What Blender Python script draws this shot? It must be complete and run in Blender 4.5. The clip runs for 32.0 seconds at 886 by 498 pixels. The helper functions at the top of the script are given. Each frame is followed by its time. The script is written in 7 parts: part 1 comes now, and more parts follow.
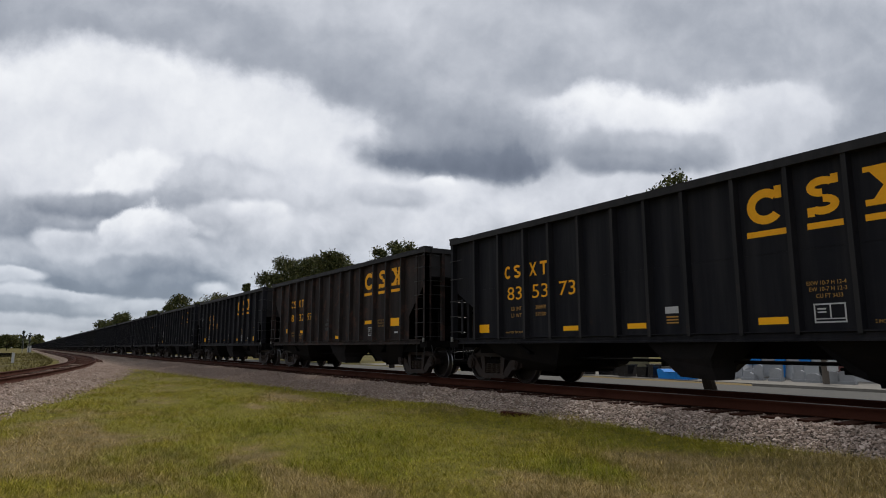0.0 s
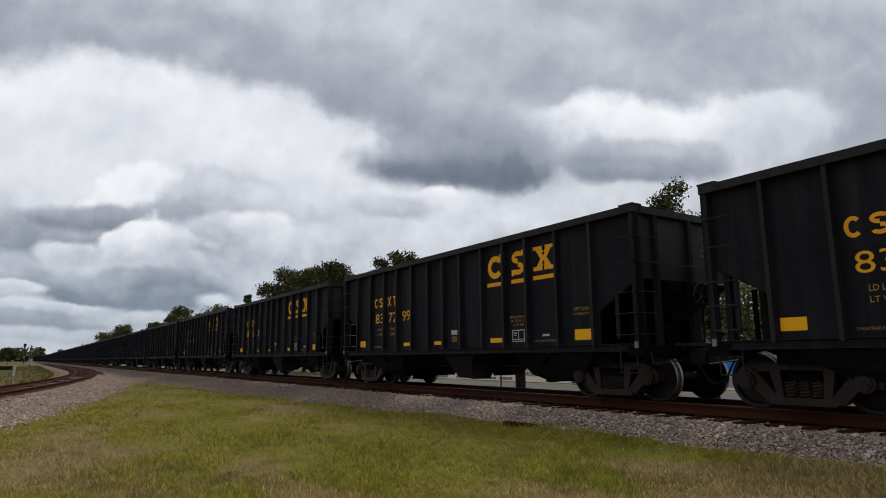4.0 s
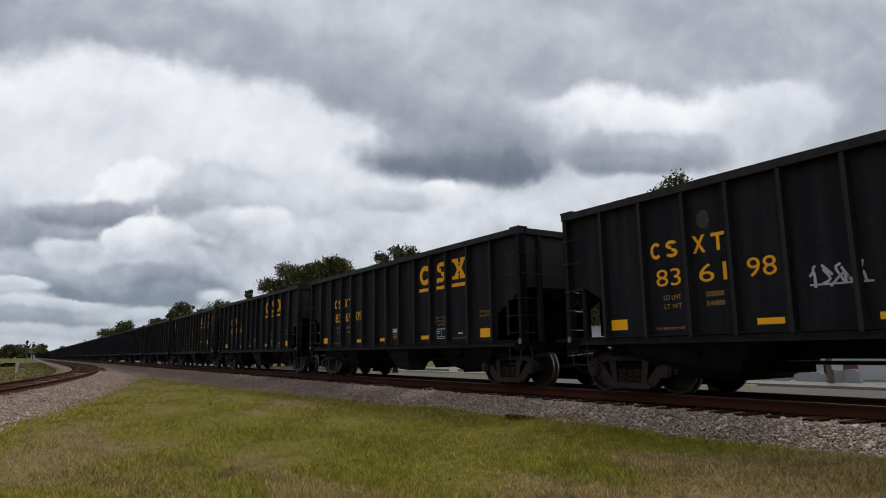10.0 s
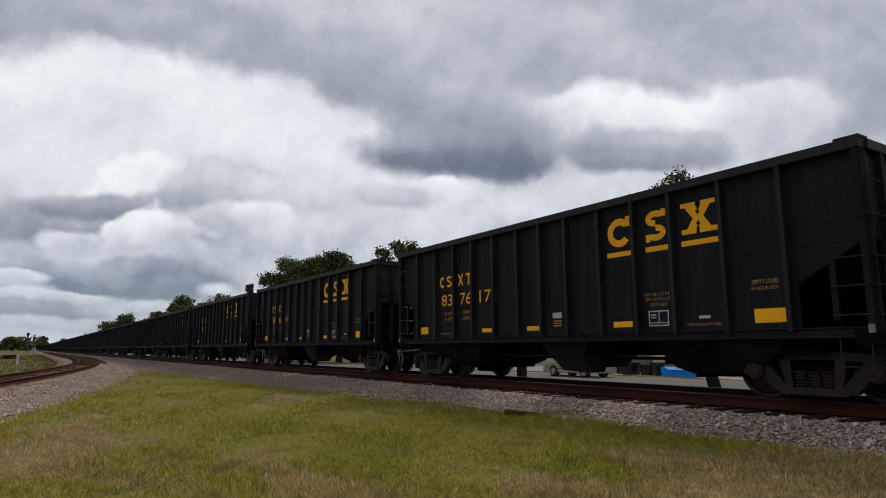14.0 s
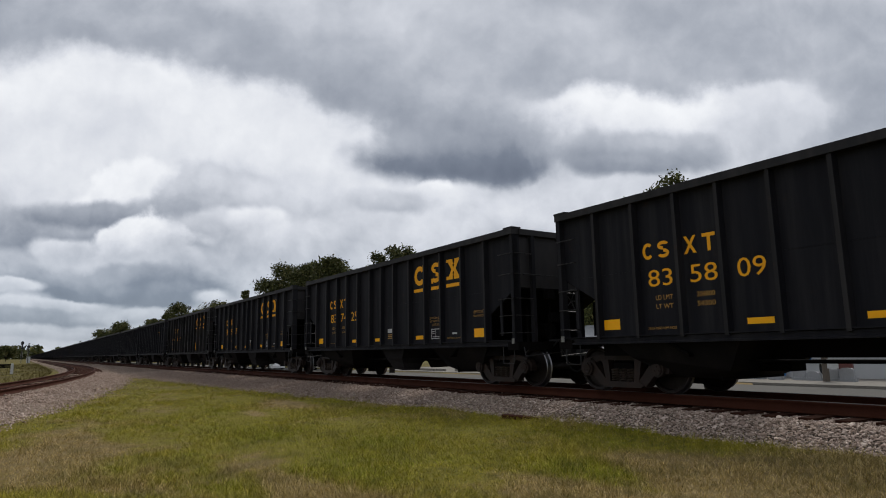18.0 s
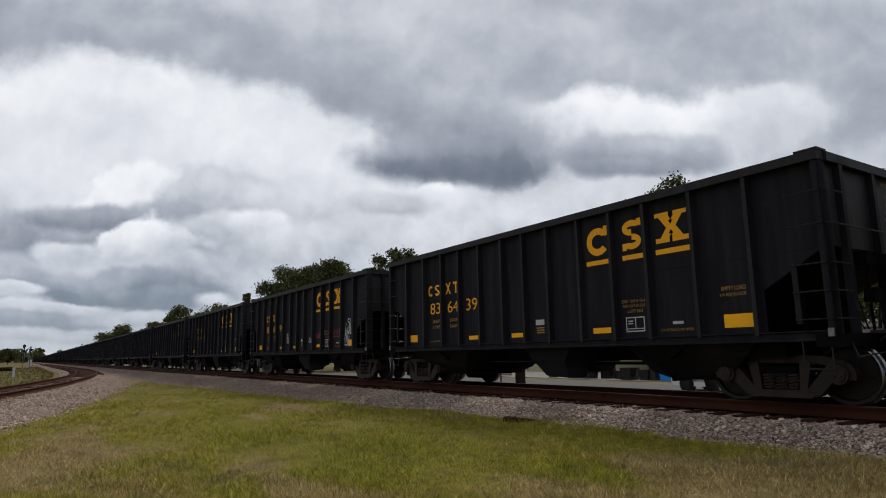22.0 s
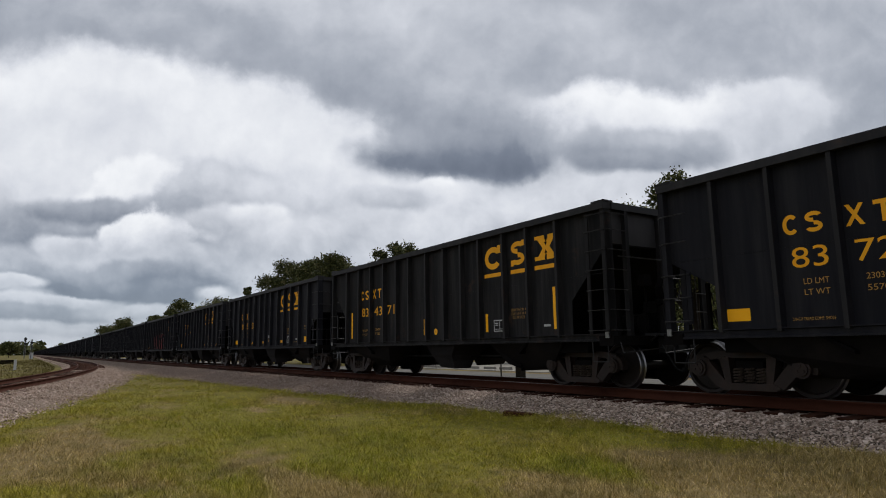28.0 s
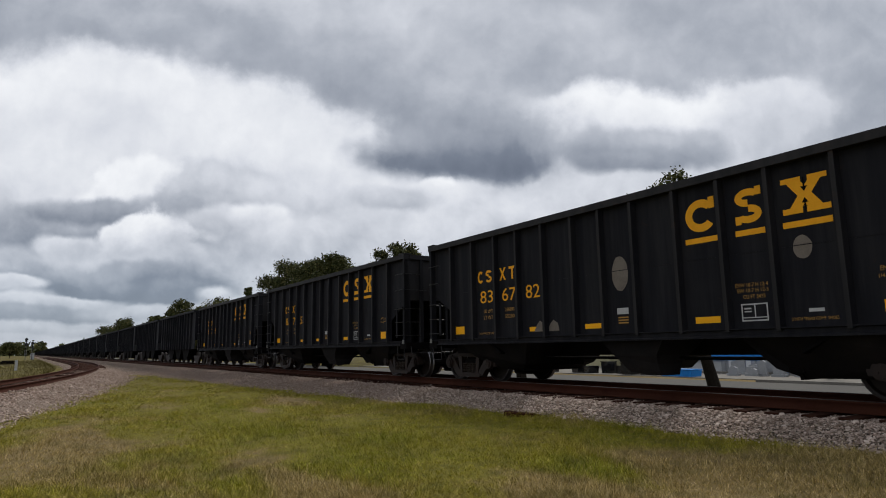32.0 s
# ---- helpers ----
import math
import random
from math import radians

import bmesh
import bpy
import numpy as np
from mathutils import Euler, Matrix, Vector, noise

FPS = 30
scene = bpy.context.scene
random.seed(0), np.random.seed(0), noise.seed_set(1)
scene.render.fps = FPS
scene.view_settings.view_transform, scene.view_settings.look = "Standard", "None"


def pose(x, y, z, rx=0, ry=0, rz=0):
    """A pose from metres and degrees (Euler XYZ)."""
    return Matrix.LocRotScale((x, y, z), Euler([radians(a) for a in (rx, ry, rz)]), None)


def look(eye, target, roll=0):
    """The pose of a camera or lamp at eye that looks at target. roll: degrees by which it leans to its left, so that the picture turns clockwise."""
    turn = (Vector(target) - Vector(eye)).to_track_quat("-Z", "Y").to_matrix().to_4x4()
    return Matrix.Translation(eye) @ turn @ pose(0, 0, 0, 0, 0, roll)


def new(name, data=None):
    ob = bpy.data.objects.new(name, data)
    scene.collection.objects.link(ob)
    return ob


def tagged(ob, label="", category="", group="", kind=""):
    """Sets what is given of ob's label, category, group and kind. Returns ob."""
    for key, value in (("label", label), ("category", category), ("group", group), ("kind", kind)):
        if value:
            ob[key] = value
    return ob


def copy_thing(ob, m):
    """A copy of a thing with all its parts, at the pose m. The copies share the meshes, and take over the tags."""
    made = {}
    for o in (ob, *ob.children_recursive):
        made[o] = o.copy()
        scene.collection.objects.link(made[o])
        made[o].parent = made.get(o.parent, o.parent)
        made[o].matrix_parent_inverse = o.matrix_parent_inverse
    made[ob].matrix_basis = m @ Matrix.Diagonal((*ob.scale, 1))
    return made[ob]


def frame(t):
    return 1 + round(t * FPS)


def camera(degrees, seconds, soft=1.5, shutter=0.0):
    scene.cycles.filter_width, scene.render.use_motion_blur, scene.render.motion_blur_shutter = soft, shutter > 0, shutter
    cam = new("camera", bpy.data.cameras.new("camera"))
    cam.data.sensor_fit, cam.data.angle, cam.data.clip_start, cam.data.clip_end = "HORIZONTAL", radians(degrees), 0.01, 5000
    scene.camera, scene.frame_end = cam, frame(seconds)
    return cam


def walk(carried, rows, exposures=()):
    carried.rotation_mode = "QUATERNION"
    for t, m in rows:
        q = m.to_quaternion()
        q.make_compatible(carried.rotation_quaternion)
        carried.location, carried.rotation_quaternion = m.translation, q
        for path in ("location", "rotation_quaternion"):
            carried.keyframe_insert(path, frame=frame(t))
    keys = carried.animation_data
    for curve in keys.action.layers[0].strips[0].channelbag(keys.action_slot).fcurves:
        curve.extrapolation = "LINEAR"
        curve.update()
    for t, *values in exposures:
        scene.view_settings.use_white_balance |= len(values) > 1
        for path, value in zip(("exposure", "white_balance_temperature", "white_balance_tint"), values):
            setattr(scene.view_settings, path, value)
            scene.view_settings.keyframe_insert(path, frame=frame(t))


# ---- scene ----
import functools
import itertools

# ---------------------------------------------------------------- camera
# heading (0 looks across the track, positive along the train), tilt and lean in degrees
EYE_Z = 0.868
SWAY = [
    (0, 56.645, 8.848, -0.035), (0.5, 56.766, 9.045, -0.188), (1, 56.759, 9.151, -0.295),
    (1.5, 57.013, 9.430, -0.361), (2, 57.211, 9.387, -0.297), (2.5, 57.075, 9.304, -0.308),
    (3, 56.907, 9.430, -0.369), (3.5, 56.686, 9.683, -0.439), (5.5, 57.085, 9.699, -0.453),
    (6, 57.257, 9.307, -0.343), (6.5, 57.146, 9.335, -0.355), (7, 57.157, 9.319, -0.220),
    (7.5, 57.195, 9.532, -0.353), (8, 57.290, 9.405, -0.544), (8.5, 57.006, 9.461, -0.890),
    (9, 56.975, 9.226, -0.696), (9.5, 56.761, 9.268, -0.756), (10, 56.807, 9.203, -0.823),
    (10.5, 56.750, 9.074, -0.777), (11, 56.931, 9.199, -0.958), (11.5, 56.732, 9.310, -0.866),
    (12, 56.810, 9.403, -0.763), (12.5, 56.893, 8.797, -0.650), (13, 56.774, 8.689, -0.693),
    (13.5, 56.778, 8.561, -0.546), (14, 56.887, 8.790, -0.400), (14.5, 56.951, 9.044, -0.491),
    (16.5, 56.683, 9.039, -0.505), (17, 56.698, 9.082, -0.569), (17.5, 56.704, 9.299, -0.695),
    (18, 56.495, 9.195, -0.974), (18.5, 56.578, 9.407, -0.954), (19, 56.579, 9.424, -0.889),
    (19.5, 56.501, 9.497, -0.988), (20, 56.565, 9.389, -0.959), (20.5, 56.406, 9.345, -0.983),
    (21, 56.426, 9.225, -1.006), (21.5, 56.462, 9.316, -1.157), (22, 56.614, 9.427, -1.054),
    (22.5, 56.616, 9.416, -1.027), (23, 56.473, 9.350, -1.003), (23.5, 56.816, 9.193, -0.877),
    (24, 56.825, 9.184, -0.841), (24.5, 56.749, 9.156, -0.748), (25, 56.743, 9.214, -0.933),
    (25.5, 56.571, 8.971, -0.810), (27.5, 56.660, 8.891, -0.722), (28, 56.683, 8.913, -0.870),
    (28.5, 56.853, 8.779, -0.805), (29, 56.870, 8.887, -0.844), (29.5, 56.807, 8.928, -0.924),
    (30, 56.902, 8.853, -0.935), (30.5, 56.683, 8.882, -0.957), (31, 56.710, 8.961, -0.837),
    (31.5, 56.828, 8.962, -0.863), (32, 56.741, 8.928, -0.923),
]
cam = camera(70.2, 32.0, soft=1.0)
walk(cam, [(t, pose(0, 0, EYE_Z, 90 + tilt, 0, head) @ pose(0, 0, 0, 0, 0, lean)) for t, head, tilt, lean in SWAY])

# ---------------------------------------------------------------- node helpers
class Nodes:
    """Short ways to write a node tree."""

    def __init__(self, tree):
        self.tree = tree
        tree.nodes.clear()

    def node(self, kind):
        return self.tree.nodes.new(kind)

    def put(self, socket, value):
        if isinstance(value, bpy.types.NodeSocket):
            self.tree.links.new(value, socket)
        elif value is not None:
            socket.default_value = value

    def math(self, op, a, b=None, c=None, clamp=False):
        n = self.node("ShaderNodeMath")
        n.operation, n.use_clamp = op, clamp
        for s, v in zip(n.inputs, (a, b, c)):
            self.put(s, v)
        return n.outputs[0]

    def vec(self, op, a, b=None, scale=None):
        n = self.node("ShaderNodeVectorMath")
        n.operation = op
        self.put(n.inputs[0], a)
        if b is not None:
            self.put(n.inputs[1], b)
        if scale is not None:
            self.put(n.inputs["Scale"], scale)
        return n.outputs["Value"] if op in ("DOT_PRODUCT", "LENGTH") else n.outputs[0]

    def noise(self, at, scale, detail=4.0, rough=0.55, distort=0.0):
        n = self.node("ShaderNodeTexNoise")
        self.put(n.inputs["Vector"], at)
        for key, v in (("Scale", scale), ("Detail", detail), ("Roughness", rough), ("Distortion", distort)):
            self.put(n.inputs[key], v)
        return n.outputs["Fac"]

    def voronoi(self, at, scale, feature="F1", out="Distance"):
        n = self.node("ShaderNodeTexVoronoi")
        n.feature = feature
        if feature == "SMOOTH_F1":
            n.inputs["Smoothness"].default_value = 0.35
        self.put(n.inputs["Vector"], at)
        self.put(n.inputs["Scale"], scale)
        return n.outputs[out]

    def ramp(self, fac, stops):
        n = self.node("ShaderNodeValToRGB")
        self.put(n.inputs[0], fac)
        e = n.color_ramp.elements
        while len(e) < len(stops):
            e.new(0.5)
        for k, (p, c) in zip(e, stops):
            k.position = p
            k.color = (c, c, c, 1) if isinstance(c, (int, float)) else (*c, 1)
        return n.outputs[0]

    def mix(self, fac, a, b, how="MIX"):
        n = self.node("ShaderNodeMix")
        n.data_type, n.blend_type = "RGBA", how
        self.put(n.inputs[0], fac)
        for s, v in ((n.inputs[6], a), (n.inputs[7], b)):
            self.put(s, (*v, 1) if isinstance(v, tuple) and len(v) == 3 else v)
        return n.outputs[2]

    def step(self, x, a, b):
        n = self.node("ShaderNodeMapRange")
        n.interpolation_type = "SMOOTHSTEP"
        for s, v in zip(n.inputs, (x, a, b, 0.0, 1.0)):
            self.put(s, v)
        return n.outputs[0]

    def split(self, v):
        n = self.node("ShaderNodeSeparateXYZ")
        self.put(n.inputs[0], v)
        return n.outputs

    def join(self, x, y, z=0.0):
        n = self.node("ShaderNodeCombineXYZ")
        for s, v in zip(n.inputs, (x, y, z)):
            self.put(s, v)
        return n.outputs[0]


# ---------------------------------------------------------------- sky and sun
SUN_TURN, SUN_HIGH = 28.0, 52.0     # degrees from +y towards -x, and above the horizon


def make_sky():
    world = bpy.data.worlds.new("overcast")
    scene.world = world
    world.use_nodes = True
    g = Nodes(world.node_tree)
    way = g.vec("NORMALIZE", g.node("ShaderNodeTexCoord").outputs["Generated"])
    x, y, z = g.split(way)
    # flat cloud deck seen from below
    up = g.math("ADD", g.math("MAXIMUM", z, 0.0), 0.16)
    deck = g.join(g.math("DIVIDE", x, up), g.math("DIVIDE", y, up), 0.0)
    big = g.noise(g.vec("ADD", deck, (3.1, 7.7, 0.0)), 0.75, 4.0, 0.5, 0.35)
    # chart of the sky round the way that the line of cloud banks faces
    turn = Matrix.Rotation(radians(57.8), 3, "Z") @ Matrix.Rotation(radians(9.0), 3, "X")
    ax, ay, az = turn @ Vector((1, 0, 0)), turn @ Vector((0, 1, 0)), turn @ Vector((0, 0, 1))
    ahead = g.math("MAXIMUM", g.vec("DOT_PRODUCT", way, tuple(ay)), 0.15)
    u = g.math("DIVIDE", g.vec("DOT_PRODUCT", way, tuple(ax)), ahead)
    v = g.math("DIVIDE", g.vec("DOT_PRODUCT", way, tuple(az)), ahead)
    chart = g.join(u, v, 0.0)
    # drifting of the cloud outlines: slow swirls, then small curls
    bend = g.node("ShaderNodeTexNoise")
    g.put(bend.inputs["Vector"], chart)
    bend.inputs["Scale"].default_value, bend.inputs["Detail"].default_value, bend.inputs["Roughness"].default_value = 5.0, 7.0, 0.56
    drift = g.vec("SCALE", g.vec("SUBTRACT", bend.outputs["Color"], (0.5, 0.5, 0.5)), scale=0.17)
    spot = g.vec("ADD", chart, drift)
    soft_spot = g.vec("ADD", chart, g.vec("SCALE", drift, scale=0.35))
    # round heads that swell out of the outlines
    heads = g.voronoi(soft_spot, 17.0, "SMOOTH_F1")
    heads = g.math("ADD", heads, g.math("MULTIPLY", g.voronoi(soft_spot, 38.0, "SMOOTH_F1"), 0.5))
    heads = g.math("MULTIPLY_ADD", heads, 0.55, -0.30)
    curl = g.noise(soft_spot, 11.0, 7.0, 0.58)
    fray = g.math("MULTIPLY_ADD", curl, 1.5, -0.75)
    total = g.math("MULTIPLY_ADD", big, 0.16, 0.58)
    for cu, cv, a, b, lean, top, base, edge, puff in itertools.chain(HIGH_CLOUDS, MIDDLE_CLOUDS, LOW_CLOUDS):
        put = g.node("ShaderNodeMapping")
        put.vector_type = "TEXTURE"
        put.inputs["Location"].default_value = (cu, cv, 0)
        put.inputs["Rotation"].default_value = (0, 0, radians(lean))
        put.inputs["Scale"].default_value = (a, b, 1)
        g.put(put.inputs["Vector"], spot if b > 0.042 else soft_spot)
        at = put.outputs[0]
        far = g.math("MULTIPLY_ADD", heads, puff, g.vec("LENGTH", at))
        far = g.math("MULTIPLY_ADD", fray, 0.30 if b > 0.042 else 0.42, far)
        inside = g.step(far, 1.0 + edge, 1.0 - edge * 0.8)
        high = g.math("MULTIPLY_ADD", fray, 0.45, g.split(at)[1])
        shade = g.math("MULTIPLY_ADD", g.step(high, -0.75, 0.75), top - base, base)
        n = g.node("ShaderNodeMix")
        for socket, value in zip(n.inputs[:4], (inside, None, total, shade)):
            g.put(socket, value)
        total = n.outputs[0]
    # billows with lit tops and shaded bases: the same noise read a little higher up and subtracted
    low_part = g.math("SUBTRACT", 1.0, g.step(v, -0.02, 0.20))
    b1 = g.noise(g.vec("ADD", soft_spot, (9.0, 4.0, 0.0)), 6.5, 7.0, 0.55)
    b2 = g.noise(g.vec("ADD", soft_spot, (8.992, 4.030, 0.0)), 6.5, 7.0, 0.55)
    lit = g.math("SUBTRACT", b1, b2)
    total = g.math("MULTIPLY_ADD", lit, g.math("MULTIPLY_ADD", low_part, 0.34, 0.26), total)
    total = g.math("ADD", total, g.math("MULTIPLY_ADD", b1, 0.24, -0.098))
    total = g.math("MULTIPLY_ADD", g.math("MULTIPLY", heads, low_part), -0.16, total)
    tone = g.ramp(total, SKY_TONES)
    # thin blue haze low down
    low = g.math("SUBTRACT", 1.0, g.step(z, 0.0, 0.20))
    tone = g.mix(g.math("MULTIPLY", low, 0.34), tone, (0.36, 0.445, 0.57))
    air = g.node("ShaderNodeTexSky")
    air.sky_type, air.sun_disc = "NISHITA", False
    air.sun_elevation, air.sun_rotation = radians(SUN_HIGH), radians(-SUN_TURN)
    blue = g.vec("SCALE", air.outputs[0], scale=0.10)
    cover = g.math("MULTIPLY_ADD", low, -0.08, 0.97)
    tone = g.mix(cover, blue, tone)
    back = g.node("ShaderNodeBackground")
    g.put(back.inputs["Color"], tone)
    back.inputs["Strength"].default_value = 1.0
    g.put(g.node("ShaderNodeOutputWorld").inputs["Surface"], back.outputs[0])


# clouds, the farthest first: across, up, half width, half height, lean, tone of the top and of the base, softness of the edge, swelling
HIGH_CLOUDS = (
    (-0.389, 0.202, 0.502, 0.135, -8, 0.88, 0.78, 0.5, 0.2), (0.436, 0.337, 0.502, 0.135, 0, 0.54, 0.49, 0.6, 0.1),
    (-0.578, 0.382, 0.377, 0.063, -6, 0.51, 0.46, 0.5, 0.3), (-0.299, 0.305, 0.296, 0.043, -17, 0.54, 0.49, 0.6, 0.3),
    (-0.066, 0.234, 0.206, 0.056, -28, 0.52, 0.46, 0.7, 0.35), (0.050, 0.355, 0.296, 0.063, -8, 0.63, 0.55, 0.7, 0.2),
    (0.687, 0.229, 0.170, 0.067, 0, 0.52, 0.42, 0.5, 0.3),
)
MIDDLE_CLOUDS = (
    (0.032, 0.059, 0.305, 0.056, 0, 0.73, 0.69, 0.6, 0.4), (0.364, 0.202, 0.242, 0.050, 0, 0.94, 0.8, 0.4, 0.5),
    (0.570, 0.207, 0.099, 0.045, 0, 0.71, 0.63, 0.5, 0.4), (0.068, 0.189, 0.152, 0.054, -8, 0.49, 0.37, 0.5, 0.4),
    (0.052, 0.150, 0.163, 0.039, 0, 0.43, 0.16, 0.42, 0.5), (0.355, 0.156, 0.148, 0.034, 0, 0.6, 0.36, 0.3, 0.5),
    (0.310, 0.132, 0.081, 0.018, 0, 0.44, 0.35, 0.45, 0.4), (0.004, 0.102, 0.041, 0.012, 0, 0.86, 0.74, 0.4, 0.5),
    (-0.326, 0.099, 0.117, 0.054, 0, 0.68, 0.49, 0.28, 0.6), (-0.483, 0.112, 0.076, 0.047, 8, 0.94, 0.78, 0.25, 0.7),
)
LOW_CLOUDS = (
    (-0.631, 0.039, 0.188, 0.034, 0, 0.57, 0.36, 0.32, 0.6), (-0.506, 0.069, 0.143, 0.022, -3, 0.48, 0.35, 0.4, 0.6),
    (-0.183, 0.090, 0.117, 0.039, 0, 0.74, 0.63, 0.4, 0.6), (-0.057, 0.081, 0.072, 0.018, 0, 0.62, 0.55, 0.4, 0.5),
    (-0.340, 0.039, 0.059, 0.036, 0, 0.69, 0.47, 0.25, 0.7), (-0.439, 0.021, 0.070, 0.045, 0, 0.92, 0.63, 0.22, 0.8),
    (-0.264, 0.052, 0.050, 0.027, 0, 0.84, 0.65, 0.3, 0.8), (-0.578, 0.014, 0.059, 0.023, 0, 0.78, 0.6, 0.3, 0.7),
    (-0.219, 0.009, 0.108, 0.034, 0, 0.72, 0.6, 0.4, 0.6),
) + (
    (-0.506, -0.044, 0.170, 0.030, -2, 0.45, 0.19, 0.28, 0.6), (-0.407, -0.062, 0.099, 0.020, 0, 0.38, 0.21, 0.3, 0.6),
    (-0.350, -0.069, 0.027, 0.011, 0, 0.84, 0.72, 0.6, 0.9), (-0.649, -0.047, 0.050, 0.013, 0, 0.83, 0.7, 0.3, 0.6),
    (-0.600, -0.076, 0.117, 0.012, 0, 0.78, 0.61, 0.3, 0.6), (-0.631, -0.096, 0.170, 0.013, 0, 0.45, 0.36, 0.35, 0.4),
    (-0.461, -0.094, 0.081, 0.013, 0, 0.68, 0.54, 0.35, 0.5), (-0.604, -0.122, 0.143, 0.008, 0, 0.68, 0.6, 0.35, 0.4),
)
SKY_TONES = [(0.0, (0.085, 0.104, 0.145)), (0.28, (0.185, 0.212, 0.268)), (0.52, (0.40, 0.43, 0.49)), (0.75, (0.68, 0.705, 0.765)), (1.0, (0.96, 0.975, 1.0))]
make_sky()

sun = new("sun", bpy.data.lights.new("sun", "SUN"))
sun.data.energy, sun.data.angle, sun.data.color = 2.4, radians(16), (1.0, 0.96, 0.9)
sun.matrix_world = look((0, 0, 60), (60 * math.sin(radians(SUN_TURN)) / math.tan(radians(SUN_HIGH)), -60 * math.cos(radians(SUN_TURN)) / math.tan(radians(SUN_HIGH)), 0))
scene.view_settings.exposure = 0.0


# ---------------------------------------------------------------- materials
def material(name, build, rough=0.7, metal=0.0):
    m = bpy.data.materials.new(name)
    m.use_nodes = True
    g = Nodes(m.node_tree)
    p = g.node("ShaderNodeBsdfPrincipled")
    p.inputs["Roughness"].default_value, p.inputs["Metallic"].default_value = rough, metal
    p.inputs["Specular IOR Level"].default_value = 0.5 if rough < 0.6 else 0.08
    g.put(g.node("ShaderNodeOutputMaterial").inputs["Surface"], p.outputs[0])
    g.p = p
    build(g)
    return m


def local(g):
    return g.node("ShaderNodeTexCoord").outputs["Object"]


def place(g):
    return g.node("ShaderNodeNewGeometry").outputs["Position"]


def bump(g, height, strength=0.4, distance=0.02):
    n = g.node("ShaderNodeBump")
    n.inputs["Strength"].default_value, n.inputs["Distance"].default_value = strength, distance
    g.put(n.inputs["Height"], height)
    g.put(g.p.inputs["Normal"], n.outputs[0])


def worn(name, base, worn_to, rough=0.6, metal=0.0, scale=3.0, amount=0.5, grain=40.0, relief=0.15, soot=0.35):
    """Paint or metal with blotches at one scale and grain at another."""
    def build(g):
        at = local(g)
        blot = g.step(g.noise(at, scale, 6.0, 0.65), 0.42, 0.78)
        col = g.mix(g.math("MULTIPLY", blot, amount), base, worn_to)
        col = g.mix(g.math("MULTIPLY", g.noise(at, grain, 3.0), soot), col, (0.0, 0.0, 0.0))
        g.put(g.p.inputs["Base Color"], col)
        g.put(g.p.inputs["Roughness"], g.math("MULTIPLY_ADD", blot, 0.2, rough - 0.05))
        g.p.inputs["Specular IOR Level"].default_value = 0.5 if rough < 0.5 else 0.25 if rough < 0.74 else 0.06
        bump(g, g.noise(at, grain, 4.0), relief, 0.01)
    return material(name, build, rough, metal)


def car_paint(name, base, dust, rust, rust_amount, gloss=0.08):
    """Old black hopper paint: vertical streaks, coal dust, rust in blotches."""
    def build(g):
        at = local(g)
        x, y, z = g.split(at)
        info = g.node("ShaderNodeObjectInfo")
        shift = g.math("MULTIPLY", info.outputs["Random"], 40.0)
        at2 = g.join(g.math("ADD", x, shift), y, z)
        streak = g.noise(g.join(g.math("MULTIPLY", g.math("ADD", x, shift), 5.0), y, g.math("MULTIPLY", z, 0.35)), 1.0, 5.0, 0.6)
        col = g.mix(g.step(streak, 0.35, 0.8), base, dust)
        cloud = g.step(g.noise(at2, 0.9, 6.0, 0.62), 0.5, 0.75)
        col = g.mix(g.math("MULTIPLY", cloud, 0.5), col, dust)
        rusty = g.step(g.noise(at2, 2.2, 8.0, 0.7, 0.3), 0.66 - rust_amount, 0.9 - rust_amount)
        col = g.mix(rusty, col, rust)
        g.put(g.p.inputs["Base Color"], col)
        g.put(g.p.inputs["Roughness"], g.math("MULTIPLY_ADD", cloud, 0.2, 0.62))
        g.p.inputs["Specular IOR Level"].default_value = gloss
        dents = g.math("ADD", g.noise(at2, 1.6, 2.0), g.math("MULTIPLY", g.noise(at2, 30.0, 3.0), 0.06))
        bump(g, dents, 0.5, 0.03)
    return material(name, build, 0.5)


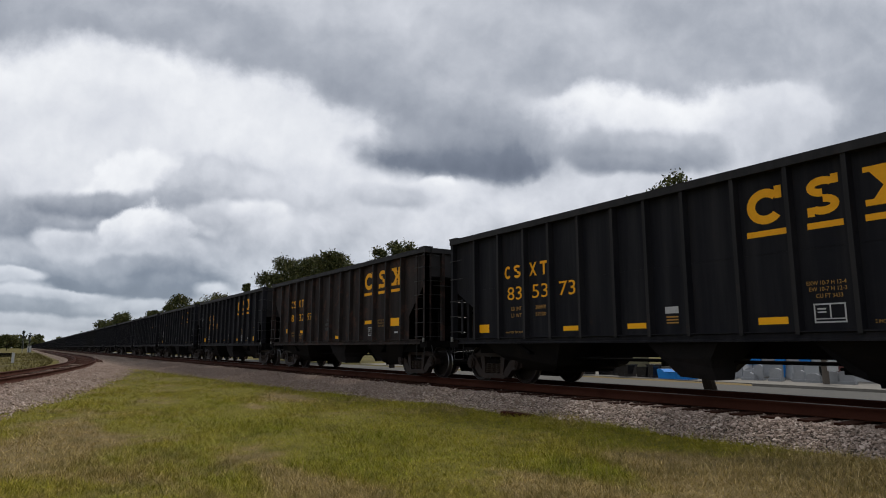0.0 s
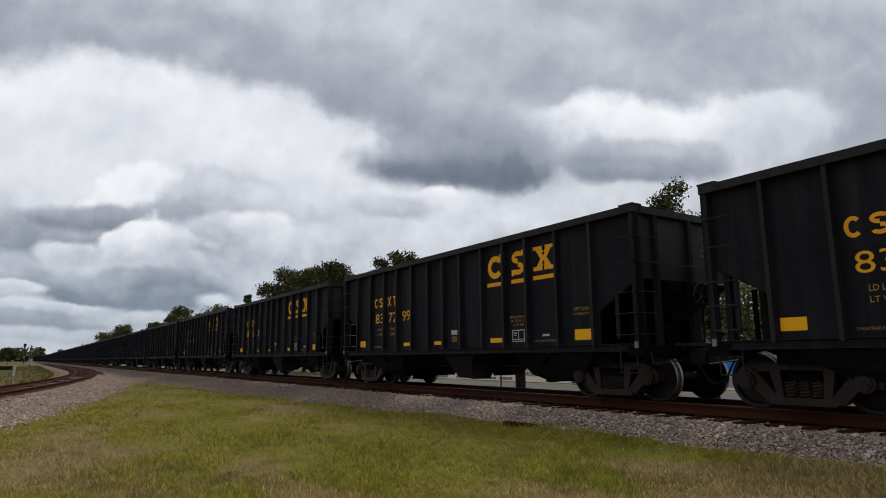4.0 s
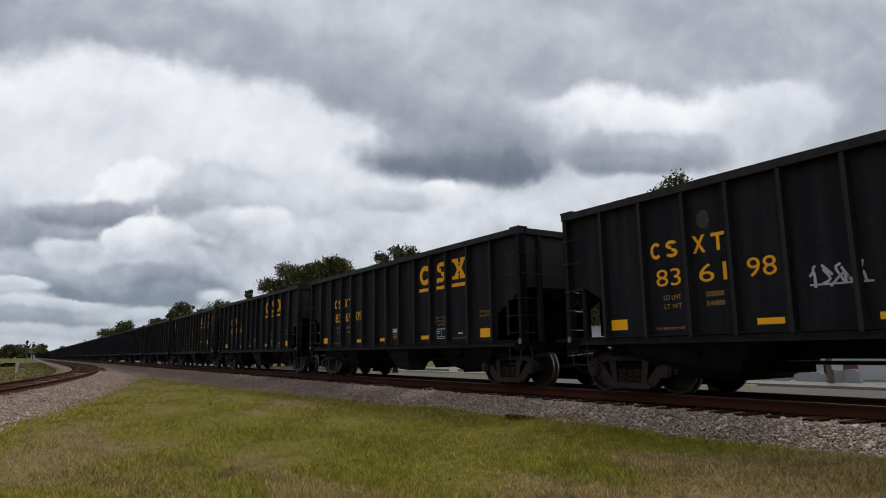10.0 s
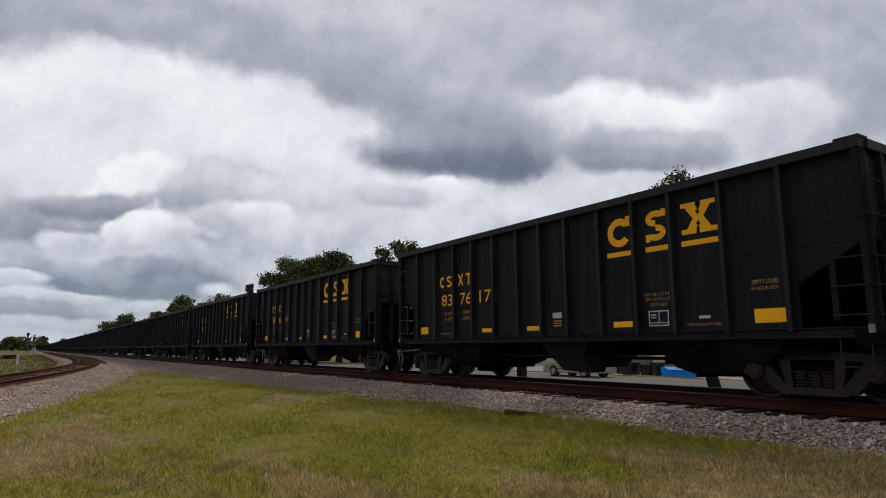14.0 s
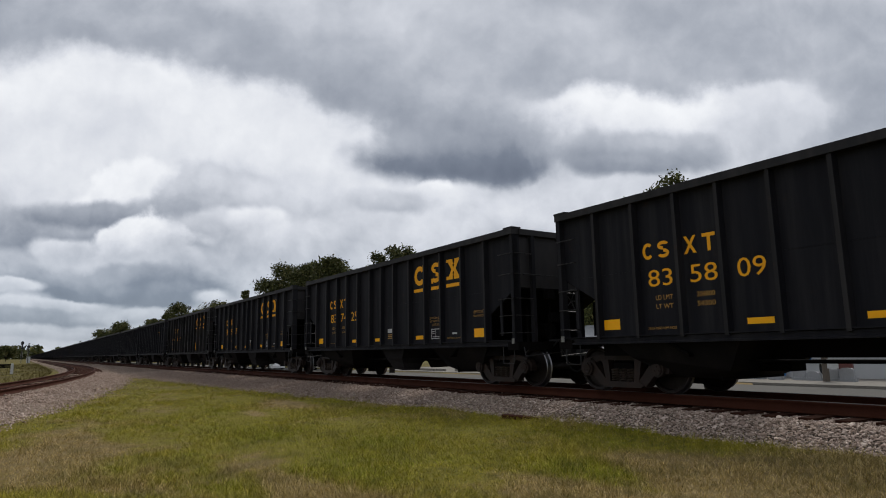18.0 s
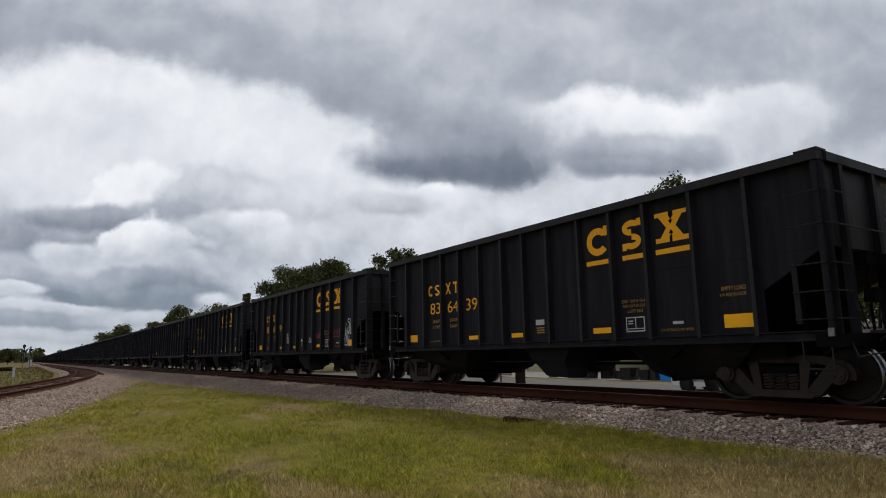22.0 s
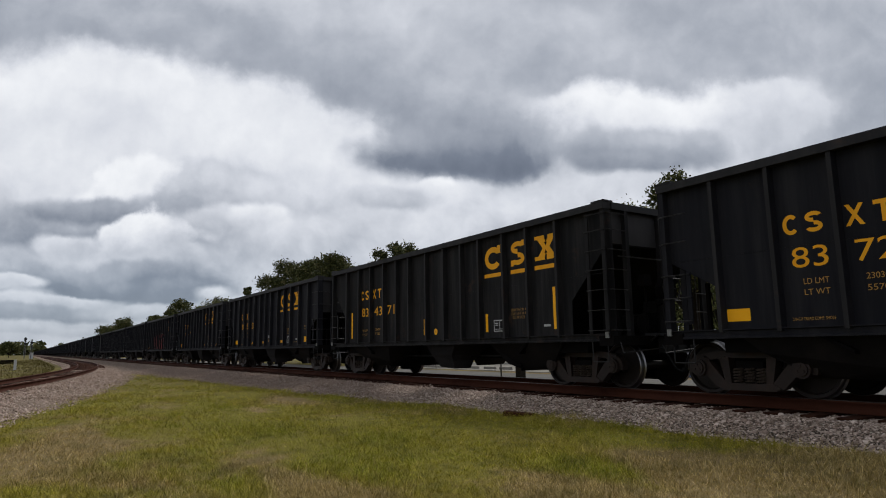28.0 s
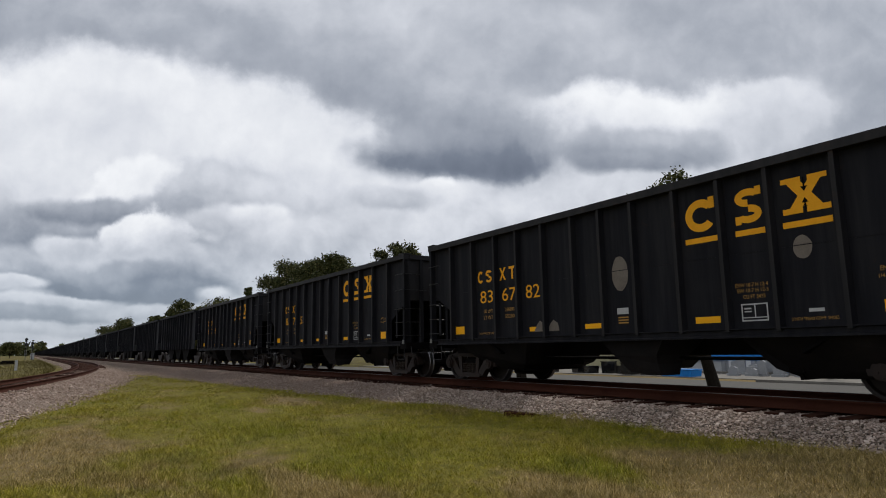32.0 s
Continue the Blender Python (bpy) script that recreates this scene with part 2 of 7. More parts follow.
M = dict(
    paint_a=car_paint("black_car_paint", (0.0090, 0.0092, 0.0122), (0.0210, 0.0204, 0.0226), (0.042, 0.024, 0.016), 0.05),
    # ribs, top rails, corner caps: dust, with caught light put into the colour
    paint_edge=car_paint("lit_dusty_edge_paint", (0.0135, 0.0130, 0.0140), (0.028, 0.026, 0.026), (0.046, 0.028, 0.020), 0.08, 0.16),
    # end sheets: coal dust, with the sky light on these faces in the colour
    paint_end=car_paint("lit_dusty_end_paint", (0.024, 0.023, 0.0245), (0.044, 0.041, 0.041), (0.058, 0.036, 0.026), 0.08, 0.12),
    paint_b=car_paint("old_black_car_paint", (0.0085, 0.0085, 0.0092), (0.030, 0.028, 0.028), (0.046, 0.027, 0.019), 0.10),
    paint_rust=car_paint("rusty_car_paint", (0.0175, 0.0140, 0.0135), (0.040, 0.033, 0.031), (0.078, 0.038, 0.028), 0.17),
    # underframe grime, its colour darkened further to hold the shade beneath the cars
    under=worn("grimy_shaded_underframe", (0.0042, 0.0037, 0.0037), (0.010, 0.0072, 0.0058), 0.85, 0.0, 3.0, 0.6),
    hopper=worn("dusty_hopper_steel", (0.0085, 0.0078, 0.0080), (0.026, 0.0215, 0.020), 0.75, 0.0, 1.2, 0.8),
    spring=worn("rubbed_spring_steel", (0.060, 0.046, 0.038), (0.095, 0.070, 0.054), 0.5, 0.3, 9.0, 0.5),
    truck=worn("brown_cast_steel", (0.0185, 0.0112, 0.0088), (0.052, 0.0325, 0.0245), 0.62, 0.0, 5.0, 0.6),
    wheel=worn("dark_wheel_steel", (0.0115, 0.0075, 0.006), (0.030, 0.018, 0.013), 0.6, 0.2, 6.0, 0.5),
    tread=worn("polished_tread_steel", (0.26, 0.26, 0.27), (0.13, 0.12, 0.115), 0.34, 1.0, 8.0, 0.4, 60, 0.05),
    iron=worn("dark_iron", (0.020, 0.020, 0.021), (0.045, 0.036, 0.030), 0.55, 0.1, 8.0, 0.4),
    yellow=worn("yellow_lettering_paint", (0.86, 0.385, 0.008), (0.68, 0.30, 0.012), 0.7, 0.0, 6.0, 0.5, soot=0.08),
    reflector=worn("yellow_reflective_sheet", (0.95, 0.44, 0.003), (0.85, 0.385, 0.005), 0.6, 0.0, 4.0, 0.3, soot=0.05),
    dim_yellow=worn("faded_lettering_paint", (0.46, 0.25, 0.05), (0.28, 0.16, 0.05), 0.65, 0.0, 8.0, 0.5),
    end_mark=worn("faded_end_stencil", (0.14, 0.095, 0.045), (0.07, 0.05, 0.03), 0.7, 0.0, 14.0, 0.8),
    dull=worn("dull_reflective_plate", (0.22, 0.22, 0.21), (0.10, 0.10, 0.09), 0.6, 0.0, 9.0, 0.6),
    white=worn("white_stencil_paint", (0.52, 0.52, 0.52), (0.30, 0.30, 0.30), 0.6, 0.0, 7.0, 0.4),
    spray=worn("white_spray_paint", (0.50, 0.51, 0.53), (0.22, 0.22, 0.23), 0.55, 0.0, 3.0, 0.7),
    spray_red=worn("red_spray_paint", (0.36, 0.026, 0.026), (0.17, 0.014, 0.016), 0.55, 0.0, 3.0, 0.6),
    spray_blue=worn("pale_blue_spray_paint", (0.25, 0.42, 0.62), (0.15, 0.25, 0.42), 0.55, 0.0, 3.0, 0.4),
    spray_green=worn("pale_green_spray_paint", (0.20, 0.30, 0.18), (0.12, 0.18, 0.11), 0.55, 0.0, 3.0, 0.5),
    orange=worn("orange_placard", (0.75, 0.15, 0.02), (0.5, 0.1, 0.02), 0.5, 0.0, 6.0, 0.3),
    smudge=worn("faint_grey_smudge", (0.045, 0.044, 0.043), (0.022, 0.021, 0.020), 0.7, 0.0, 4.0, 0.8),
    patch=worn("bare_primer_patch", (0.20, 0.17, 0.14), (0.10, 0.08, 0.07), 0.7, 0.0, 4.0, 0.7),
    rail=worn("rusty_rail_steel", (0.062, 0.0215, 0.0125), (0.028, 0.0105, 0.007), 0.8, 0.1, 2.0, 0.6),
    railhead=worn("worn_rail_head", (0.13, 0.115, 0.105), (0.08, 0.065, 0.055), 0.45, 0.6, 3.0, 0.4, 40, 0.03),
    tie=worn("creosoted_timber", (0.050, 0.021, 0.013), (0.014, 0.007, 0.005), 0.9, 0.0, 4.0, 0.7, 25, 0.4),
    concrete=worn("pale_concrete", (0.22, 0.205, 0.18), (0.145, 0.135, 0.115), 0.85, 0.0, 0.8, 0.5, 20, 0.2),
    asphalt=worn("worn_grey_asphalt", (0.115, 0.11, 0.10), (0.16, 0.15, 0.138), 0.9, 0.0, 0.35, 0.6, 30, 0.2),
    bark=worn("dark_bark", (0.022, 0.018, 0.015), (0.011, 0.009, 0.008), 0.95, 0.0, 7.0, 0.7, 30, 0.6),
    glass=worn("dark_window_glass", (0.012, 0.014, 0.016), (0.02, 0.022, 0.024), 0.12, 0.0, 2.0, 0.3, 20, 0.0),
    blue=worn("bright_blue_paint", (0.015, 0.24, 0.70), (0.02, 0.20, 0.55), 0.55, 0.0, 2.0, 0.3),
    wall=worn("off_white_wall", (0.52, 0.53, 0.53), (0.40, 0.41, 0.42), 0.85, 0.0, 1.0, 0.4),
    cream=worn("cream_siding", (0.52, 0.48, 0.30), (0.42, 0.38, 0.24), 0.8, 0.0, 1.0, 0.4),
    granite=worn("grey_granite", (0.34, 0.35, 0.36), (0.24, 0.25, 0.26), 0.5, 0.0, 5.0, 0.5, 90, 0.1),
    maroon=worn("dark_red_granite", (0.14, 0.045, 0.040), (0.09, 0.03, 0.03), 0.4, 0.0, 5.0, 0.4),
    beige=worn("champagne_car_paint", (0.40, 0.37, 0.30), (0.36, 0.33, 0.27), 0.3, 0.4, 1.0, 0.3, 60, 0.0),
    carwhite=worn("white_car_paint", (0.75, 0.75, 0.75), (0.66, 0.66, 0.66), 0.25, 0.0, 1.0, 0.3, 60, 0.0),
    carblack=worn("black_auto_paint", (0.012, 0.012, 0.014), (0.02, 0.02, 0.02), 0.2, 0.0, 1.0, 0.3, 60, 0.0),
    tyre=worn("tyre_rubber", (0.015, 0.015, 0.015), (0.03, 0.03, 0.03), 0.85, 0.0, 6.0, 0.4),
    rim=worn("alloy_rim", (0.50, 0.50, 0.51), (0.35, 0.35, 0.36), 0.35, 0.8, 6.0, 0.3),
    tail=worn("red_lens", (0.35, 0.01, 0.015), (0.25, 0.01, 0.01), 0.3, 0.0, 6.0, 0.2),
    weathered=worn("weathered_grey_wood", (0.14, 0.12, 0.10), (0.08, 0.07, 0.06), 0.9, 0.0, 5.0, 0.6),
)


# worn and straw-dry spots of the lawn: place, half lengths along and across the track
DRY = ((-10.7, 0.2, 2.1, 0.6), (-12.2, 0.9, 1.6, 0.45), (-3.7, 6.4, 1.5, 1.2), (-3.4, 7.5, 1.6, 1.2), (-5.2, 6.6, 1.0, 0.5), (-17.2, 6.2, 1.4, 0.4), (-6.6, 2.6, 1.2, 0.35), (-4.6, 4.5, 1.0, 0.5),
       (-15.0, 4.6, 0.8, 0.3), (-26, 9.5, 2.5, 0.5), (-24, 32.7, 22, 2.2))
# greener, thicker spots of the lawn
LUSH = ((-9.2, 4.8, 2.3, 0.8), (-12.6, 3.4, 2.6, 0.8), (-6.5, 7.3, 0.8, 0.5), (-8.5, 3.6, 1.2, 0.6), (-16.5, 4.2, 2.5, 0.5), (-5.6, 5.4, 0.8, 0.4))


def spots(g, at, places):
    """Soft patches at given places of the lawn."""
    x, y, z = g.split(at)
    total = None
    for cx, cy, a, b in places:
        p, q = g.math("MULTIPLY", g.math("ADD", x, -cx), 1 / a), g.math("MULTIPLY", g.math("ADD", y, -cy), 1 / b)
        bell = g.math("EXPONENT", g.math("MULTIPLY", g.math("ADD", g.math("MULTIPLY", p, p), g.math("MULTIPLY", q, q)), -1.0))
        total = bell if total is None else g.math("ADD", total, bell)
    return g.math("MULTIPLY", total, g.noise(at, 1.3, 5.0, 0.65))


def dryness(g, at):
    """Share of dead grass: broad patches, small ones, and the worn spots."""
    total = g.math("ADD", g.noise(at, 0.55, 4.0, 0.6), g.math("MULTIPLY", g.noise(at, 3.2, 5.0, 0.65), 0.50))
    total = g.math("MULTIPLY_ADD", spots(g, at, DRY), 0.95, g.math("ADD", total, -0.135))
    total = g.math("MULTIPLY_ADD", spots(g, at, LUSH), -0.55, total)
    return g.step(total, 0.60, 0.86)


def build_ground(g):
    at = place(g)
    dry = dryness(g, at)
    green = g.mix(g.noise(at, 8.0, 4.0), (0.155, 0.138, 0.018), (0.245, 0.210, 0.034))
    straw = g.mix(g.noise(at, 12.0, 4.0), (0.20, 0.140, 0.060), (0.32, 0.235, 0.11))
    col = g.mix(dry, green, straw)
    # far field: poorer, browner ground in patches
    x, y, z = g.split(at)
    poor = g.math("MULTIPLY", g.math("SUBTRACT", 1.0, g.step(x, -45.0, -18.0)), g.step(g.noise(at, 0.16, 5.0, 0.65), 0.30, 0.62))
    col = g.mix(g.math("MULTIPLY", poor, 0.8), col, (0.085, 0.068, 0.036))
    col = g.mix(g.math("MULTIPLY", g.step(g.noise(at, 2.6, 4.0, 0.62), 0.46, 0.68), 0.4), col, (0.085, 0.075, 0.02))
    g.put(g.p.inputs["Base Color"], g.mix(g.math("MULTIPLY", g.noise(at, 45.0, 3.0), 0.8), col, (0.02, 0.017, 0.009)))
    bump(g, g.math("ADD", g.noise(at, 40.0, 4.0, 0.7), g.noise(at, 6.0, 3.0)), 0.7, 0.03)


def old_dirt(g, at):
    """Brown dust that lies thicker on the stones along the branch and far down the line."""
    x, y, z = g.split(at)
    return g.math("MULTIPLY", g.math("SUBTRACT", 1.0, g.step(x, -24.0, -9.0)), g.math("MULTIPLY_ADD", g.noise(at, 0.8, 4.0, 0.6), 0.8, 0.25), clamp=True)


def build_ballast(g):
    at = place(g)
    cell = g.voronoi(at, 19.0, out="Color")
    tone = g.split(cell)[0]
    col = g.ramp(tone, [(0.0, (0.15, 0.115, 0.092)), (0.35, (0.27, 0.212, 0.172)), (0.7, (0.38, 0.310, 0.258)), (1.0, (0.52, 0.44, 0.375))])
    edge = g.step(g.voronoi(at, 19.0, "DISTANCE_TO_EDGE"), 0.0, 0.16)
    col = g.mix(edge, (0.055, 0.043, 0.034), col)
    g.put(g.p.inputs["Base Color"], g.mix(g.math("MULTIPLY", old_dirt(g, at), 0.75), col, (0.205, 0.142, 0.106)))
    bump(g, g.math("ADD", edge, g.math("MULTIPLY", tone, 0.6)), 0.9, 0.04)


def build_stone(g):
    geo = g.node("ShaderNodeNewGeometry")
    at = geo.outputs["Position"]
    col = g.ramp(geo.outputs["Random Per Island"], [(0.0, (0.16, 0.112, 0.085)), (0.3, (0.33, 0.245, 0.195)), (0.7, (0.50, 0.395, 0.325)), (1.0, (0.72, 0.60, 0.51))])
    col = g.mix(g.math("MULTIPLY", g.noise(at, 60.0, 3.0), 0.5), col, (0.12, 0.095, 0.08))
    g.put(g.p.inputs["Base Color"], g.mix(g.math("MULTIPLY", old_dirt(g, at), 0.70), col, (0.170, 0.116, 0.088)))


def build_blade(g):
    geo = g.node("ShaderNodeNewGeometry")
    at, chance = geo.outputs["Position"], geo.outputs["Random Per Island"]
    dry = dryness(g, at)
    lush = g.math("ADD", g.step(g.noise(at, 0.9, 3.0, 0.6), 0.45, 0.75), spots(g, at, LUSH), clamp=True)
    green = g.ramp(chance, [(0.0, (0.110, 0.100, 0.008)), (0.5, (0.290, 0.262, 0.020)), (0.85, (0.40, 0.345, 0.045)), (1.0, (0.52, 0.40, 0.14))])
    deep = g.ramp(chance, [(0.0, (0.080, 0.092, 0.006)), (0.55, (0.250, 0.272, 0.017)), (0.9, (0.37, 0.345, 0.045)), (1.0, (0.46, 0.36, 0.12))])
    straw = g.ramp(chance, [(0.0, (0.140, 0.098, 0.036)), (0.4, (0.31, 0.222, 0.082)), (0.7, (0.47, 0.335, 0.150)), (1.0, (0.66, 0.50, 0.28))])
    col = g.mix(g.math("MULTIPLY", dry, 0.8), g.mix(lush, green, deep), straw)
    # tufts of older, darker growth
    old = g.math("MULTIPLY", g.step(g.noise(at, 2.6, 4.0, 0.62), 0.46, 0.68), 0.55)
    col = g.mix(old, col, (0.090, 0.084, 0.020))
    # each small clump a little lighter or darker
    clump = g.math("MULTIPLY_ADD", g.noise(at, 9.0, 5.0, 0.7), 1.7, 0.15)
    g.put(g.p.inputs["Base Color"], g.vec("SCALE", col, scale=clump))


def build_leaf(g, light):
    geo = g.node("ShaderNodeNewGeometry")
    col = g.ramp(geo.outputs["Random Per Island"], [(0.0, (0.026, 0.032, 0.013)), (0.5, (0.056, 0.063, 0.021)), (0.85, (0.100, 0.102, 0.034)), (1.0, (0.15, 0.130, 0.055))])
    g.put(g.p.inputs["Base Color"], g.vec("SCALE", col, scale=light))


M["ground"] = material("grass_and_soil", build_ground, 0.95)
M["ballast"] = material("crushed_stone", build_ballast, 0.9)
M["stone"] = material("ballast_stone", build_stone, 0.85)
M["blade"] = material("grass_blade", build_blade, 0.7)
M["leaf"] = material("leaf", functools.partial(build_leaf, light=1.0), 0.65)
M["light_leaf"] = material("light_leaf", functools.partial(build_leaf, light=1.7), 0.65)
M["field_blade"] = worn("rough_field_grass", (0.115, 0.098, 0.030), (0.150, 0.112, 0.055), 0.8, 0.0, 0.4, 0.9)


# ---------------------------------------------------------------- mesh helpers
def box(bm, x0, x1, y0, y1, z0, z1, m=None):
    vs = [bm.verts.new((x, y, z)) for x in (x0, x1) for y in (y0, y1) for z in (z0, z1)]
    for q in ((0, 1, 3, 2), (4, 6, 7, 5), (0, 4, 5, 1), (2, 3, 7, 6), (0, 2, 6, 4), (1, 5, 7, 3)):
        bm.faces.new([vs[i] for i in q])
    if m is not None:
        bmesh.ops.transform(bm, matrix=m, verts=vs)
    return vs


def prism(bm, pts, axis, a, b):
    """A polygon pushed from a to b along an axis; its points lie in the other two, in order."""
    def at(p, d):
        return {"x": (d, *p), "y": (p[0], d, p[1]), "z": (*p, d)}[axis]
    lo, hi = [bm.verts.new(at(p, a)) for p in pts], [bm.verts.new(at(p, b)) for p in pts]
    n = len(pts)
    faces = [bm.faces.new(lo), bm.faces.new(hi[::-1])]
    for i in range(n):
        faces.append(bm.faces.new((lo[i], hi[i], hi[(i + 1) % n], lo[(i + 1) % n])))
    return lo + hi


def rod(bm, p, q, r, sides=6):
    p, q = Vector(p), Vector(q)
    d = q - p
    m = Matrix.Translation((p + q) / 2) @ d.to_track_quat("Z", "Y").to_matrix().to_4x4()
    bmesh.ops.create_cone(bm, cap_ends=True, segments=sides, radius1=r, radius2=r, depth=d.length, matrix=m)


def disc(bm, x, y0, y1, z, r, sides=32, r2=None):
    m = Matrix.Translation((x, (y0 + y1) / 2, z)) @ Matrix.Rotation(radians(90), 4, "X")
    bmesh.ops.create_cone(bm, cap_ends=True, segments=sides, radius1=r if r2 is None else r2, radius2=r, depth=abs(y1 - y0), matrix=m)


def soften(bm, width=0.01, segments=1):
    edges = [e for e in bm.edges if len(e.link_faces) == 2 and e.calc_face_angle(0) > 0.6]
    bmesh.ops.bevel(bm, geom=edges, offset=width, segments=segments, affect="EDGES", clamp_overlap=True)


def mesh(name, bm, mat, smooth=False):
    bmesh.ops.recalc_face_normals(bm, faces=bm.faces)
    me = bpy.data.meshes.new(name)
    bm.to_mesh(me)
    bm.free()
    for m in (mat if isinstance(mat, (list, tuple)) else [mat]):
        me.materials.append(m)
    if smooth:
        me.shade_smooth()
        me.set_sharp_from_angle(angle=radians(35))
    return me


def part(name, bm, mat, parent, label="", at=None, smooth=False):
    me = bm if isinstance(bm, bpy.types.Mesh) else mesh(name, bm, mat, smooth)
    ob = new(name, me)
    ob.parent = parent
    if at is not None:
        ob.matrix_basis = at
    return tagged(ob, label)


def thing(name, label, category, m=None, group="", kind=""):
    ob = new(name)
    ob.empty_display_size = 0.1
    if m is not None:
        ob.matrix_basis = m
    return tagged(ob, label, category, group, kind)


def sheet(name, verts, faces, mat, smooth=True):
    """A mesh from arrays: verts n x 3, faces all with the same number of corners."""
    me = bpy.data.meshes.new(name)
    verts, faces = np.asarray(verts, np.float32), np.asarray(faces, np.int32)
    k = faces.shape[1]
    me.vertices.add(len(verts))
    me.vertices.foreach_set("co", verts.ravel())
    me.loops.add(faces.size)
    me.loops.foreach_set("vertex_index", faces.ravel())
    me.polygons.add(len(faces))
    me.polygons.foreach_set("loop_start", np.arange(0, faces.size, k, dtype=np.int32))
    me.materials.append(mat)
    me.update(calc_edges=True)
    if smooth:
        me.shade_smooth()
    return me


def grid(xs, ys, height):
    """Verts and quads of a height field."""
    X, Y = np.meshgrid(xs, ys, indexing="ij")
    Z = height(X, Y)
    v = np.stack([X, Y, Z], -1).reshape(-1, 3)
    n, m = len(xs), len(ys)
    i = (np.arange(n - 1)[:, None] * m + np.arange(m - 1)[None]).ravel()
    return v, np.stack([i, i + m, i + m + 1, i + 1], -1)


WORDS = {}                          # lettering outlines, by words


def cut_words(words):
    """Outlines of all the lettering at once, in the built-in font."""
    obs = []
    for w in words:
        cu = bpy.data.curves.new("lettering", "FONT")
        cu.body, cu.resolution_u = w, 3
        obs.append((w, new("lettering", cu)))
    bpy.context.view_layer.update()
    deps = bpy.context.evaluated_depsgraph_get()
    for w, ob in obs:
        WORDS[w] = bpy.data.meshes.new_from_object(ob.evaluated_get(deps))
    for w, ob in obs:
        cu = ob.data
        bpy.data.objects.remove(ob)
        bpy.data.curves.remove(cu)


LOADS, TARES = ("205300", "206800", "208200", "208500", "229600", "230800", "208600", "230300"), ("54300", "54600", "54800", "55200", "55700", "57100", "54400")
FIXED = ("LD LMT", "LT WT", "EXW 10-7 H 12-4", "EW 10-7 H 12-3", "CU FT 3433", "2 INCH TREAD COMP. SHOES", "EMPTY LOAD", "1/4 ADJ BLOCK", "HL")
cut_words(["%02d" % i for i in range(100)] + list(LOADS) + list(TARES) + list(FIXED))


# ---------------------------------------------------------------- the ground
TRACK_Y = 11.084                    # middle of the main track; the rails' tops are at z = 0
BRANCH_Z = -0.10


def ramp(x, a, b):
    t = np.clip((np.asarray(x, float) - a) / (b - a), 0, 1)
    return t * t * (3 - 2 * t)


def ground_z(x, y):
    x, y = np.asarray(x, float), np.asarray(y, float)
    z = -0.50 - 0.05 * ramp(8.0 - y, 0, 6) - 0.10 * ramp(y, 13, 15) - 0.55 * ramp(y, 16, 26) + 0 * x
    z = z + 0.018 * np.sin(x * 1.3 + y * 0.7) + 0.014 * np.sin(x * 0.6 - y * 1.9) * (y < 9)
    return z - 0.35 * ramp(-x, 150, 400) * (y < 3)


def branch_y(x):
    d = np.maximum(np.asarray(x, float) + 90.0, 0.0)
    return 5.4 - 0.0009 * d * d - 1e-5 * d ** 3


def toe_y(x):
    """Where the main track's stones end on the grass side."""
    return np.interp(x, [-60, -46, -40, -26, -19, -13.6, -9, 40], [4.2, 6.0, 6.4, 7.1, 7.7, 8.3, 8.8, 8.85])


xs = np.unique(np.concatenate([np.linspace(-3000, -200, 30), np.linspace(-200, -45, 60), np.linspace(-45, 12, 230), np.linspace(12, 200, 40), np.linspace(200, 3000, 20)]))
ys = np.unique(np.concatenate([np.linspace(-3000, -60, 24), np.linspace(-60, -6, 40), np.linspace(-6, 14, 110), np.linspace(14, 60, 60), np.linspace(60, 3000, 24)]))
tagged(new("ground", sheet("ground", *grid(xs, ys, ground_z), M["ground"])), "mown patchy grass with dry straw-coloured spots", "ground", kind="structure")


def main_bed():
    xs = np.unique(np.concatenate([np.linspace(-1500, -120, 60), np.linspace(-120, 30, 260), np.linspace(30, 300, 30)]))
    cols = np.linspace(0, 1, 40)

    def y_of(x, c):
        near = toe_y(x) + 0.12 * np.sin(x * 2.1) + 0.08 * np.sin(x * 5.3)
        return near + (TRACK_Y + 2.6 - near) * c
    X = np.repeat(xs[:, None], len(cols), 1)
    Y = y_of(X, cols[None])
    shoulder = ramp(Y, toe_y(X) - 0.1, 9.55)
    flat = np.where(Y > TRACK_Y, 1 - ramp(Y, TRACK_Y + 1.5, TRACK_Y + 2.6), shoulder)
    Z = -0.53 + 0.280 * flat
    rng = np.random.default_rng(4)
    Z = Z + rng.normal(0, 0.008, Z.shape)
    n, m = X.shape
    i = (np.arange(n - 1)[:, None] * m + np.arange(m - 1)[None]).ravel()
    me = sheet("track_bed", np.stack([X, Y, Z], -1).reshape(-1, 3), np.stack([i, i + m, i + m + 1, i + 1], -1), M["ballast"])
    return tagged(new("track_bed", me), "grey crushed stone bed under the main track", "track bed", kind="structure")


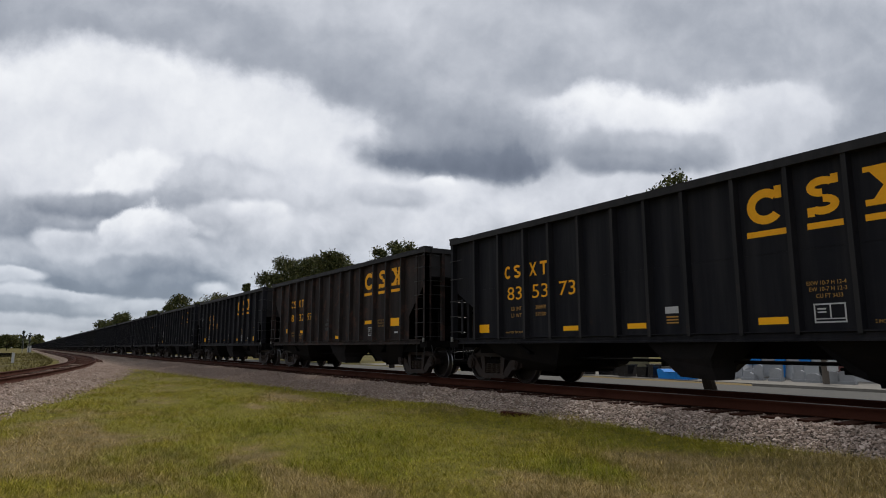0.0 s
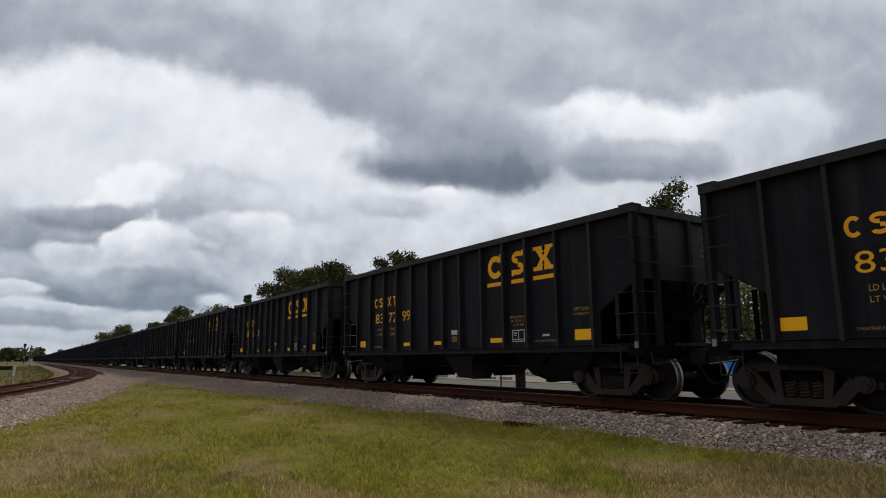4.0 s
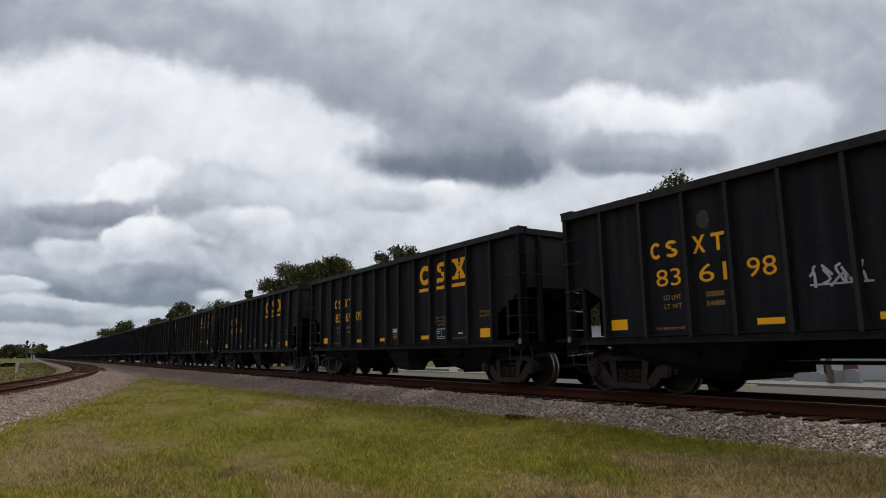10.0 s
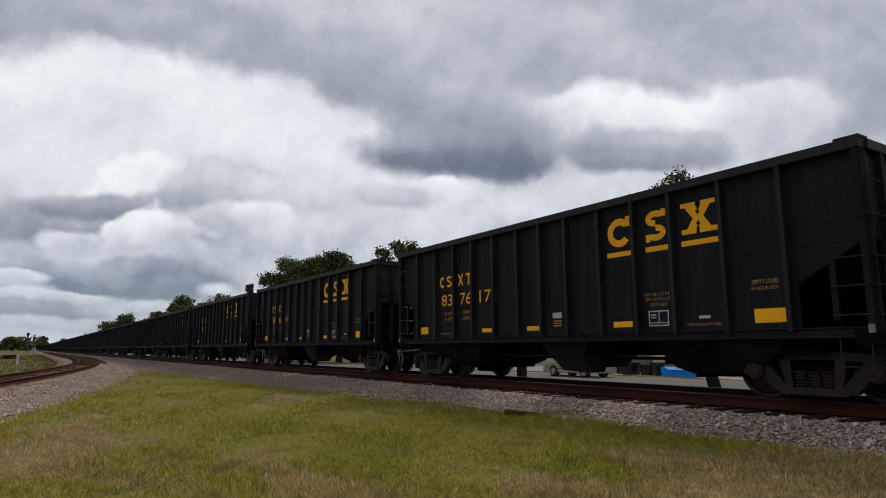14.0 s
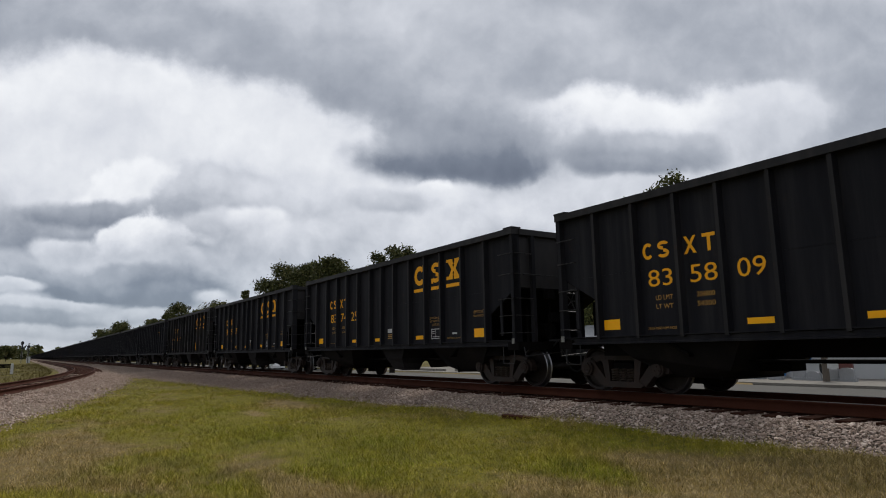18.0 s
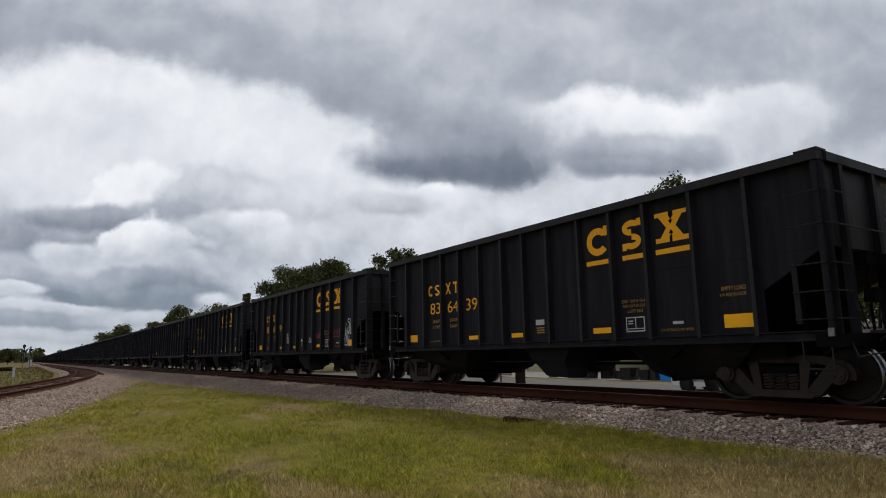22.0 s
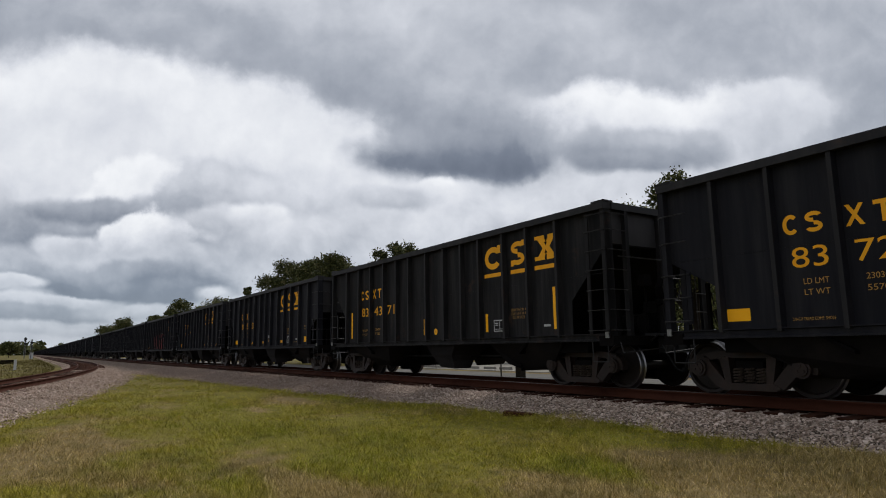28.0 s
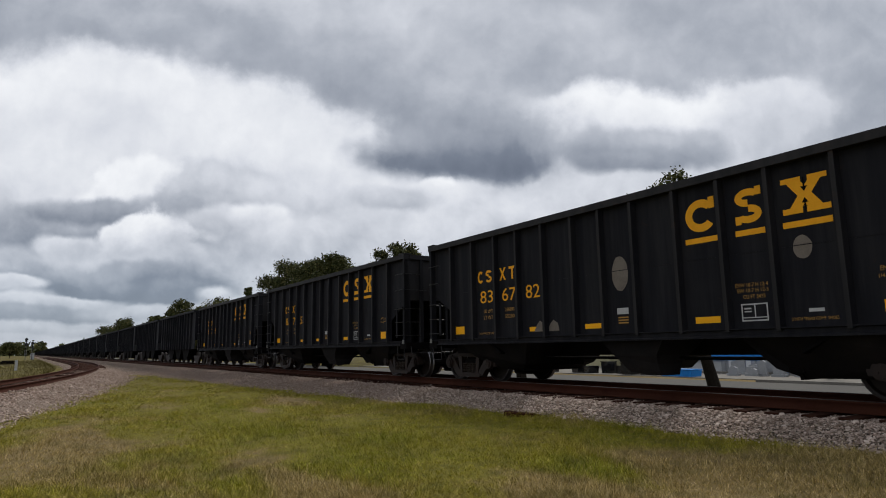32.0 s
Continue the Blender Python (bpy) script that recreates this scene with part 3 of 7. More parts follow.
def branch_bed():
    xs = np.unique(np.concatenate([np.linspace(-1500, -120, 40), np.linspace(-120, 5, 200)]))
    cols = np.linspace(-2.2, 3.3, 28)
    X = np.repeat(xs[:, None], len(cols), 1)
    C = np.repeat(cols[None], len(xs), 0)
    slope = np.gradient(branch_y(xs), xs)
    nx, ny = -slope / np.hypot(1, slope), 1 / np.hypot(1, slope)
    wob = 0.15 * np.sin(xs * 1.7) + 0.1 * np.sin(xs * 4.1)
    C2 = C * (1 + 0.08 * wob[:, None])
    PX, PY = X + nx[:, None] * C2, branch_y(X) + ny[:, None] * C2
    Z = -0.60 + 0.29 * (1 - ramp(C, 1.6, 3.3)) * (1 - ramp(-C, 1.5, 2.2))
    Z = Z + np.random.default_rng(5).normal(0, 0.008, Z.shape)
    n, m = X.shape
    i = (np.arange(n - 1)[:, None] * m + np.arange(m - 1)[None]).ravel()
    me = sheet("branch_bed", np.stack([PX, PY, Z], -1).reshape(-1, 3), np.stack([i, i + m, i + m + 1, i + 1], -1), M["ballast"])
    return tagged(new("branch_bed", me), "crushed stone bed under the curved branch track", "track bed", kind="structure")


main_bed()
branch_bed()


# ---------------------------------------------------------------- rails and ties
RAIL = [(-0.074, -0.186), (0.074, -0.186), (0.074, -0.172), (0.012, -0.150), (0.010, -0.052), (0.036, -0.036), (0.036, -0.008), (0.026, 0.0),
        (-0.026, 0.0), (-0.036, -0.008), (-0.036, -0.036), (-0.010, -0.052), (-0.012, -0.150), (-0.074, -0.172)]


def rail_mesh(name, line, head="railhead"):
    """A rail along a line of (x, y, z, side x, side y)."""
    line = np.asarray(line, float)
    k = len(RAIL)
    v = np.concatenate([np.stack([line[:, 0] + a * line[:, 3], line[:, 1] + a * line[:, 4], line[:, 2] + b], -1)[:, None] for a, b in RAIL], 1)
    n = len(line)
    i, j = np.meshgrid(np.arange(n - 1), np.arange(k), indexing="ij")
    j2 = (j + 1) % k
    f = np.stack([i * k + j, (i + 1) * k + j, (i + 1) * k + j2, i * k + j2], -1).reshape(-1, 4)
    me = sheet(name, v.reshape(-1, 3), f, M["rail"], smooth=False)
    me.materials.append(M[head])
    top = np.isin(f[:, 0] % k, (6, 7, 8)).astype(np.int32)
    me.polygons.foreach_set("material_index", top)
    return me


def track(name, label, centre, z, xs, head="railhead"):
    t = thing(name, label, "railway track", kind="structure")
    y = centre(xs)
    slope = np.gradient(y, xs)
    nx, ny = -slope / np.hypot(1, slope), 1 / np.hypot(1, slope)
    for side in (-0.755, 0.755):
        part("rail", rail_mesh("rail", np.stack([xs + nx * side, y + ny * side, 0 * xs + z, nx, ny], -1), head), None, t, "rust-brown steel rail with a bright head")
    return t


def tie_mesh():
    bm = bmesh.new()
    box(bm, -0.115, 0.115, -1.36, 1.36, -0.17, 0.0)
    soften(bm, 0.012)
    return mesh("tie", bm, M["tie"])


def lay_ties(t, centre, z, near, far, step):
    """Single ties along the near stretch, joined ones past it."""
    rng = random.Random(3)
    tie = tie_mesh()
    x = near[0]
    while x < near[1]:
        a = math.atan2(float(centre(x + 0.1) - centre(x - 0.1)), 0.2)
        m = pose(x + rng.uniform(-0.04, 0.04), float(centre(x)), z - 0.188 + rng.uniform(-0.030, 0.0), 0, 0, math.degrees(a) + rng.uniform(-1.5, 1.5))
        m = m @ pose(0, rng.uniform(-0.10, 0.10), 0)
        part("tie", tie, None, t, at=m)
        x += step
    corners = np.array([(a, b, c) for a in (-0.115, 0.115) for b in (-1.3, 1.3) for c in (-0.17, 0)])
    quads = np.array([(0, 1, 3, 2), (4, 6, 7, 5), (0, 4, 5, 1), (2, 3, 7, 6), (0, 2, 6, 4), (1, 5, 7, 3)])
    rest = [c for c in np.arange(far[0], far[1], step) if not near[0] - 0.1 < c < near[1]]
    vs = np.concatenate([corners + (c, float(centre(c)), z - 0.192) for c in rest])
    fs = np.concatenate([quads + 8 * i for i in range(len(rest))])
    ob = part("far_ties", sheet("far_ties", vs, fs, M["tie"], False), None, t)
    tagged(ob, kind="stuff")


LINE_X = np.unique(np.concatenate([np.linspace(-1500, -100, 50), np.linspace(-100, 40, 80), np.linspace(40, 300, 10)]))
main_track = track("main_track", "straight main track with rusty rails on dark timber ties", lambda x: TRACK_Y + 0 * np.asarray(x, float), 0.0, LINE_X)
BRANCH_X = np.unique(np.concatenate([np.linspace(-1500, -120, 40), np.linspace(-120, 8, 130)]))
branch_track = track("branch_track", "rusty branch track curving away over the grass", branch_y, BRANCH_Z, BRANCH_X, "rail")


# ---------------------------------------------------------------- hopper cars
# a car's own space: x forward from the rear of its body, y across, z up from the rails' tops; the side that is seen is at -y
TOP, SILL, WIDE, SKIN = 3.73, 1.07, 1.615, 1.475
TYPE_A = dict(long=13.10, ribs=(1.04, 2.015, 2.96, 3.80, 4.70, 5.63, 6.42, 7.24, 8.20, 9.08, 9.92, 10.92, 11.94), cut=(2.33, 1.75, 1.05), stile=(1.20, 2.10), truck=1.15,
              rungs=(1.26, 1.66, 2.06), irons=(2.64, 3.13))
TYPE_B = dict(long=13.48, ribs=(1.24, 2.22, 3.10, 4.03, 4.87, 5.64, 6.63, 7.56, 8.40, 9.20, 10.18, 11.06, 12.04), cut=(2.90, 1.80, 1.12), stile=(1.10, 3.56), truck=1.29,
              rungs=(1.16, 1.56, 1.96, 2.36, 2.76, 3.16, 3.50), irons=())
AXLE = 0.889


def both_ends(long, x):
    return (x, long - x)


def rib_mesh(paint):
    """A pressed rib: painted flanks and foot flange; dusty outer face, its colour lightened as if lit."""
    bm = bmesh.new()
    deep = WIDE - SKIN - 0.012
    prism(bm, [(-0.052, 0.0), (-0.034, -deep), (0.034, -deep), (0.052, 0.0)], "z", SILL - 0.02, TOP - 0.13)
    bmesh.ops.recalc_face_normals(bm, faces=bm.faces)
    for face in bm.faces:
        face.material_index = 1 if face.normal.y < -0.8 else 0
    return mesh("rib", bm, [paint, M["paint_edge"]])


def rung_mesh(length):
    bm = bmesh.new()
    rod(bm, (0, 0, 0), (length, 0, 0), 0.011, 5)
    rod(bm, (0, 0, 0), (0, 0.05, 0), 0.011, 5)
    rod(bm, (length, 0, 0), (length, 0.05, 0), 0.011, 5)
    return mesh("rung", bm, M["iron"])


def wheelset_mesh():
    """Two wheels on their axle, turned round y."""
    bm = bmesh.new()
    for s in (-1, 1):
        outline = [(0.0, 0.86, 0), (0.10, 0.86, 0), (0.115, 0.80, 0), (0.14, 0.775, 0), (0.37, 0.755, 0), (0.395, 0.815, 0), (0.440, 0.825, 1), (0.457, 0.812, 1), (0.460, 0.715, 1),
                   (0.488, 0.700, 1), (0.482, 0.685, 0), (0.400, 0.680, 0), (0.36, 0.715, 0), (0.14, 0.71, 0), (0.09, 0.66, 0)]
        n, rings = 36, []
        for r, y, mat in outline:
            rings.append([bm.verts.new((r * math.cos(2 * math.pi * i / n), s * y, r * math.sin(2 * math.pi * i / n))) for i in range(n)] if r > 0 else [bm.verts.new((0, s * y, 0))])
        for (a, b), (r, y, mat) in zip(zip(rings, rings[1:]), outline):
            for i in range(n):
                f = bm.faces.new((a[0], b[i], b[(i + 1) % n]) if len(a) == 1 else (a[i], b[i], b[(i + 1) % n], a[(i + 1) % n]))
                f.material_index = mat
        for i in range(3):
            a = radians(120 * i + 20)
            vs = box(bm, 0.20, 0.33, s * 0.765, s * 0.770, -0.018, 0.018, Matrix.Rotation(a, 4, "Y"))
    rod(bm, (0, -0.68, 0), (0, 0.68, 0), 0.085, 12)
    return mesh("wheelset", bm, [M["wheel"], M["tread"]], True)


def side_frame_mesh(s):
    """Cast frame: arched top, two thick arms down to the spring seat, columns, round pedestals over the bearings."""
    bm = bmesh.new()
    y0, y1 = s * 0.93, s * 1.07
    prism(bm, [(-1.02, 0.56), (-0.98, 0.67), (-0.62, 0.735), (0.0, 0.75), (0.62, 0.735), (0.98, 0.67), (1.02, 0.56), (0.92, 0.54), (0.55, 0.625), (-0.55, 0.625), (-0.92, 0.54)], "y", y0, y1)
    prism(bm, [(-0.46, 0.10), (0.46, 0.10), (0.54, 0.155), (0.42, 0.215), (-0.42, 0.215), (-0.54, 0.155)], "y", y0 - s * 0.05, y1 + s * 0.06)
    for m in (-1, 1):
        prism(bm, [(m * 0.42, 0.10), (m * 0.58, 0.14), (m * 0.80, 0.36), (m * 0.96, 0.44), (m * 0.86, 0.68), (m * 0.66, 0.52), (m * 0.40, 0.22)], "y", y0 + s * 0.01, y1 + s * 0.035)
        prism(bm, [(m * 0.44, 0.56), (m * 0.56, 0.62), (m * 0.42, 0.66)], "y", y0, y1 + s * 0.02)
        prism(bm, [(m * 0.30, 0.20), (m * 0.41, 0.20), (m * 0.50, 0.64), (m * 0.33, 0.64)], "y", y0, y1 + s * 0.045)
        # pedestal: a round hood over the bearing, open below
        hood = [(m * 0.889 + 0.225 * math.cos(radians(a)), 0.455 + 0.225 * math.sin(radians(a))) for a in range(-20, 201, 20)]
        prism(bm, hood, "y", y0 + s * 0.015, y1 + s * 0.025)
        box(bm, m * 0.889 - 0.10, m * 0.889 + 0.10, *sorted((y1 + s * 0.02, y1 + s * 0.055)), 0.625, 0.665)
    soften(bm, 0.018, 2)
    return mesh("side_frame", bm, M["truck"])


def spring_mesh():
    bm = bmesh.new()
    turns, steps = 5.0, 70
    path = [Vector((0.078 * math.cos(2 * math.pi * turns * i / steps), 0.078 * math.sin(2 * math.pi * turns * i / steps), 0.215 + 0.24 * i / steps)) for i in range(steps + 1)]
    for a, b in zip(path, path[1:]):
        rod(bm, a, b, 0.0165, 5)
    return mesh("spring", bm, M["spring"])


def cap_mesh():
    bm = bmesh.new()
    disc(bm, 0, -0.06, 0.06, 0, 0.145, 20)
    disc(bm, 0, -0.085, 0.085, 0, 0.105, 16)
    for i in range(3):
        disc(bm, 0.055 * math.cos(radians(90 + 120 * i)), -0.10, -0.08, 0.055 * math.sin(radians(90 + 120 * i)), 0.020, 6)
    return mesh("bearing_cap", bm, M["truck"])


def bolster_mesh():
    bm = bmesh.new()
    prism(bm, [(-1.06, 0.46), (1.06, 0.46), (1.06, 0.57), (0.4, 0.66), (-0.4, 0.66), (-1.06, 0.57)], "x", -0.24, 0.24)
    for y in (-0.89, 0.85):
        box(bm, -0.36, 0.36, y, y + 0.04, 0.15, 0.63)
    for y in (-0.5, 0.5):
        box(bm, -0.62, 0.62, y - 0.05, y + 0.05, 0.30, 0.38)
    for x in (-0.40, 0.40):
        rod(bm, (x, -0.85, 0.34), (x, 0.85, 0.34), 0.045, 6)
        for y in (-0.755, 0.755):
            prism(bm, [(x * 1.05, 0.26), (x * 1.12, 0.26), (x * 1.15, 0.46), (x * 1.05, 0.46)], "y", y - 0.06, y + 0.06)
    return mesh("bolster", bm, M["under"])


def strip(pts, mat, name="strip"):
    """A flat painted shape on the side: polygons of (x, z)."""
    bm = bmesh.new()
    for poly in pts:
        bm.faces.new([bm.verts.new((x, 0, z)) for x, z in poly])
    me = bpy.data.meshes.new(name)
    bm.to_mesh(me)
    bm.free()
    me.materials.append(mat)
    return me


def arc(cx, cz, rx, rz, a0, a1, w, n=18):
    """Quads of a curved band."""
    out = []
    for i in range(n):
        q = []
        for a, k in ((a0 + (a1 - a0) * i / n, 1), (a0 + (a1 - a0) * (i + 1) / n, 1), (a0 + (a1 - a0) * (i + 1) / n, 0), (a0 + (a1 - a0) * i / n, 0)):
            rr = 1 if k else 0
            q.append((cx + (rx - (0 if rr else w)) * math.cos(radians(a)), cz + (rz - (0 if rr else w)) * math.sin(radians(a))))
        out.append(q)
    return out


def bar(x0, x1, z0, z1):
    return [(x0, z0), (x1, z0), (x1, z1), (x0, z1)]


@functools.lru_cache(None)
def emblem_meshes(x0, wide):
    """Three large yellow marks, each over a bar: an open ring, a double hook, a cross with slab ends."""
    k = wide / 2.40
    a, b, c = x0, x0 + 0.94 * k, x0 + 1.72 * k
    ring = arc(a + 0.31 * k, 3.06, 0.30 * k, 0.285, 40, 320, 0.14) + [bar(a + 0.47 * k, a + 0.58 * k, 3.16, 3.36)]
    hook = (arc(b + 0.23 * k, 3.20, 0.22 * k, 0.15, 20, 270, 0.12, 14) + arc(b + 0.23 * k, 2.93, 0.22 * k, 0.15, -160, 90, 0.12, 14)
            + [bar(b + 0.36 * k, b + 0.46 * k, 3.22, 3.36), bar(b, b + 0.10 * k, 2.77, 2.91)])
    cross = [[(c + 0.03 * k, 3.34), (c + 0.25 * k, 3.34), (c + 0.65 * k, 2.80), (c + 0.43 * k, 2.80)], [(c + 0.45 * k, 3.34), (c + 0.64 * k, 3.34), (c + 0.24 * k, 2.80), (c + 0.05 * k, 2.80)],
             bar(c, c + 0.30 * k, 3.27, 3.35), bar(c + 0.40 * k, c + 0.68 * k, 3.27, 3.35), bar(c, c + 0.30 * k, 2.79, 2.88), bar(c + 0.36 * k, c + 0.70 * k, 2.79, 2.88)]
    bars = [bar(a - 0.02, a + 0.62 * k, 2.585, 2.68), bar(b - 0.02, b + 0.48 * k, 2.585, 2.68), bar(c - 0.02, c + 0.70 * k, 2.585, 2.68)]
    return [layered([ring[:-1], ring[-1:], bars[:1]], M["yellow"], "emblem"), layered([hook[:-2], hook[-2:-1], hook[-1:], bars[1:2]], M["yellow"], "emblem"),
            layered([[p] for p in cross] + [bars[2:]], M["yellow"], "emblem")]


def layered(groups, mat, name):
    """Overlapping painted shapes of one mark, each welded to one piece and a hair in front of the last."""
    bm = bmesh.new()
    for j, group in enumerate(groups):
        vs = []
        for poly in group:
            q = [bm.verts.new((x, -0.0006 * j, z)) for x, z in poly]
            bm.faces.new(q)
            vs += q
        bmesh.ops.remove_doubles(bm, verts=vs, dist=0.0005)
    return mesh(name, bm, mat)


def lift_emblem(me):
    """Overlapping shapes of one mark lie a hair apart."""
    for i, p in enumerate(me.polygons):
        for v in p.vertices:
            me.vertices[v].co.y = -0.00025 * (i % 8)
    return me


@functools.lru_cache(None)
def text_mesh(words, x0, x1, z0, z1, mat):
    """Lettering as a flat mesh that fills the given stretch of the side."""
    me = WORDS[words].copy()
    co = np.empty(len(me.vertices) * 3, np.float32)
    me.vertices.foreach_get("co", co)
    co = co.reshape(-1, 3)
    lo, hi = co.min(0), co.max(0)
    out = np.zeros_like(co)
    out[:, 0] = x0 + (co[:, 0] - lo[0]) / (hi[0] - lo[0]) * (x1 - x0)
    out[:, 2] = z0 + (co[:, 1] - lo[1]) / (hi[1] - lo[1]) * (z1 - z0)
    me.vertices.foreach_set("co", out.ravel())
    me.materials.clear()
    me.materials.append(M[mat])
    me.update()
    return me


def inset(x):
    """Share of the skin's depth behind the ribs that paint is shifted by."""
    return 0.75 if x < 5.2 else 1.0


def on_side(x):
    """Shift for paint that lies on the skin, behind the ribs' faces."""
    return x - inset(x) * (WIDE - SKIN) * (18.94 - x) / 9.47


FACE = pose(0, -SKIN - 0.004, 0)


def make_truck(car, x):
    t = part("truck", truck_mesh(), None, car, "brown cast steel four-wheel truck", pose(x, 0, 0))
    for s in (-1, 1):
        part("side_frame", FRAMES[s], None, t)
        if s > 0:
            continue
        for dx in (-0.2, 0.0, 0.2):
            part("spring", SPRING, None, t, at=pose(dx, s * 1.045, 0))
        for dx in (-AXLE, AXLE):
            part("bearing_cap", CAP, None, t, at=pose(dx, s * 1.10, 0.46))
    for dx in (-AXLE, AXLE):
        part("wheelset", WHEELS, None, t, "steel wheels with bright worn treads", pose(dx, 0, 0.457))
    return t


@functools.lru_cache(None)
def truck_mesh():
    me = bolster_mesh()
    me.name = "truck"
    return me


FRAMES = {s: side_frame_mesh(s) for s in (-1, 1)}
SPRING, CAP, WHEELS = spring_mesh(), cap_mesh(), wheelset_mesh()


def hopper_car(kind, paint, label):
    """One car with its parts; its lettering is added car by car."""
    long, (cut_hi, cut_lo, cut_x) = kind["long"], kind["cut"]
    car = thing("hopper_car", label, "hopper car", group="cars of the coal train")
    # side sheets, cut away under the sloping ends
    for s in (-1, 1):
        bm = bmesh.new()
        prism(bm, [(0.05, TOP - 0.1), (long - 0.05, TOP - 0.1), (long - 0.05, cut_hi), (long - cut_x, cut_lo), (long - cut_x, SILL), (cut_x, SILL), (cut_x, cut_lo), (0.05, cut_hi)], "y",
              s * (SKIN - 0.02), s * SKIN)
        # weld seam between the upper and lower plates
        box(bm, 0.06, long - 0.06, s * SKIN - 0.006, s * SKIN + 0.006, 2.305, 2.317)
        part("side_sheet", bm, paint, car)
        rib = rib_mesh(paint)
        for x in kind["ribs"]:
            part("rib", rib, None, car, at=pose(x, -SKIN if s < 0 else SKIN, 0, 0, 0, 0 if s < 0 else 180))
        bm = bmesh.new()
        box(bm, -0.02, long + 0.02, s * (SKIN - 0.06) if s > 0 else -WIDE - 0.015, WIDE + 0.015 if s > 0 else -(SKIN - 0.06), TOP - 0.14, TOP)
        soften(bm, 0.02)
        part("top_rail", bm, M["paint_edge"], car)
        bm = bmesh.new()
        prism(bm, [(WIDE - 0.24, SILL - 0.12), (WIDE - 0.035, SILL - 0.12), (WIDE - 0.035, SILL - 0.09), (WIDE - 0.07, SILL - 0.08), (WIDE - 0.07, SILL), (WIDE - 0.025, SILL + 0.012),
                   (WIDE - 0.025, SILL + 0.03), (WIDE - 0.24, SILL + 0.03)], "x", 0.0, long)
        if s < 0:
            bmesh.ops.transform(bm, matrix=Matrix.Diagonal((1, -1, 1, 1)), verts=bm.verts)
        part("side_sill", bm, paint, car)
    # ends
    for e in (0, 1):
        X = (lambda x: x) if e == 0 else (lambda x: long - x)
        f = -1 if e == 0 else 1
        stile, rungs = (kind["stile"], kind["rungs"] + kind["irons"]) if e == 1 else (TYPE_A["stile"], TYPE_A["rungs"] + kind["irons"])
        bm = bmesh.new()
        x0, x1 = sorted((X(0.05), X(0.07)))
        box(bm, x0, x1, -SKIN, SKIN, cut_hi, TOP - 0.1)
        part("end_sheet", bm, M["paint_end"], car)
        bm = bmesh.new()
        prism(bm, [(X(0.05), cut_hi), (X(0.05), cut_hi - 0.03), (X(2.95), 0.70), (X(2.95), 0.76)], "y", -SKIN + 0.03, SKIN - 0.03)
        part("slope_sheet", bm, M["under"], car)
        bm = bmesh.new()
        x0, x1 = sorted((X(-0.06), X(0.10)))
        box(bm, x0, x1, -SKIN + 0.06, SKIN - 0.06, TOP - 0.15, TOP - 0.01)
        soften(bm, 0.02)
        part("top_rail", bm, M["paint_edge"], car)
        for s in (-1, 1):
            # raised corner plate over the post
            bm = bmesh.new()
            x0, x1 = sorted((X(-0.035), X(0.30)))
            y0, y1 = sorted((s * (WIDE + 0.02), s * (WIDE - 0.26)))
            vs = box(bm, x0, x1, y0, y1, TOP + 0.002, TOP + 0.035)
            soften(bm, 0.025, 2)
            part("corner_cap", bm, M["paint_edge"], car)
            bm = bmesh.new()
            x0, x1 = sorted((X(-0.01), X(0.10)))
            y0, y1 = sorted((s * (WIDE - 0.01), s * (SKIN - 0.02)))
            box(bm, x0, x1, y0, y1, SILL - 0.05, TOP - 0.14)
            x0, x1 = sorted((X(-0.01), X(0.015)))
            y0, y1 = sorted((s * (WIDE - 0.01), s * (WIDE - 0.22)))
            box(bm, x0, x1, y0, y1, SILL - 0.05, TOP - 0.15)
            part("corner_post", bm, paint, car)
            # ladder on the side and on the end
            bm = bmesh.new()
            x0, x1 = sorted((X(0.46), X(0.54)))
            y0, y1 = sorted((s * (WIDE - 0.02), s * (WIDE - 0.05)))
            box(bm, x0, x1, y0, y1, *stile)
            part("ladder_stile", bm, paint, car)
            if s > 0:
                bm = bmesh.new()
                rod(bm, (X(-0.06), WIDE - 0.50, rungs[0]), (X(-0.06), WIDE - 0.50, rungs[-1]), 0.011, 5)
                for z in rungs:
                    rod(bm, (X(-0.06), WIDE - 0.05, z), (X(-0.06), WIDE - 0.54, z), 0.011, 5)
                part("ladder_rungs", bm, M["iron"], car)
                continue
            for z in rungs:
                part("rung", SIDE_RUNG, None, car, at=pose(X(0.03) if f < 0 else X(0.52), s * (WIDE + 0.03), z, 0, 0, 0) if s < 0 else pose(X(0.52) if f < 0 else X(0.03), s * (WIDE + 0.03), z, 0, 0, 180))
                part("rung", SIDE_RUNG, None, car, at=pose(X(-0.06), s * (WIDE - 0.05) if (s > 0) == (f < 0) else s * (WIDE - 0.54), z, 0, 0, -90 if f < 0 else 90))
        for y in (-1.0, 0.06):
            bm = bmesh.new()
            x0, x1 = sorted((X(-0.05), X(0.06)))
            box(bm, x0, x1, y - 0.05, y + 0.05, SILL - 0.05, TOP - 0.15)
            part("end_post", bm, paint, car)
        bm = bmesh.new()
        rod(bm, (X(-0.10), -SKIN + 0.1, 2.62), (X(-0.10), SKIN - 0.1, 2.62), 0.014, 6)
        part("grab_iron", bm, M["iron"], car)
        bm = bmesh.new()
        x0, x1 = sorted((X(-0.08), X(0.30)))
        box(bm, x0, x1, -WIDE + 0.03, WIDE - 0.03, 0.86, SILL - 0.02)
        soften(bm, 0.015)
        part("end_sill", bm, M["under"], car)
        bm = bmesh.new()
        x0, x1 = sorted((X(-0.42), X(-0.08)))
        box(bm, x0, x1, -0.28, 0.28, 0.70, 1.02)
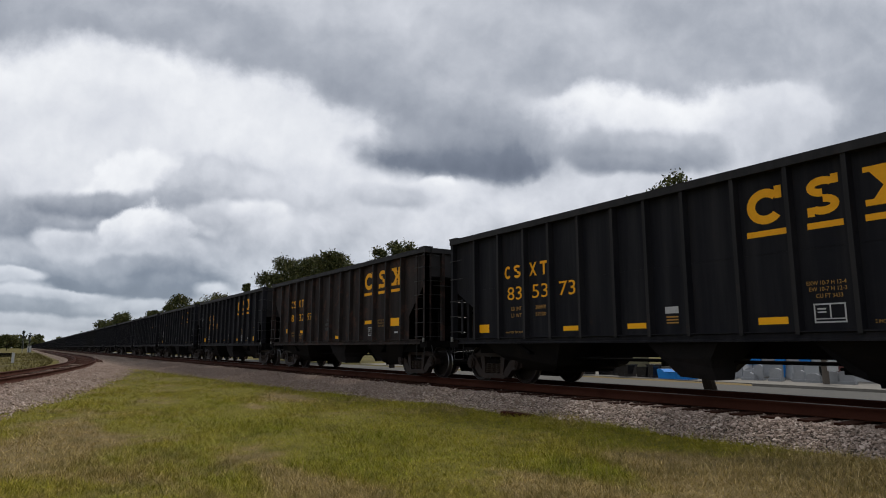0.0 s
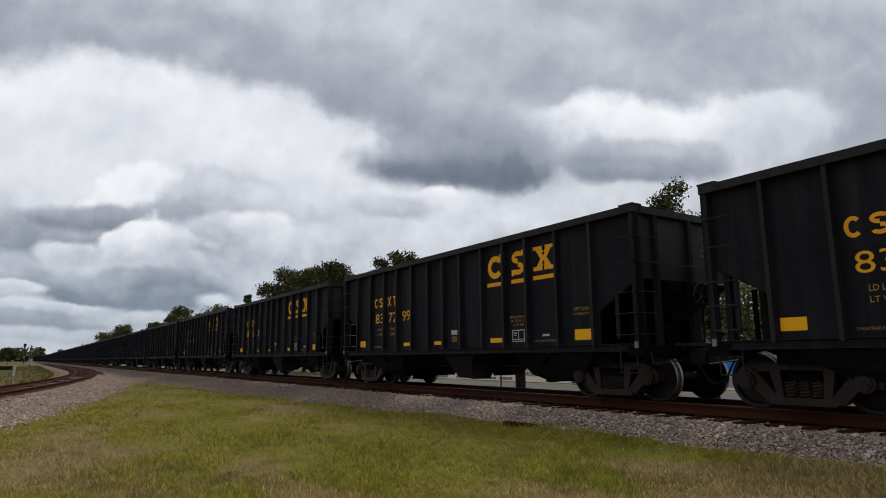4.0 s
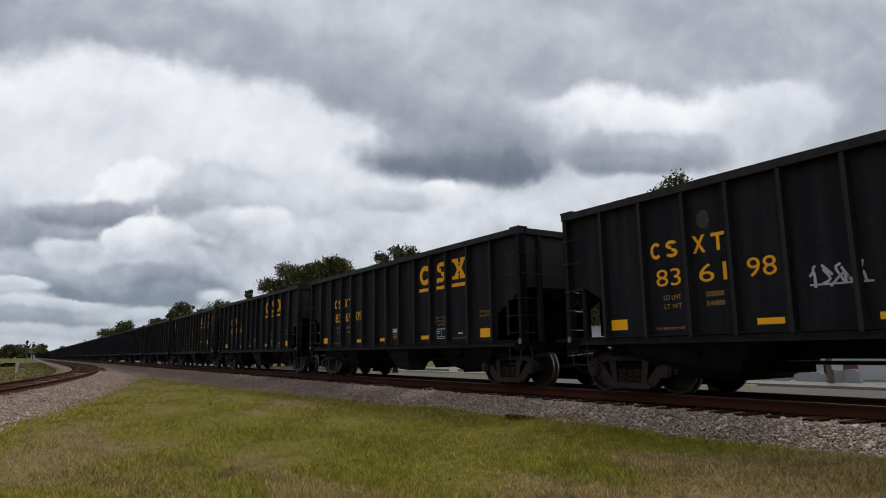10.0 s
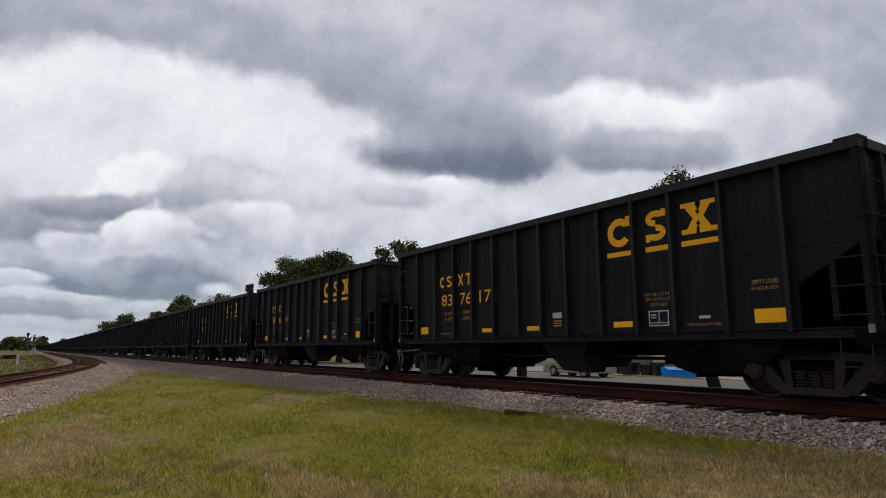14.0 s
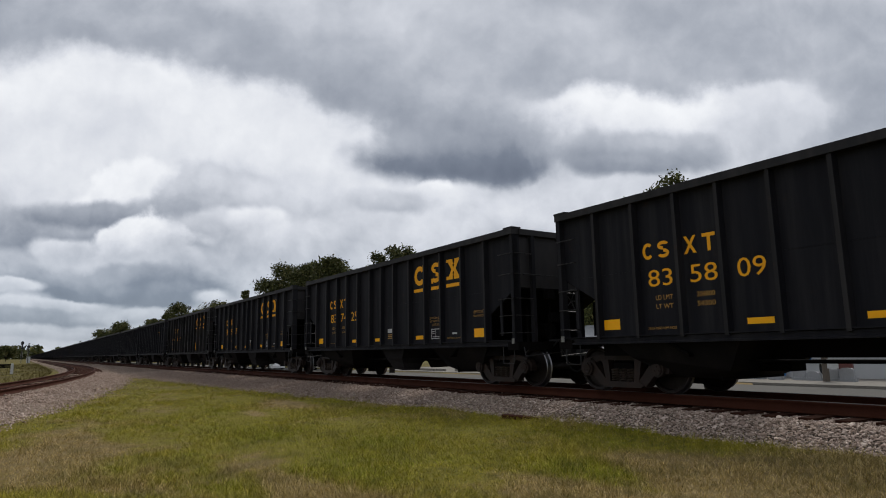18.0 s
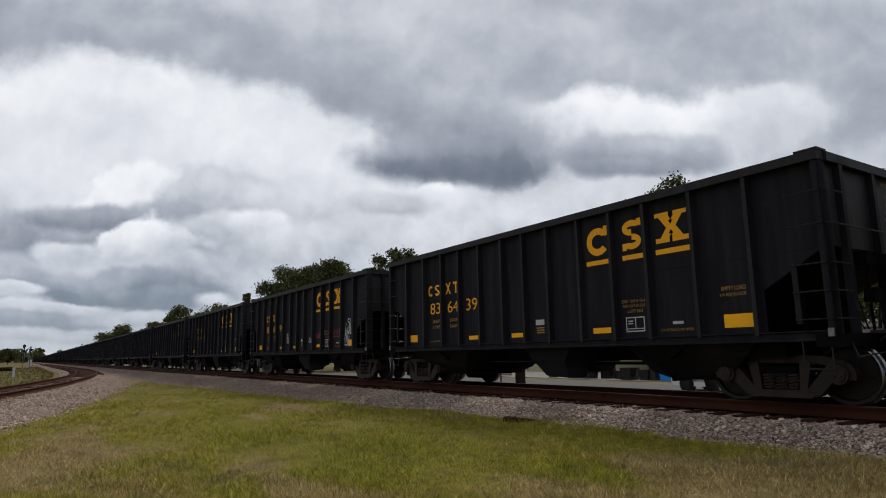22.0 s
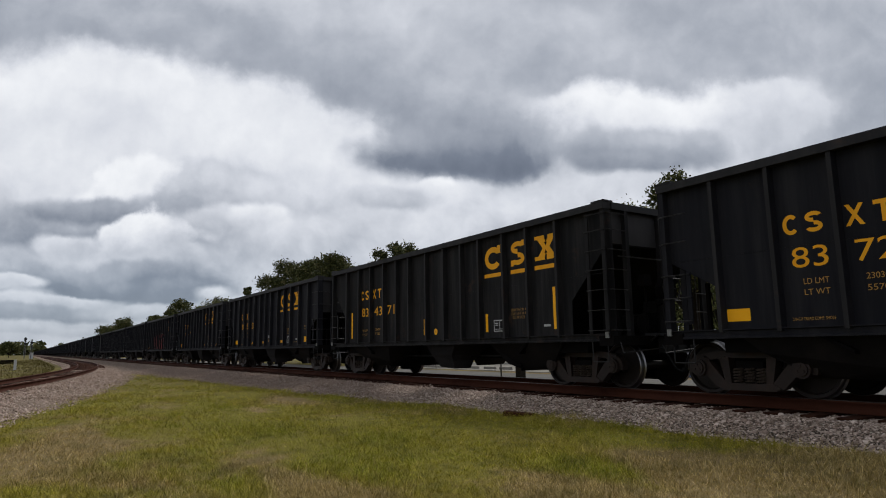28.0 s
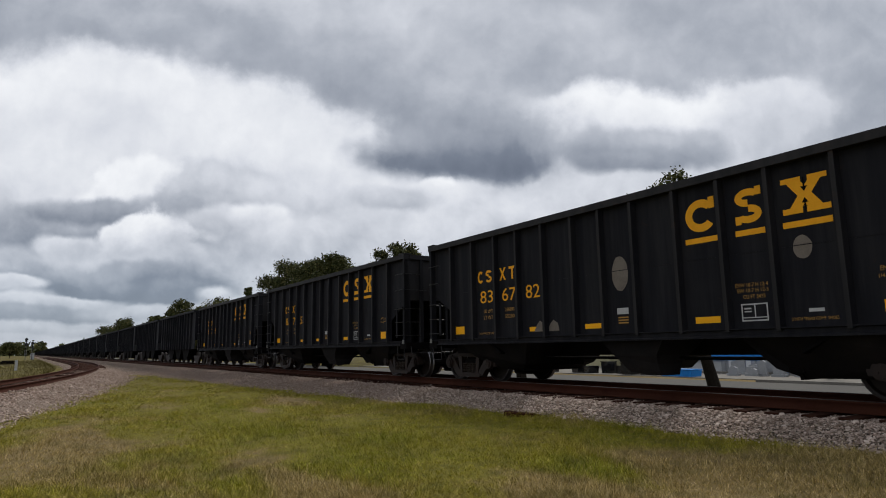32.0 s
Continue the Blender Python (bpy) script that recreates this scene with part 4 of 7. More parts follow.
        x0, x1 = sorted((X(-0.70), X(-0.40)))
        box(bm, x0, x1, -0.11, 0.11, 0.74, 0.96)
        part("coupler", bm, M["iron"], car, "grimy knuckle coupler")
        bm = bmesh.new()
        p = [(X(-0.30), -0.45, 0.85), (X(-0.46), -0.44, 0.60), (X(-0.56), -0.40, 0.40), (X(-0.66), -0.34, 0.34), (X(-0.72), -0.25, 0.40)]
        for a, b in zip(p, p[1:]):
            rod(bm, a, b, 0.02, 6)
        part("air_hose", bm, M["tyre"], car)
        bm = bmesh.new()
        p = [(X(-0.12), -1.45, 0.93), (X(-0.18), -1.45, 0.72), (X(-0.20), -0.30, 0.80)]
        for a, b in zip(p, p[1:]):
            rod(bm, a, b, 0.013, 5)
        part("uncoupling_lever", bm, M["iron"], car)
        # sill step under the ladder
        bm = bmesh.new()
        for x in (0.10, 0.50):
            rod(bm, (X(x), -WIDE + 0.055, 0.95), (X(x), -WIDE + 0.055, 0.55), 0.012, 5)
        rod(bm, (X(0.10), -WIDE + 0.055, 0.55), (X(0.50), -WIDE + 0.055, 0.55), 0.014, 5)
        part("sill_step", bm, M["iron"], car)
        bm = bmesh.new()
        x0, x1 = sorted((X(0.02), X(0.10)))
        box(bm, x0, x1, -WIDE - 0.012, -WIDE + 0.02, SILL - 0.06, SILL + 0.06)
        part("reflector", bm, M["dull"], car, "small dull grey reflective plate")
        make_truck(car, X(kind["truck"]))
    # brake gear on the leading end: platform, gear housing on its post, hand wheel, chain rod
    bm = bmesh.new()
    box(bm, long - 0.02, long + 0.30, -0.55, 0.75, SILL - 0.02, SILL + 0.03)
    for y in (-0.5, 0.7):
        rod(bm, (long + 0.26, y, SILL), (long + 0.02, y, SILL - 0.16), 0.018, 5)
    part("brake_platform", bm, M["iron"], car)
    bm = bmesh.new()
    n = 18
    for i in range(n):
        a, b = 2 * math.pi * i / n, 2 * math.pi * (i + 1) / n
        rod(bm, (long + 0.27, 0.02 + 0.27 * math.cos(a), 2.02 + 0.27 * math.sin(a)), (long + 0.27, 0.02 + 0.27 * math.cos(b), 2.02 + 0.27 * math.sin(b)), 0.018, 5)
    for i in range(5):
        a = 2 * math.pi * i / 5
        rod(bm, (long + 0.22, 0.02, 2.02), (long + 0.27, 0.02 + 0.27 * math.cos(a), 2.02 + 0.27 * math.sin(a)), 0.014, 5)
    part("brake_wheel", bm, M["iron"], car)
    bm = bmesh.new()
    prism(bm, [(-0.22, 1.80), (0.26, 1.80), (0.30, 2.02), (0.18, 2.26), (-0.10, 2.26), (-0.24, 2.05)], "x", long + 0.04, long + 0.19)
    rod(bm, (long + 0.12, 0.2, 1.82), (long + 0.12, 0.2, 1.05), 0.016, 5)
    soften(bm, 0.02, 2)
    part("brake_housing", bm, M["under"], car)
    bm = bmesh.new()
    for y, z in ((-0.52, 2.17), (-0.40, 1.62)):
        prism(bm, [(y - 0.14, z - 0.10), (y + 0.14, z - 0.10), (y + 0.11, z + 0.12), (y - 0.10, z + 0.12)], "x", long - 0.06, long + 0.10)
    rod(bm, (long + 0.03, -0.52, 2.1), (long + 0.03, -0.52, 1.05), 0.022, 6)
    rod(bm, (long + 0.03, -0.40, 1.6), (long + 0.03, 0.10, 1.75), 0.018, 6)
    soften(bm, 0.015)
    part("brake_valve", bm, M["under"], car)
    bm = bmesh.new()
    m = Matrix.Translation((long - 0.75, -0.15, 1.32)) @ Matrix.Rotation(radians(90), 4, "Y")
    bmesh.ops.create_cone(bm, cap_ends=True, segments=14, radius1=0.2, radius2=0.2, depth=0.75, matrix=m)
    part("brake_cylinder", bm, M["under"], car)
    for dx in (0.35, 0.75):
        for x in (dx, long - dx - 0.06):
            bm = bmesh.new()
            box(bm, x, x + 0.06, -0.9, -0.84, SILL - 0.05, 1.95 if dx < 0.5 else 1.7)
            part("slope_support", bm, M["under"], car)
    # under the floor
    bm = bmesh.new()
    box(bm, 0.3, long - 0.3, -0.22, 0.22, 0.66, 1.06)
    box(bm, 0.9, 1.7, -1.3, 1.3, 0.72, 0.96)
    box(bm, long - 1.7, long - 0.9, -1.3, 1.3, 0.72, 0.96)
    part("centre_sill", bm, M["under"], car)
    d = long - TYPE_A["long"]
    # three hoppers that narrow downwards: x along, z up, half width
    outer = ((1.20, 1.05, 1.47), (1.57, 0.71, 1.32), (1.92, 0.49, 1.12), (2.25, 0.33, 0.92), (3.20, 0.31, 0.90), (3.52, 0.46, 1.15), (3.98, 1.05, 1.47))
    for outline in (outer, tuple((13.10 - x, z, w) for x, z, w in outer)):
        bm = bmesh.new()
        rings = [[bm.verts.new((x + d / 2, s * w, z)) for x, z, w in outline] for s in (-1, 1)]
        n = len(outline)
        for i in range(n):
            bm.faces.new((rings[0][i], rings[0][(i + 1) % n], rings[1][(i + 1) % n], rings[1][i]))
        bm.faces.new(rings[0])
        bm.faces.new(rings[1])
        bmesh.ops.recalc_face_normals(bm, faces=bm.faces)
        h = part("hopper", bm, M["hopper"], car)
        f = 1 if outline[0][0] < 6 else -1
        x = outline[4][0] + d / 2
        bm = bmesh.new()
        prism(bm, [(x, 0.29), (x + f * 0.05, 0.29), (x + f * 0.09, 0.56), (x + f * 0.03, 0.56)], "y", -0.98, 0.98)
        for y in (-1.02, 0.98):
            box(bm, x - 0.20, x + 0.04, y - 0.02, y + 0.06, 0.40, 0.50)
            rod(bm, (x - f * 0.16, y, 0.46), (x + f * 0.10, y, 0.60), 0.026, 6)
        part("hopper_door", bm, M["under"], h)
        x0, x1 = sorted((x + f * 0.12, x + f * 0.86))
        bm = bmesh.new()
        box(bm, x0, x1, -0.24, 0.24, 0.43, 0.655)
        rod(bm, (x0, -0.34, 0.52), (x1, -0.34, 0.52), 0.03, 6)
        soften(bm, 0.01)
        part("door_gear", bm, M["under"], car)
    # the middle bay: two chutes, one on each side of the sill, turned end for end: x, z, y from, y to
    chute = ((6.12, 1.05, -1.45, -0.10), (6.52, 0.67, -1.43, -0.38), (6.86, 0.35, -1.36, -0.84), (7.55, 0.31, -1.36, -0.84), (7.50, 0.52, -1.38, -0.68), (7.52, 0.67, -1.43, -0.48), (7.75, 1.05, -1.45, -0.10))
    for turn in (1, -1):
        bm = bmesh.new()
        rings = [[bm.verts.new((6.55 + turn * (q[0] - 6.55) + d / 2, turn * q[j], q[1])) for q in chute] for j in (2, 3)]
        n = len(chute)
        for i in range(n):
            bm.faces.new((rings[0][i], rings[0][(i + 1) % n], rings[1][(i + 1) % n], rings[1][i]))
        bm.faces.new(rings[0])
        bm.faces.new(rings[1])
        bmesh.ops.recalc_face_normals(bm, faces=bm.faces)
        part("hopper", bm, M["hopper"], car)
    bm = bmesh.new()
    rod(bm, (2.6, -0.75, 0.62), (long - 2.6, -0.75, 0.62), 0.022, 6)
    rod(bm, (3.0, 0.55, 0.56), (long - 4.0, 0.55, 0.56), 0.018, 6)
    part("brake_pipe", bm, M["under"], car)
    return car


SIDE_RUNG = rung_mesh(0.49)


def reflectors(car, spots):
    for x, w, z0, z1 in spots:
        part("reflector", strip([bar(x, x + w, z0, z1)], M["reflector"], "reflector"), None, car, "yellow reflective strip", FACE)


def letter(car, words, x0, x1, z0, z1, mat="yellow", name="lettering"):
    part(name, text_mesh(words, round(on_side(x0), 3), round(on_side(x1), 3), z0, z1, mat), None, car, at=FACE)


def mark_shapes():
    """The owner's mark before the number: an open ring, a double hook, a cross and a T bar, as plain shapes."""
    w, h, t = 0.25, 0.31, 0.062
    a = arc(w / 2, h / 2, w / 2, h / 2, 45, 315, t, 14)
    b = arc(w / 2, h * 0.74, w / 2, h * 0.26, 20, 270, t, 12) + arc(w / 2, h * 0.27, w / 2, h * 0.27, -160, 90, t, 12)
    c = [[(0, h), (t, h), (w, 0), (w - t, 0)], [(w - t, h), (w, h), (t, 0), (0, 0)]]
    d = [bar(0, w, h - t, h), bar(w / 2 - t / 2, w / 2 + t / 2, 0, h - t)]
    return a, b, c, d


@functools.lru_cache(None)
def mark_meshes(x0, x1):
    w = (x1 - x0) / 5.2
    out = []
    for shape, x in zip(mark_shapes(), (x0, x0 + 1.15 * w, x0 + 3.05 * w, x1 - 0.9 * w)):
        polys = [[(x + a, b) for a, b in p] for p in shape]
        out.append(layered([[p] for p in polys] if len(polys) == 2 else [polys], M["yellow"], "owner_mark"))
    return out


def marks(car, x0, x1, z0, z1):
    for me in mark_meshes(round(on_side(x0), 3), round(on_side(x1), 3)):
        part("owner_mark", me, None, car, at=pose(0, -SKIN - 0.004, z0))


def paint_a(car, number, weights=("208200", "54800")):
    """Lettering of the newer cars."""
    for m in emblem_meshes(on_side(8.52), 2.42):
        part("emblem", m, None, car, at=FACE)
    part("centre_arrows", ARROWS, None, car, "small dark arrows on the cross", pose(on_side(8.52) + 1.72 * 2.42 / 2.40 + 0.345, -SKIN - 0.009, 0))
    reflectors(car, ((on_side(1.30), 0.40, 1.22, 1.42), (on_side(4.26), 0.44, 1.21, 1.31), (on_side(6.02), 0.44, 1.21, 1.31), (on_side(8.58), 0.47, 1.21, 1.32), (on_side(11.44), 0.50, 1.20, 1.42)))
    marks(car, 2.33, 3.84, 2.48, 2.79)
    letter(car, number[0], 2.42, 2.94, 1.97, 2.28)
    letter(car, number[1], 3.30, 3.82, 1.97, 2.28)
    letter(car, number[2], 4.17, 4.65, 1.97, 2.28)
    for i, (w, z) in enumerate((("LD LMT", 1.72), ("LT WT", 1.56))):
        letter(car, w, 2.56, 2.92, z, z + 0.085, "dim_yellow")
        letter(car, weights[i], 3.40, 3.74, z, z + 0.085, "dim_yellow")
    letter(car, "EXW 10-7 H 12-4", 9.35, 9.89, 1.76, 1.82, "dim_yellow")
    letter(car, "EW 10-7 H 12-3", 9.38, 9.89, 1.67, 1.73, "dim_yellow")
    letter(car, "CU FT 3433", 9.47, 9.83, 1.57, 1.63, "dim_yellow")
    part("stencil_box", STENCIL, None, car, at=pose(on_side(9.42), -SKIN - 0.004, 1.21))
    part("label_plate", LABEL, None, car, at=pose(on_side(6.88), -SKIN - 0.004, 1.46))
    letter(car, "2 INCH TREAD COMP. SHOES", 10.20, 10.86, 1.19, 1.235, "dim_yellow")
    letter(car, "2 INCH TREAD COMP. SHOES", 2.35, 2.95, 1.19, 1.235, "dim_yellow")
    letter(car, "EMPTY LOAD", 11.44, 11.86, 1.81, 1.88, "dim_yellow")
    letter(car, "1/4 ADJ BLOCK", 11.41, 11.87, 1.70, 1.77, "dim_yellow")
    for drop in (0.0, 0.052, 0.104):
        part("label_line", LINE, None, car, at=pose(on_side(6.88), -SKIN - 0.004, 1.46 - drop))
    part("number_plate", PLATE, None, car, at=pose(on_side(10.46), -SKIN - 0.004, 1.31))
    part("end_stencil", END_BAR, None, car, at=pose(13.10 - 0.045, 0.20, 3.20))


def skin(x):
    """The inverse of on_side."""
    k = inset(x) * (WIDE - SKIN) / 9.47
    return (x + 18.94 * k) / (1 + k)


def paint_b(car, number, strips=True, slip=0.0, back=0.0, down=0.0):
    """Lettering of the older cars; slip is how far it sits forward of its usual place, back and down shift the number alone."""
    def words(text, x0, x1, z0, z1, mat="yellow"):
        letter(car, text, skin(x0 + slip), skin(x1 + slip), z0, z1, mat)
    for m in emblem_meshes(9.35 + slip, 2.66):
        part("emblem", m, None, car, at=FACE)
    part("centre_arrows", ARROWS, None, car, "small dark arrows on the cross", pose(9.35 + slip + 1.72 * 2.66 / 2.40 + 0.375, -SKIN - 0.009, 0))
    if strips:
        for x, top in ((1.46, 2.13), (3.84, 1.68), (6.36, 1.70), (9.33, 1.69), (11.79, 2.16)):
            reflectors(car, ((x + slip, 0.10, 1.24, top),))
    else:
        reflectors(car, ((1.66, 0.46, 1.48, 1.66), (3.38 + back, 0.46, 1.44 - down, 1.55 - down), (6.98, 0.56, 1.17, 1.28), (9.40, 0.50, 1.63, 1.75), (11.22, 0.55, 1.52, 1.77)))
    marks(car, skin(2.22 + slip - back), skin(3.72 + slip - back), 2.52 - down, 2.83 - down)
    words(number[0], 2.30 - back, 2.79 - back, 1.95 - down, 2.24 - down)
    words(number[1], 3.22 - back, 3.77 - back, 1.95 - down, 2.24 - down)
    words(number[2], 4.14 - back, 4.60 - back, 1.95 - down, 2.24 - down)
    words("LD LMT", 2.36, 2.73, 1.44, 1.52, "dim_yellow")
    words("LT WT", 2.36, 2.69, 1.30, 1.38, "dim_yellow")
    words("206800", 3.28, 3.64, 1.46 if strips else 1.34, 1.54 if strips else 1.42, "dim_yellow")
    words("57100", 3.28, 3.62, 1.32 if strips else 1.22, 1.40 if strips else 1.30, "dim_yellow")
    part("stencil_box", STENCIL, None, car, at=pose(9.66 + slip, -SKIN - 0.004, 1.24))
    words("EXW 10-7 H 12-4", 10.34, 11.00, 1.70, 1.76, "dim_yellow")
    words("EW 10-7 H 12-3", 10.36, 11.00, 1.61, 1.67, "dim_yellow")
    words("CU FT 3433", 10.40, 10.82, 1.52, 1.58, "dim_yellow")
    part("number_plate", PLATE, None, car, at=pose(11.47 + slip, -SKIN - 0.004, 1.30))
    part("end_stencil", END_BAR, None, car, at=pose(13.48 - 0.045, 0.30, 3.20))


def stencil_meshes():
    b = [bar(0, 0.44, 0, 0.022), bar(0, 0.44, 0.258, 0.28), bar(0, 0.022, 0.022, 0.258), bar(0.418, 0.44, 0.022, 0.258), bar(0.22, 0.24, 0.06, 0.258), bar(0.022, 0.418, 0.05, 0.066),
         bar(0.05, 0.17, 0.19, 0.215), bar(0.05, 0.17, 0.145, 0.165)]
    l = [bar(0, 0.28, 0.0, 0.12)]
    l2 = bar(0.02, 0.27, -0.075, -0.050)
    p = [bar(0, 0.22, 0, 0.05)]
    return strip(b, M["white"], "stencil_box"), strip(l, M["white"], "label_plate"), strip(p, M["white"], "number_plate"), strip([l2], M["dim_yellow"], "label_line")


STENCIL, LABEL, PLATE, LINE = stencil_meshes()
ARROWS = strip([bar(-0.012, 0.012, 3.17, 3.33), [(-0.05, 3.19), (0.05, 3.19), (0.0, 3.11)][::-1], bar(-0.012, 0.012, 2.81, 2.95), [(-0.05, 2.94), (0.05, 2.94), (0.0, 3.02)]], M["under"], "centre_arrows")


def end_bar():
    """Faded rows of small stencilled marks that cannot be read."""
    bm = bmesh.new()
    rng = random.Random(14)
    for z, y0, y1, tall in ((0.24, 0.30, 1.00, 0.085), (0.06, 0.38, 0.86, 0.045), (-0.07, 0.40, 0.84, 0.045), (-0.20, 0.32, 0.98, 0.040), (-0.32, 0.30, 1.04, 0.045)):
        y = y0
        while y < y1:
            w = rng.uniform(0.03, 0.06)
            box(bm, 0.0, 0.003, y, y + w, z, z + tall)
            y += w + rng.uniform(0.012, 0.03)
    return mesh("end_stencil", bm, M["end_mark"])


END_BAR = end_bar()

# ---- the train, car by car
TRAIN = []                          # (index, thing)
OLD = (2, 9, 15, 24, 33)            # the cars of the older build
NEAR_CARS = range(0, 40)
FAR_CARS = list(range(-5, 0)) + list(range(40, 108))
NUMBERS = {1: "835373", 2: "813297", 3: "835561", 4: "835649", 5: "835885", 7: "835736", 8: "836682", 9: "834662", 10: "835910", 11: "835772", 12: "836198", 13: "836909",
           14: "837547", 15: "829474", 16: "837462", 17: "837617", 20: "836603", 21: "835809", 22: "837425", 23: "835272", 24: "808412", 25: "835854", 26: "836439", 27: "836290",
           28: "836158", 29: "836721", 30: "836615", 32: "837264", 33: "834371", 34: "835901", 35: "836092", 36: "836000", 37: "836782"}
NUDGE = {1: 0.03, 2: 0.08, 8: 0.06, 9: 0.06, 10: 0.05, 15: 0.07, 17: 0.09, 21: 0.09, 22: 0.07, 25: -0.14, 26: 0.08, 33: 0.06, 36: 0.06, 37: -0.02}


def behind(k):
    """How far the rear of car k lies behind that of the first."""
    d = 0.0
    for j in range(1, k):
        d += 14.857 if j + 1 in OLD else 14.422 if j in OLD else 14.580
    for j in range(k, 1):
        d -= 14.580
    return d


def train_x(k, t):
    return -14.046 + 16.5518 * t - 0.0065883 * t ** 2 + 4.4238e-5 * t ** 3 - behind(k) + NUDGE.get(k, 0.0)


def far_car():
    """A car that stays far off: body, edge, underframe."""
    long = TYPE_A["long"]
    car = thing("hopper_car", "black hopper car far along the train", "hopper car", group="cars of the coal train")
    bm = bmesh.new()
    for s in (-1, 1):
        box(bm, 0.05, long - 0.05, s * SKIN - 0.01, s * SKIN + 0.01, SILL, TOP - 0.1)
        for x in TYPE_A["ribs"]:
            prism(bm, [(x - 0.055, s * SKIN), (x - 0.04, s * (WIDE - 0.012)), (x + 0.04, s * (WIDE - 0.012)), (x + 0.055, s * SKIN)], "z", SILL, TOP - 0.13)
    for x in (0.05, long - 0.07):
        box(bm, x, x + 0.02, -SKIN, SKIN, 1.9, TOP - 0.1)
    part("body", bm, M["paint_a"], car)
    bm = bmesh.new()
    for s in (-1, 1):
        box(bm, -0.02, long + 0.02, s * 1.55 - 0.08, s * 1.55 + 0.08, TOP - 0.14, TOP)
    for x in (0.0, long - 0.1):
        box(bm, x, x + 0.1, -1.46, 1.46, TOP - 0.14, TOP - 0.01)
    part("top_rail", bm, M["paint_a"], car)
    bm = bmesh.new()
    box(bm, -0.7, long + 0.7, -0.2, 0.2, 0.74, 1.0)
    for xc in (3.8, 6.55, 9.3):
        prism(bm, [(xc - 1.25, SILL), (xc + 1.25, SILL), (xc + 0.5, 0.31), (xc - 0.5, 0.31)], "y", -1.3, 1.3)
    part("underframe", bm, M["under"], car)
    for xt in (1.15, long - 1.15):
        bm = bmesh.new()
        for s in (-1, 1):
            prism(bm, [(xt - 1.05, 0.62), (xt + 1.05, 0.62), (xt + 0.45, 0.13), (xt - 0.45, 0.13)], "y", s * 0.93, s * 1.07)
            for dx in (-AXLE, AXLE):
                disc(bm, xt + dx, s * 0.69, s * 0.82, 0.457, 0.457, 16)
        part("truck", bm, M["truck"], car)
    return car


def couple_up():
    a = hopper_car(TYPE_A, M["paint_a"], "black three-bay coal hopper car with yellow lettering")
    b = hopper_car(TYPE_B, M["paint_b"], "worn black ribbed coal hopper car with tall corner ladders")
    far = far_car()
    used = set()
    for k in NEAR_CARS:
        proto = b if k in OLD else a
        car = proto if proto not in used else copy_thing(proto, Matrix())
        used.add(proto)
        TRAIN.append((k, car))
    for k in FAR_CARS:
        car = far if far not in used else copy_thing(far, Matrix())
        used.add(far)
        TRAIN.append((k, car))
    for k, car in TRAIN:
        car.matrix_basis = pose(train_x(k, 0.0), TRACK_Y, 0)


couple_up()


# ---------------------------------------------------------------- road and yard beyond the track
FAR_Z = -1.15


def strip_sheet(name, y0, y1, z, mat, label, category, x0=-420, x1=220, drop=0.25):
    bm = bmesh.new()
    box(bm, x0, x1, y0, y1, z - drop, z)
    return tagged(new(name, mesh(name, bm, mat)), label, category, kind="structure")


strip_sheet("road", 24.2, 31.6, FAR_Z + 0.03, M["asphalt"], "pale worn asphalt road along the railway", "road")
strip_sheet("kerb", 31.62, 31.80, FAR_Z + 0.16, M["concrete"], "pale concrete kerb", "kerb", -19.0, 220)
strip_sheet("driveway", 33.6, 62.0, FAR_Z + 0.05, M["concrete"], "pale concrete yard of the monument shop", "pavement", -70, 40)


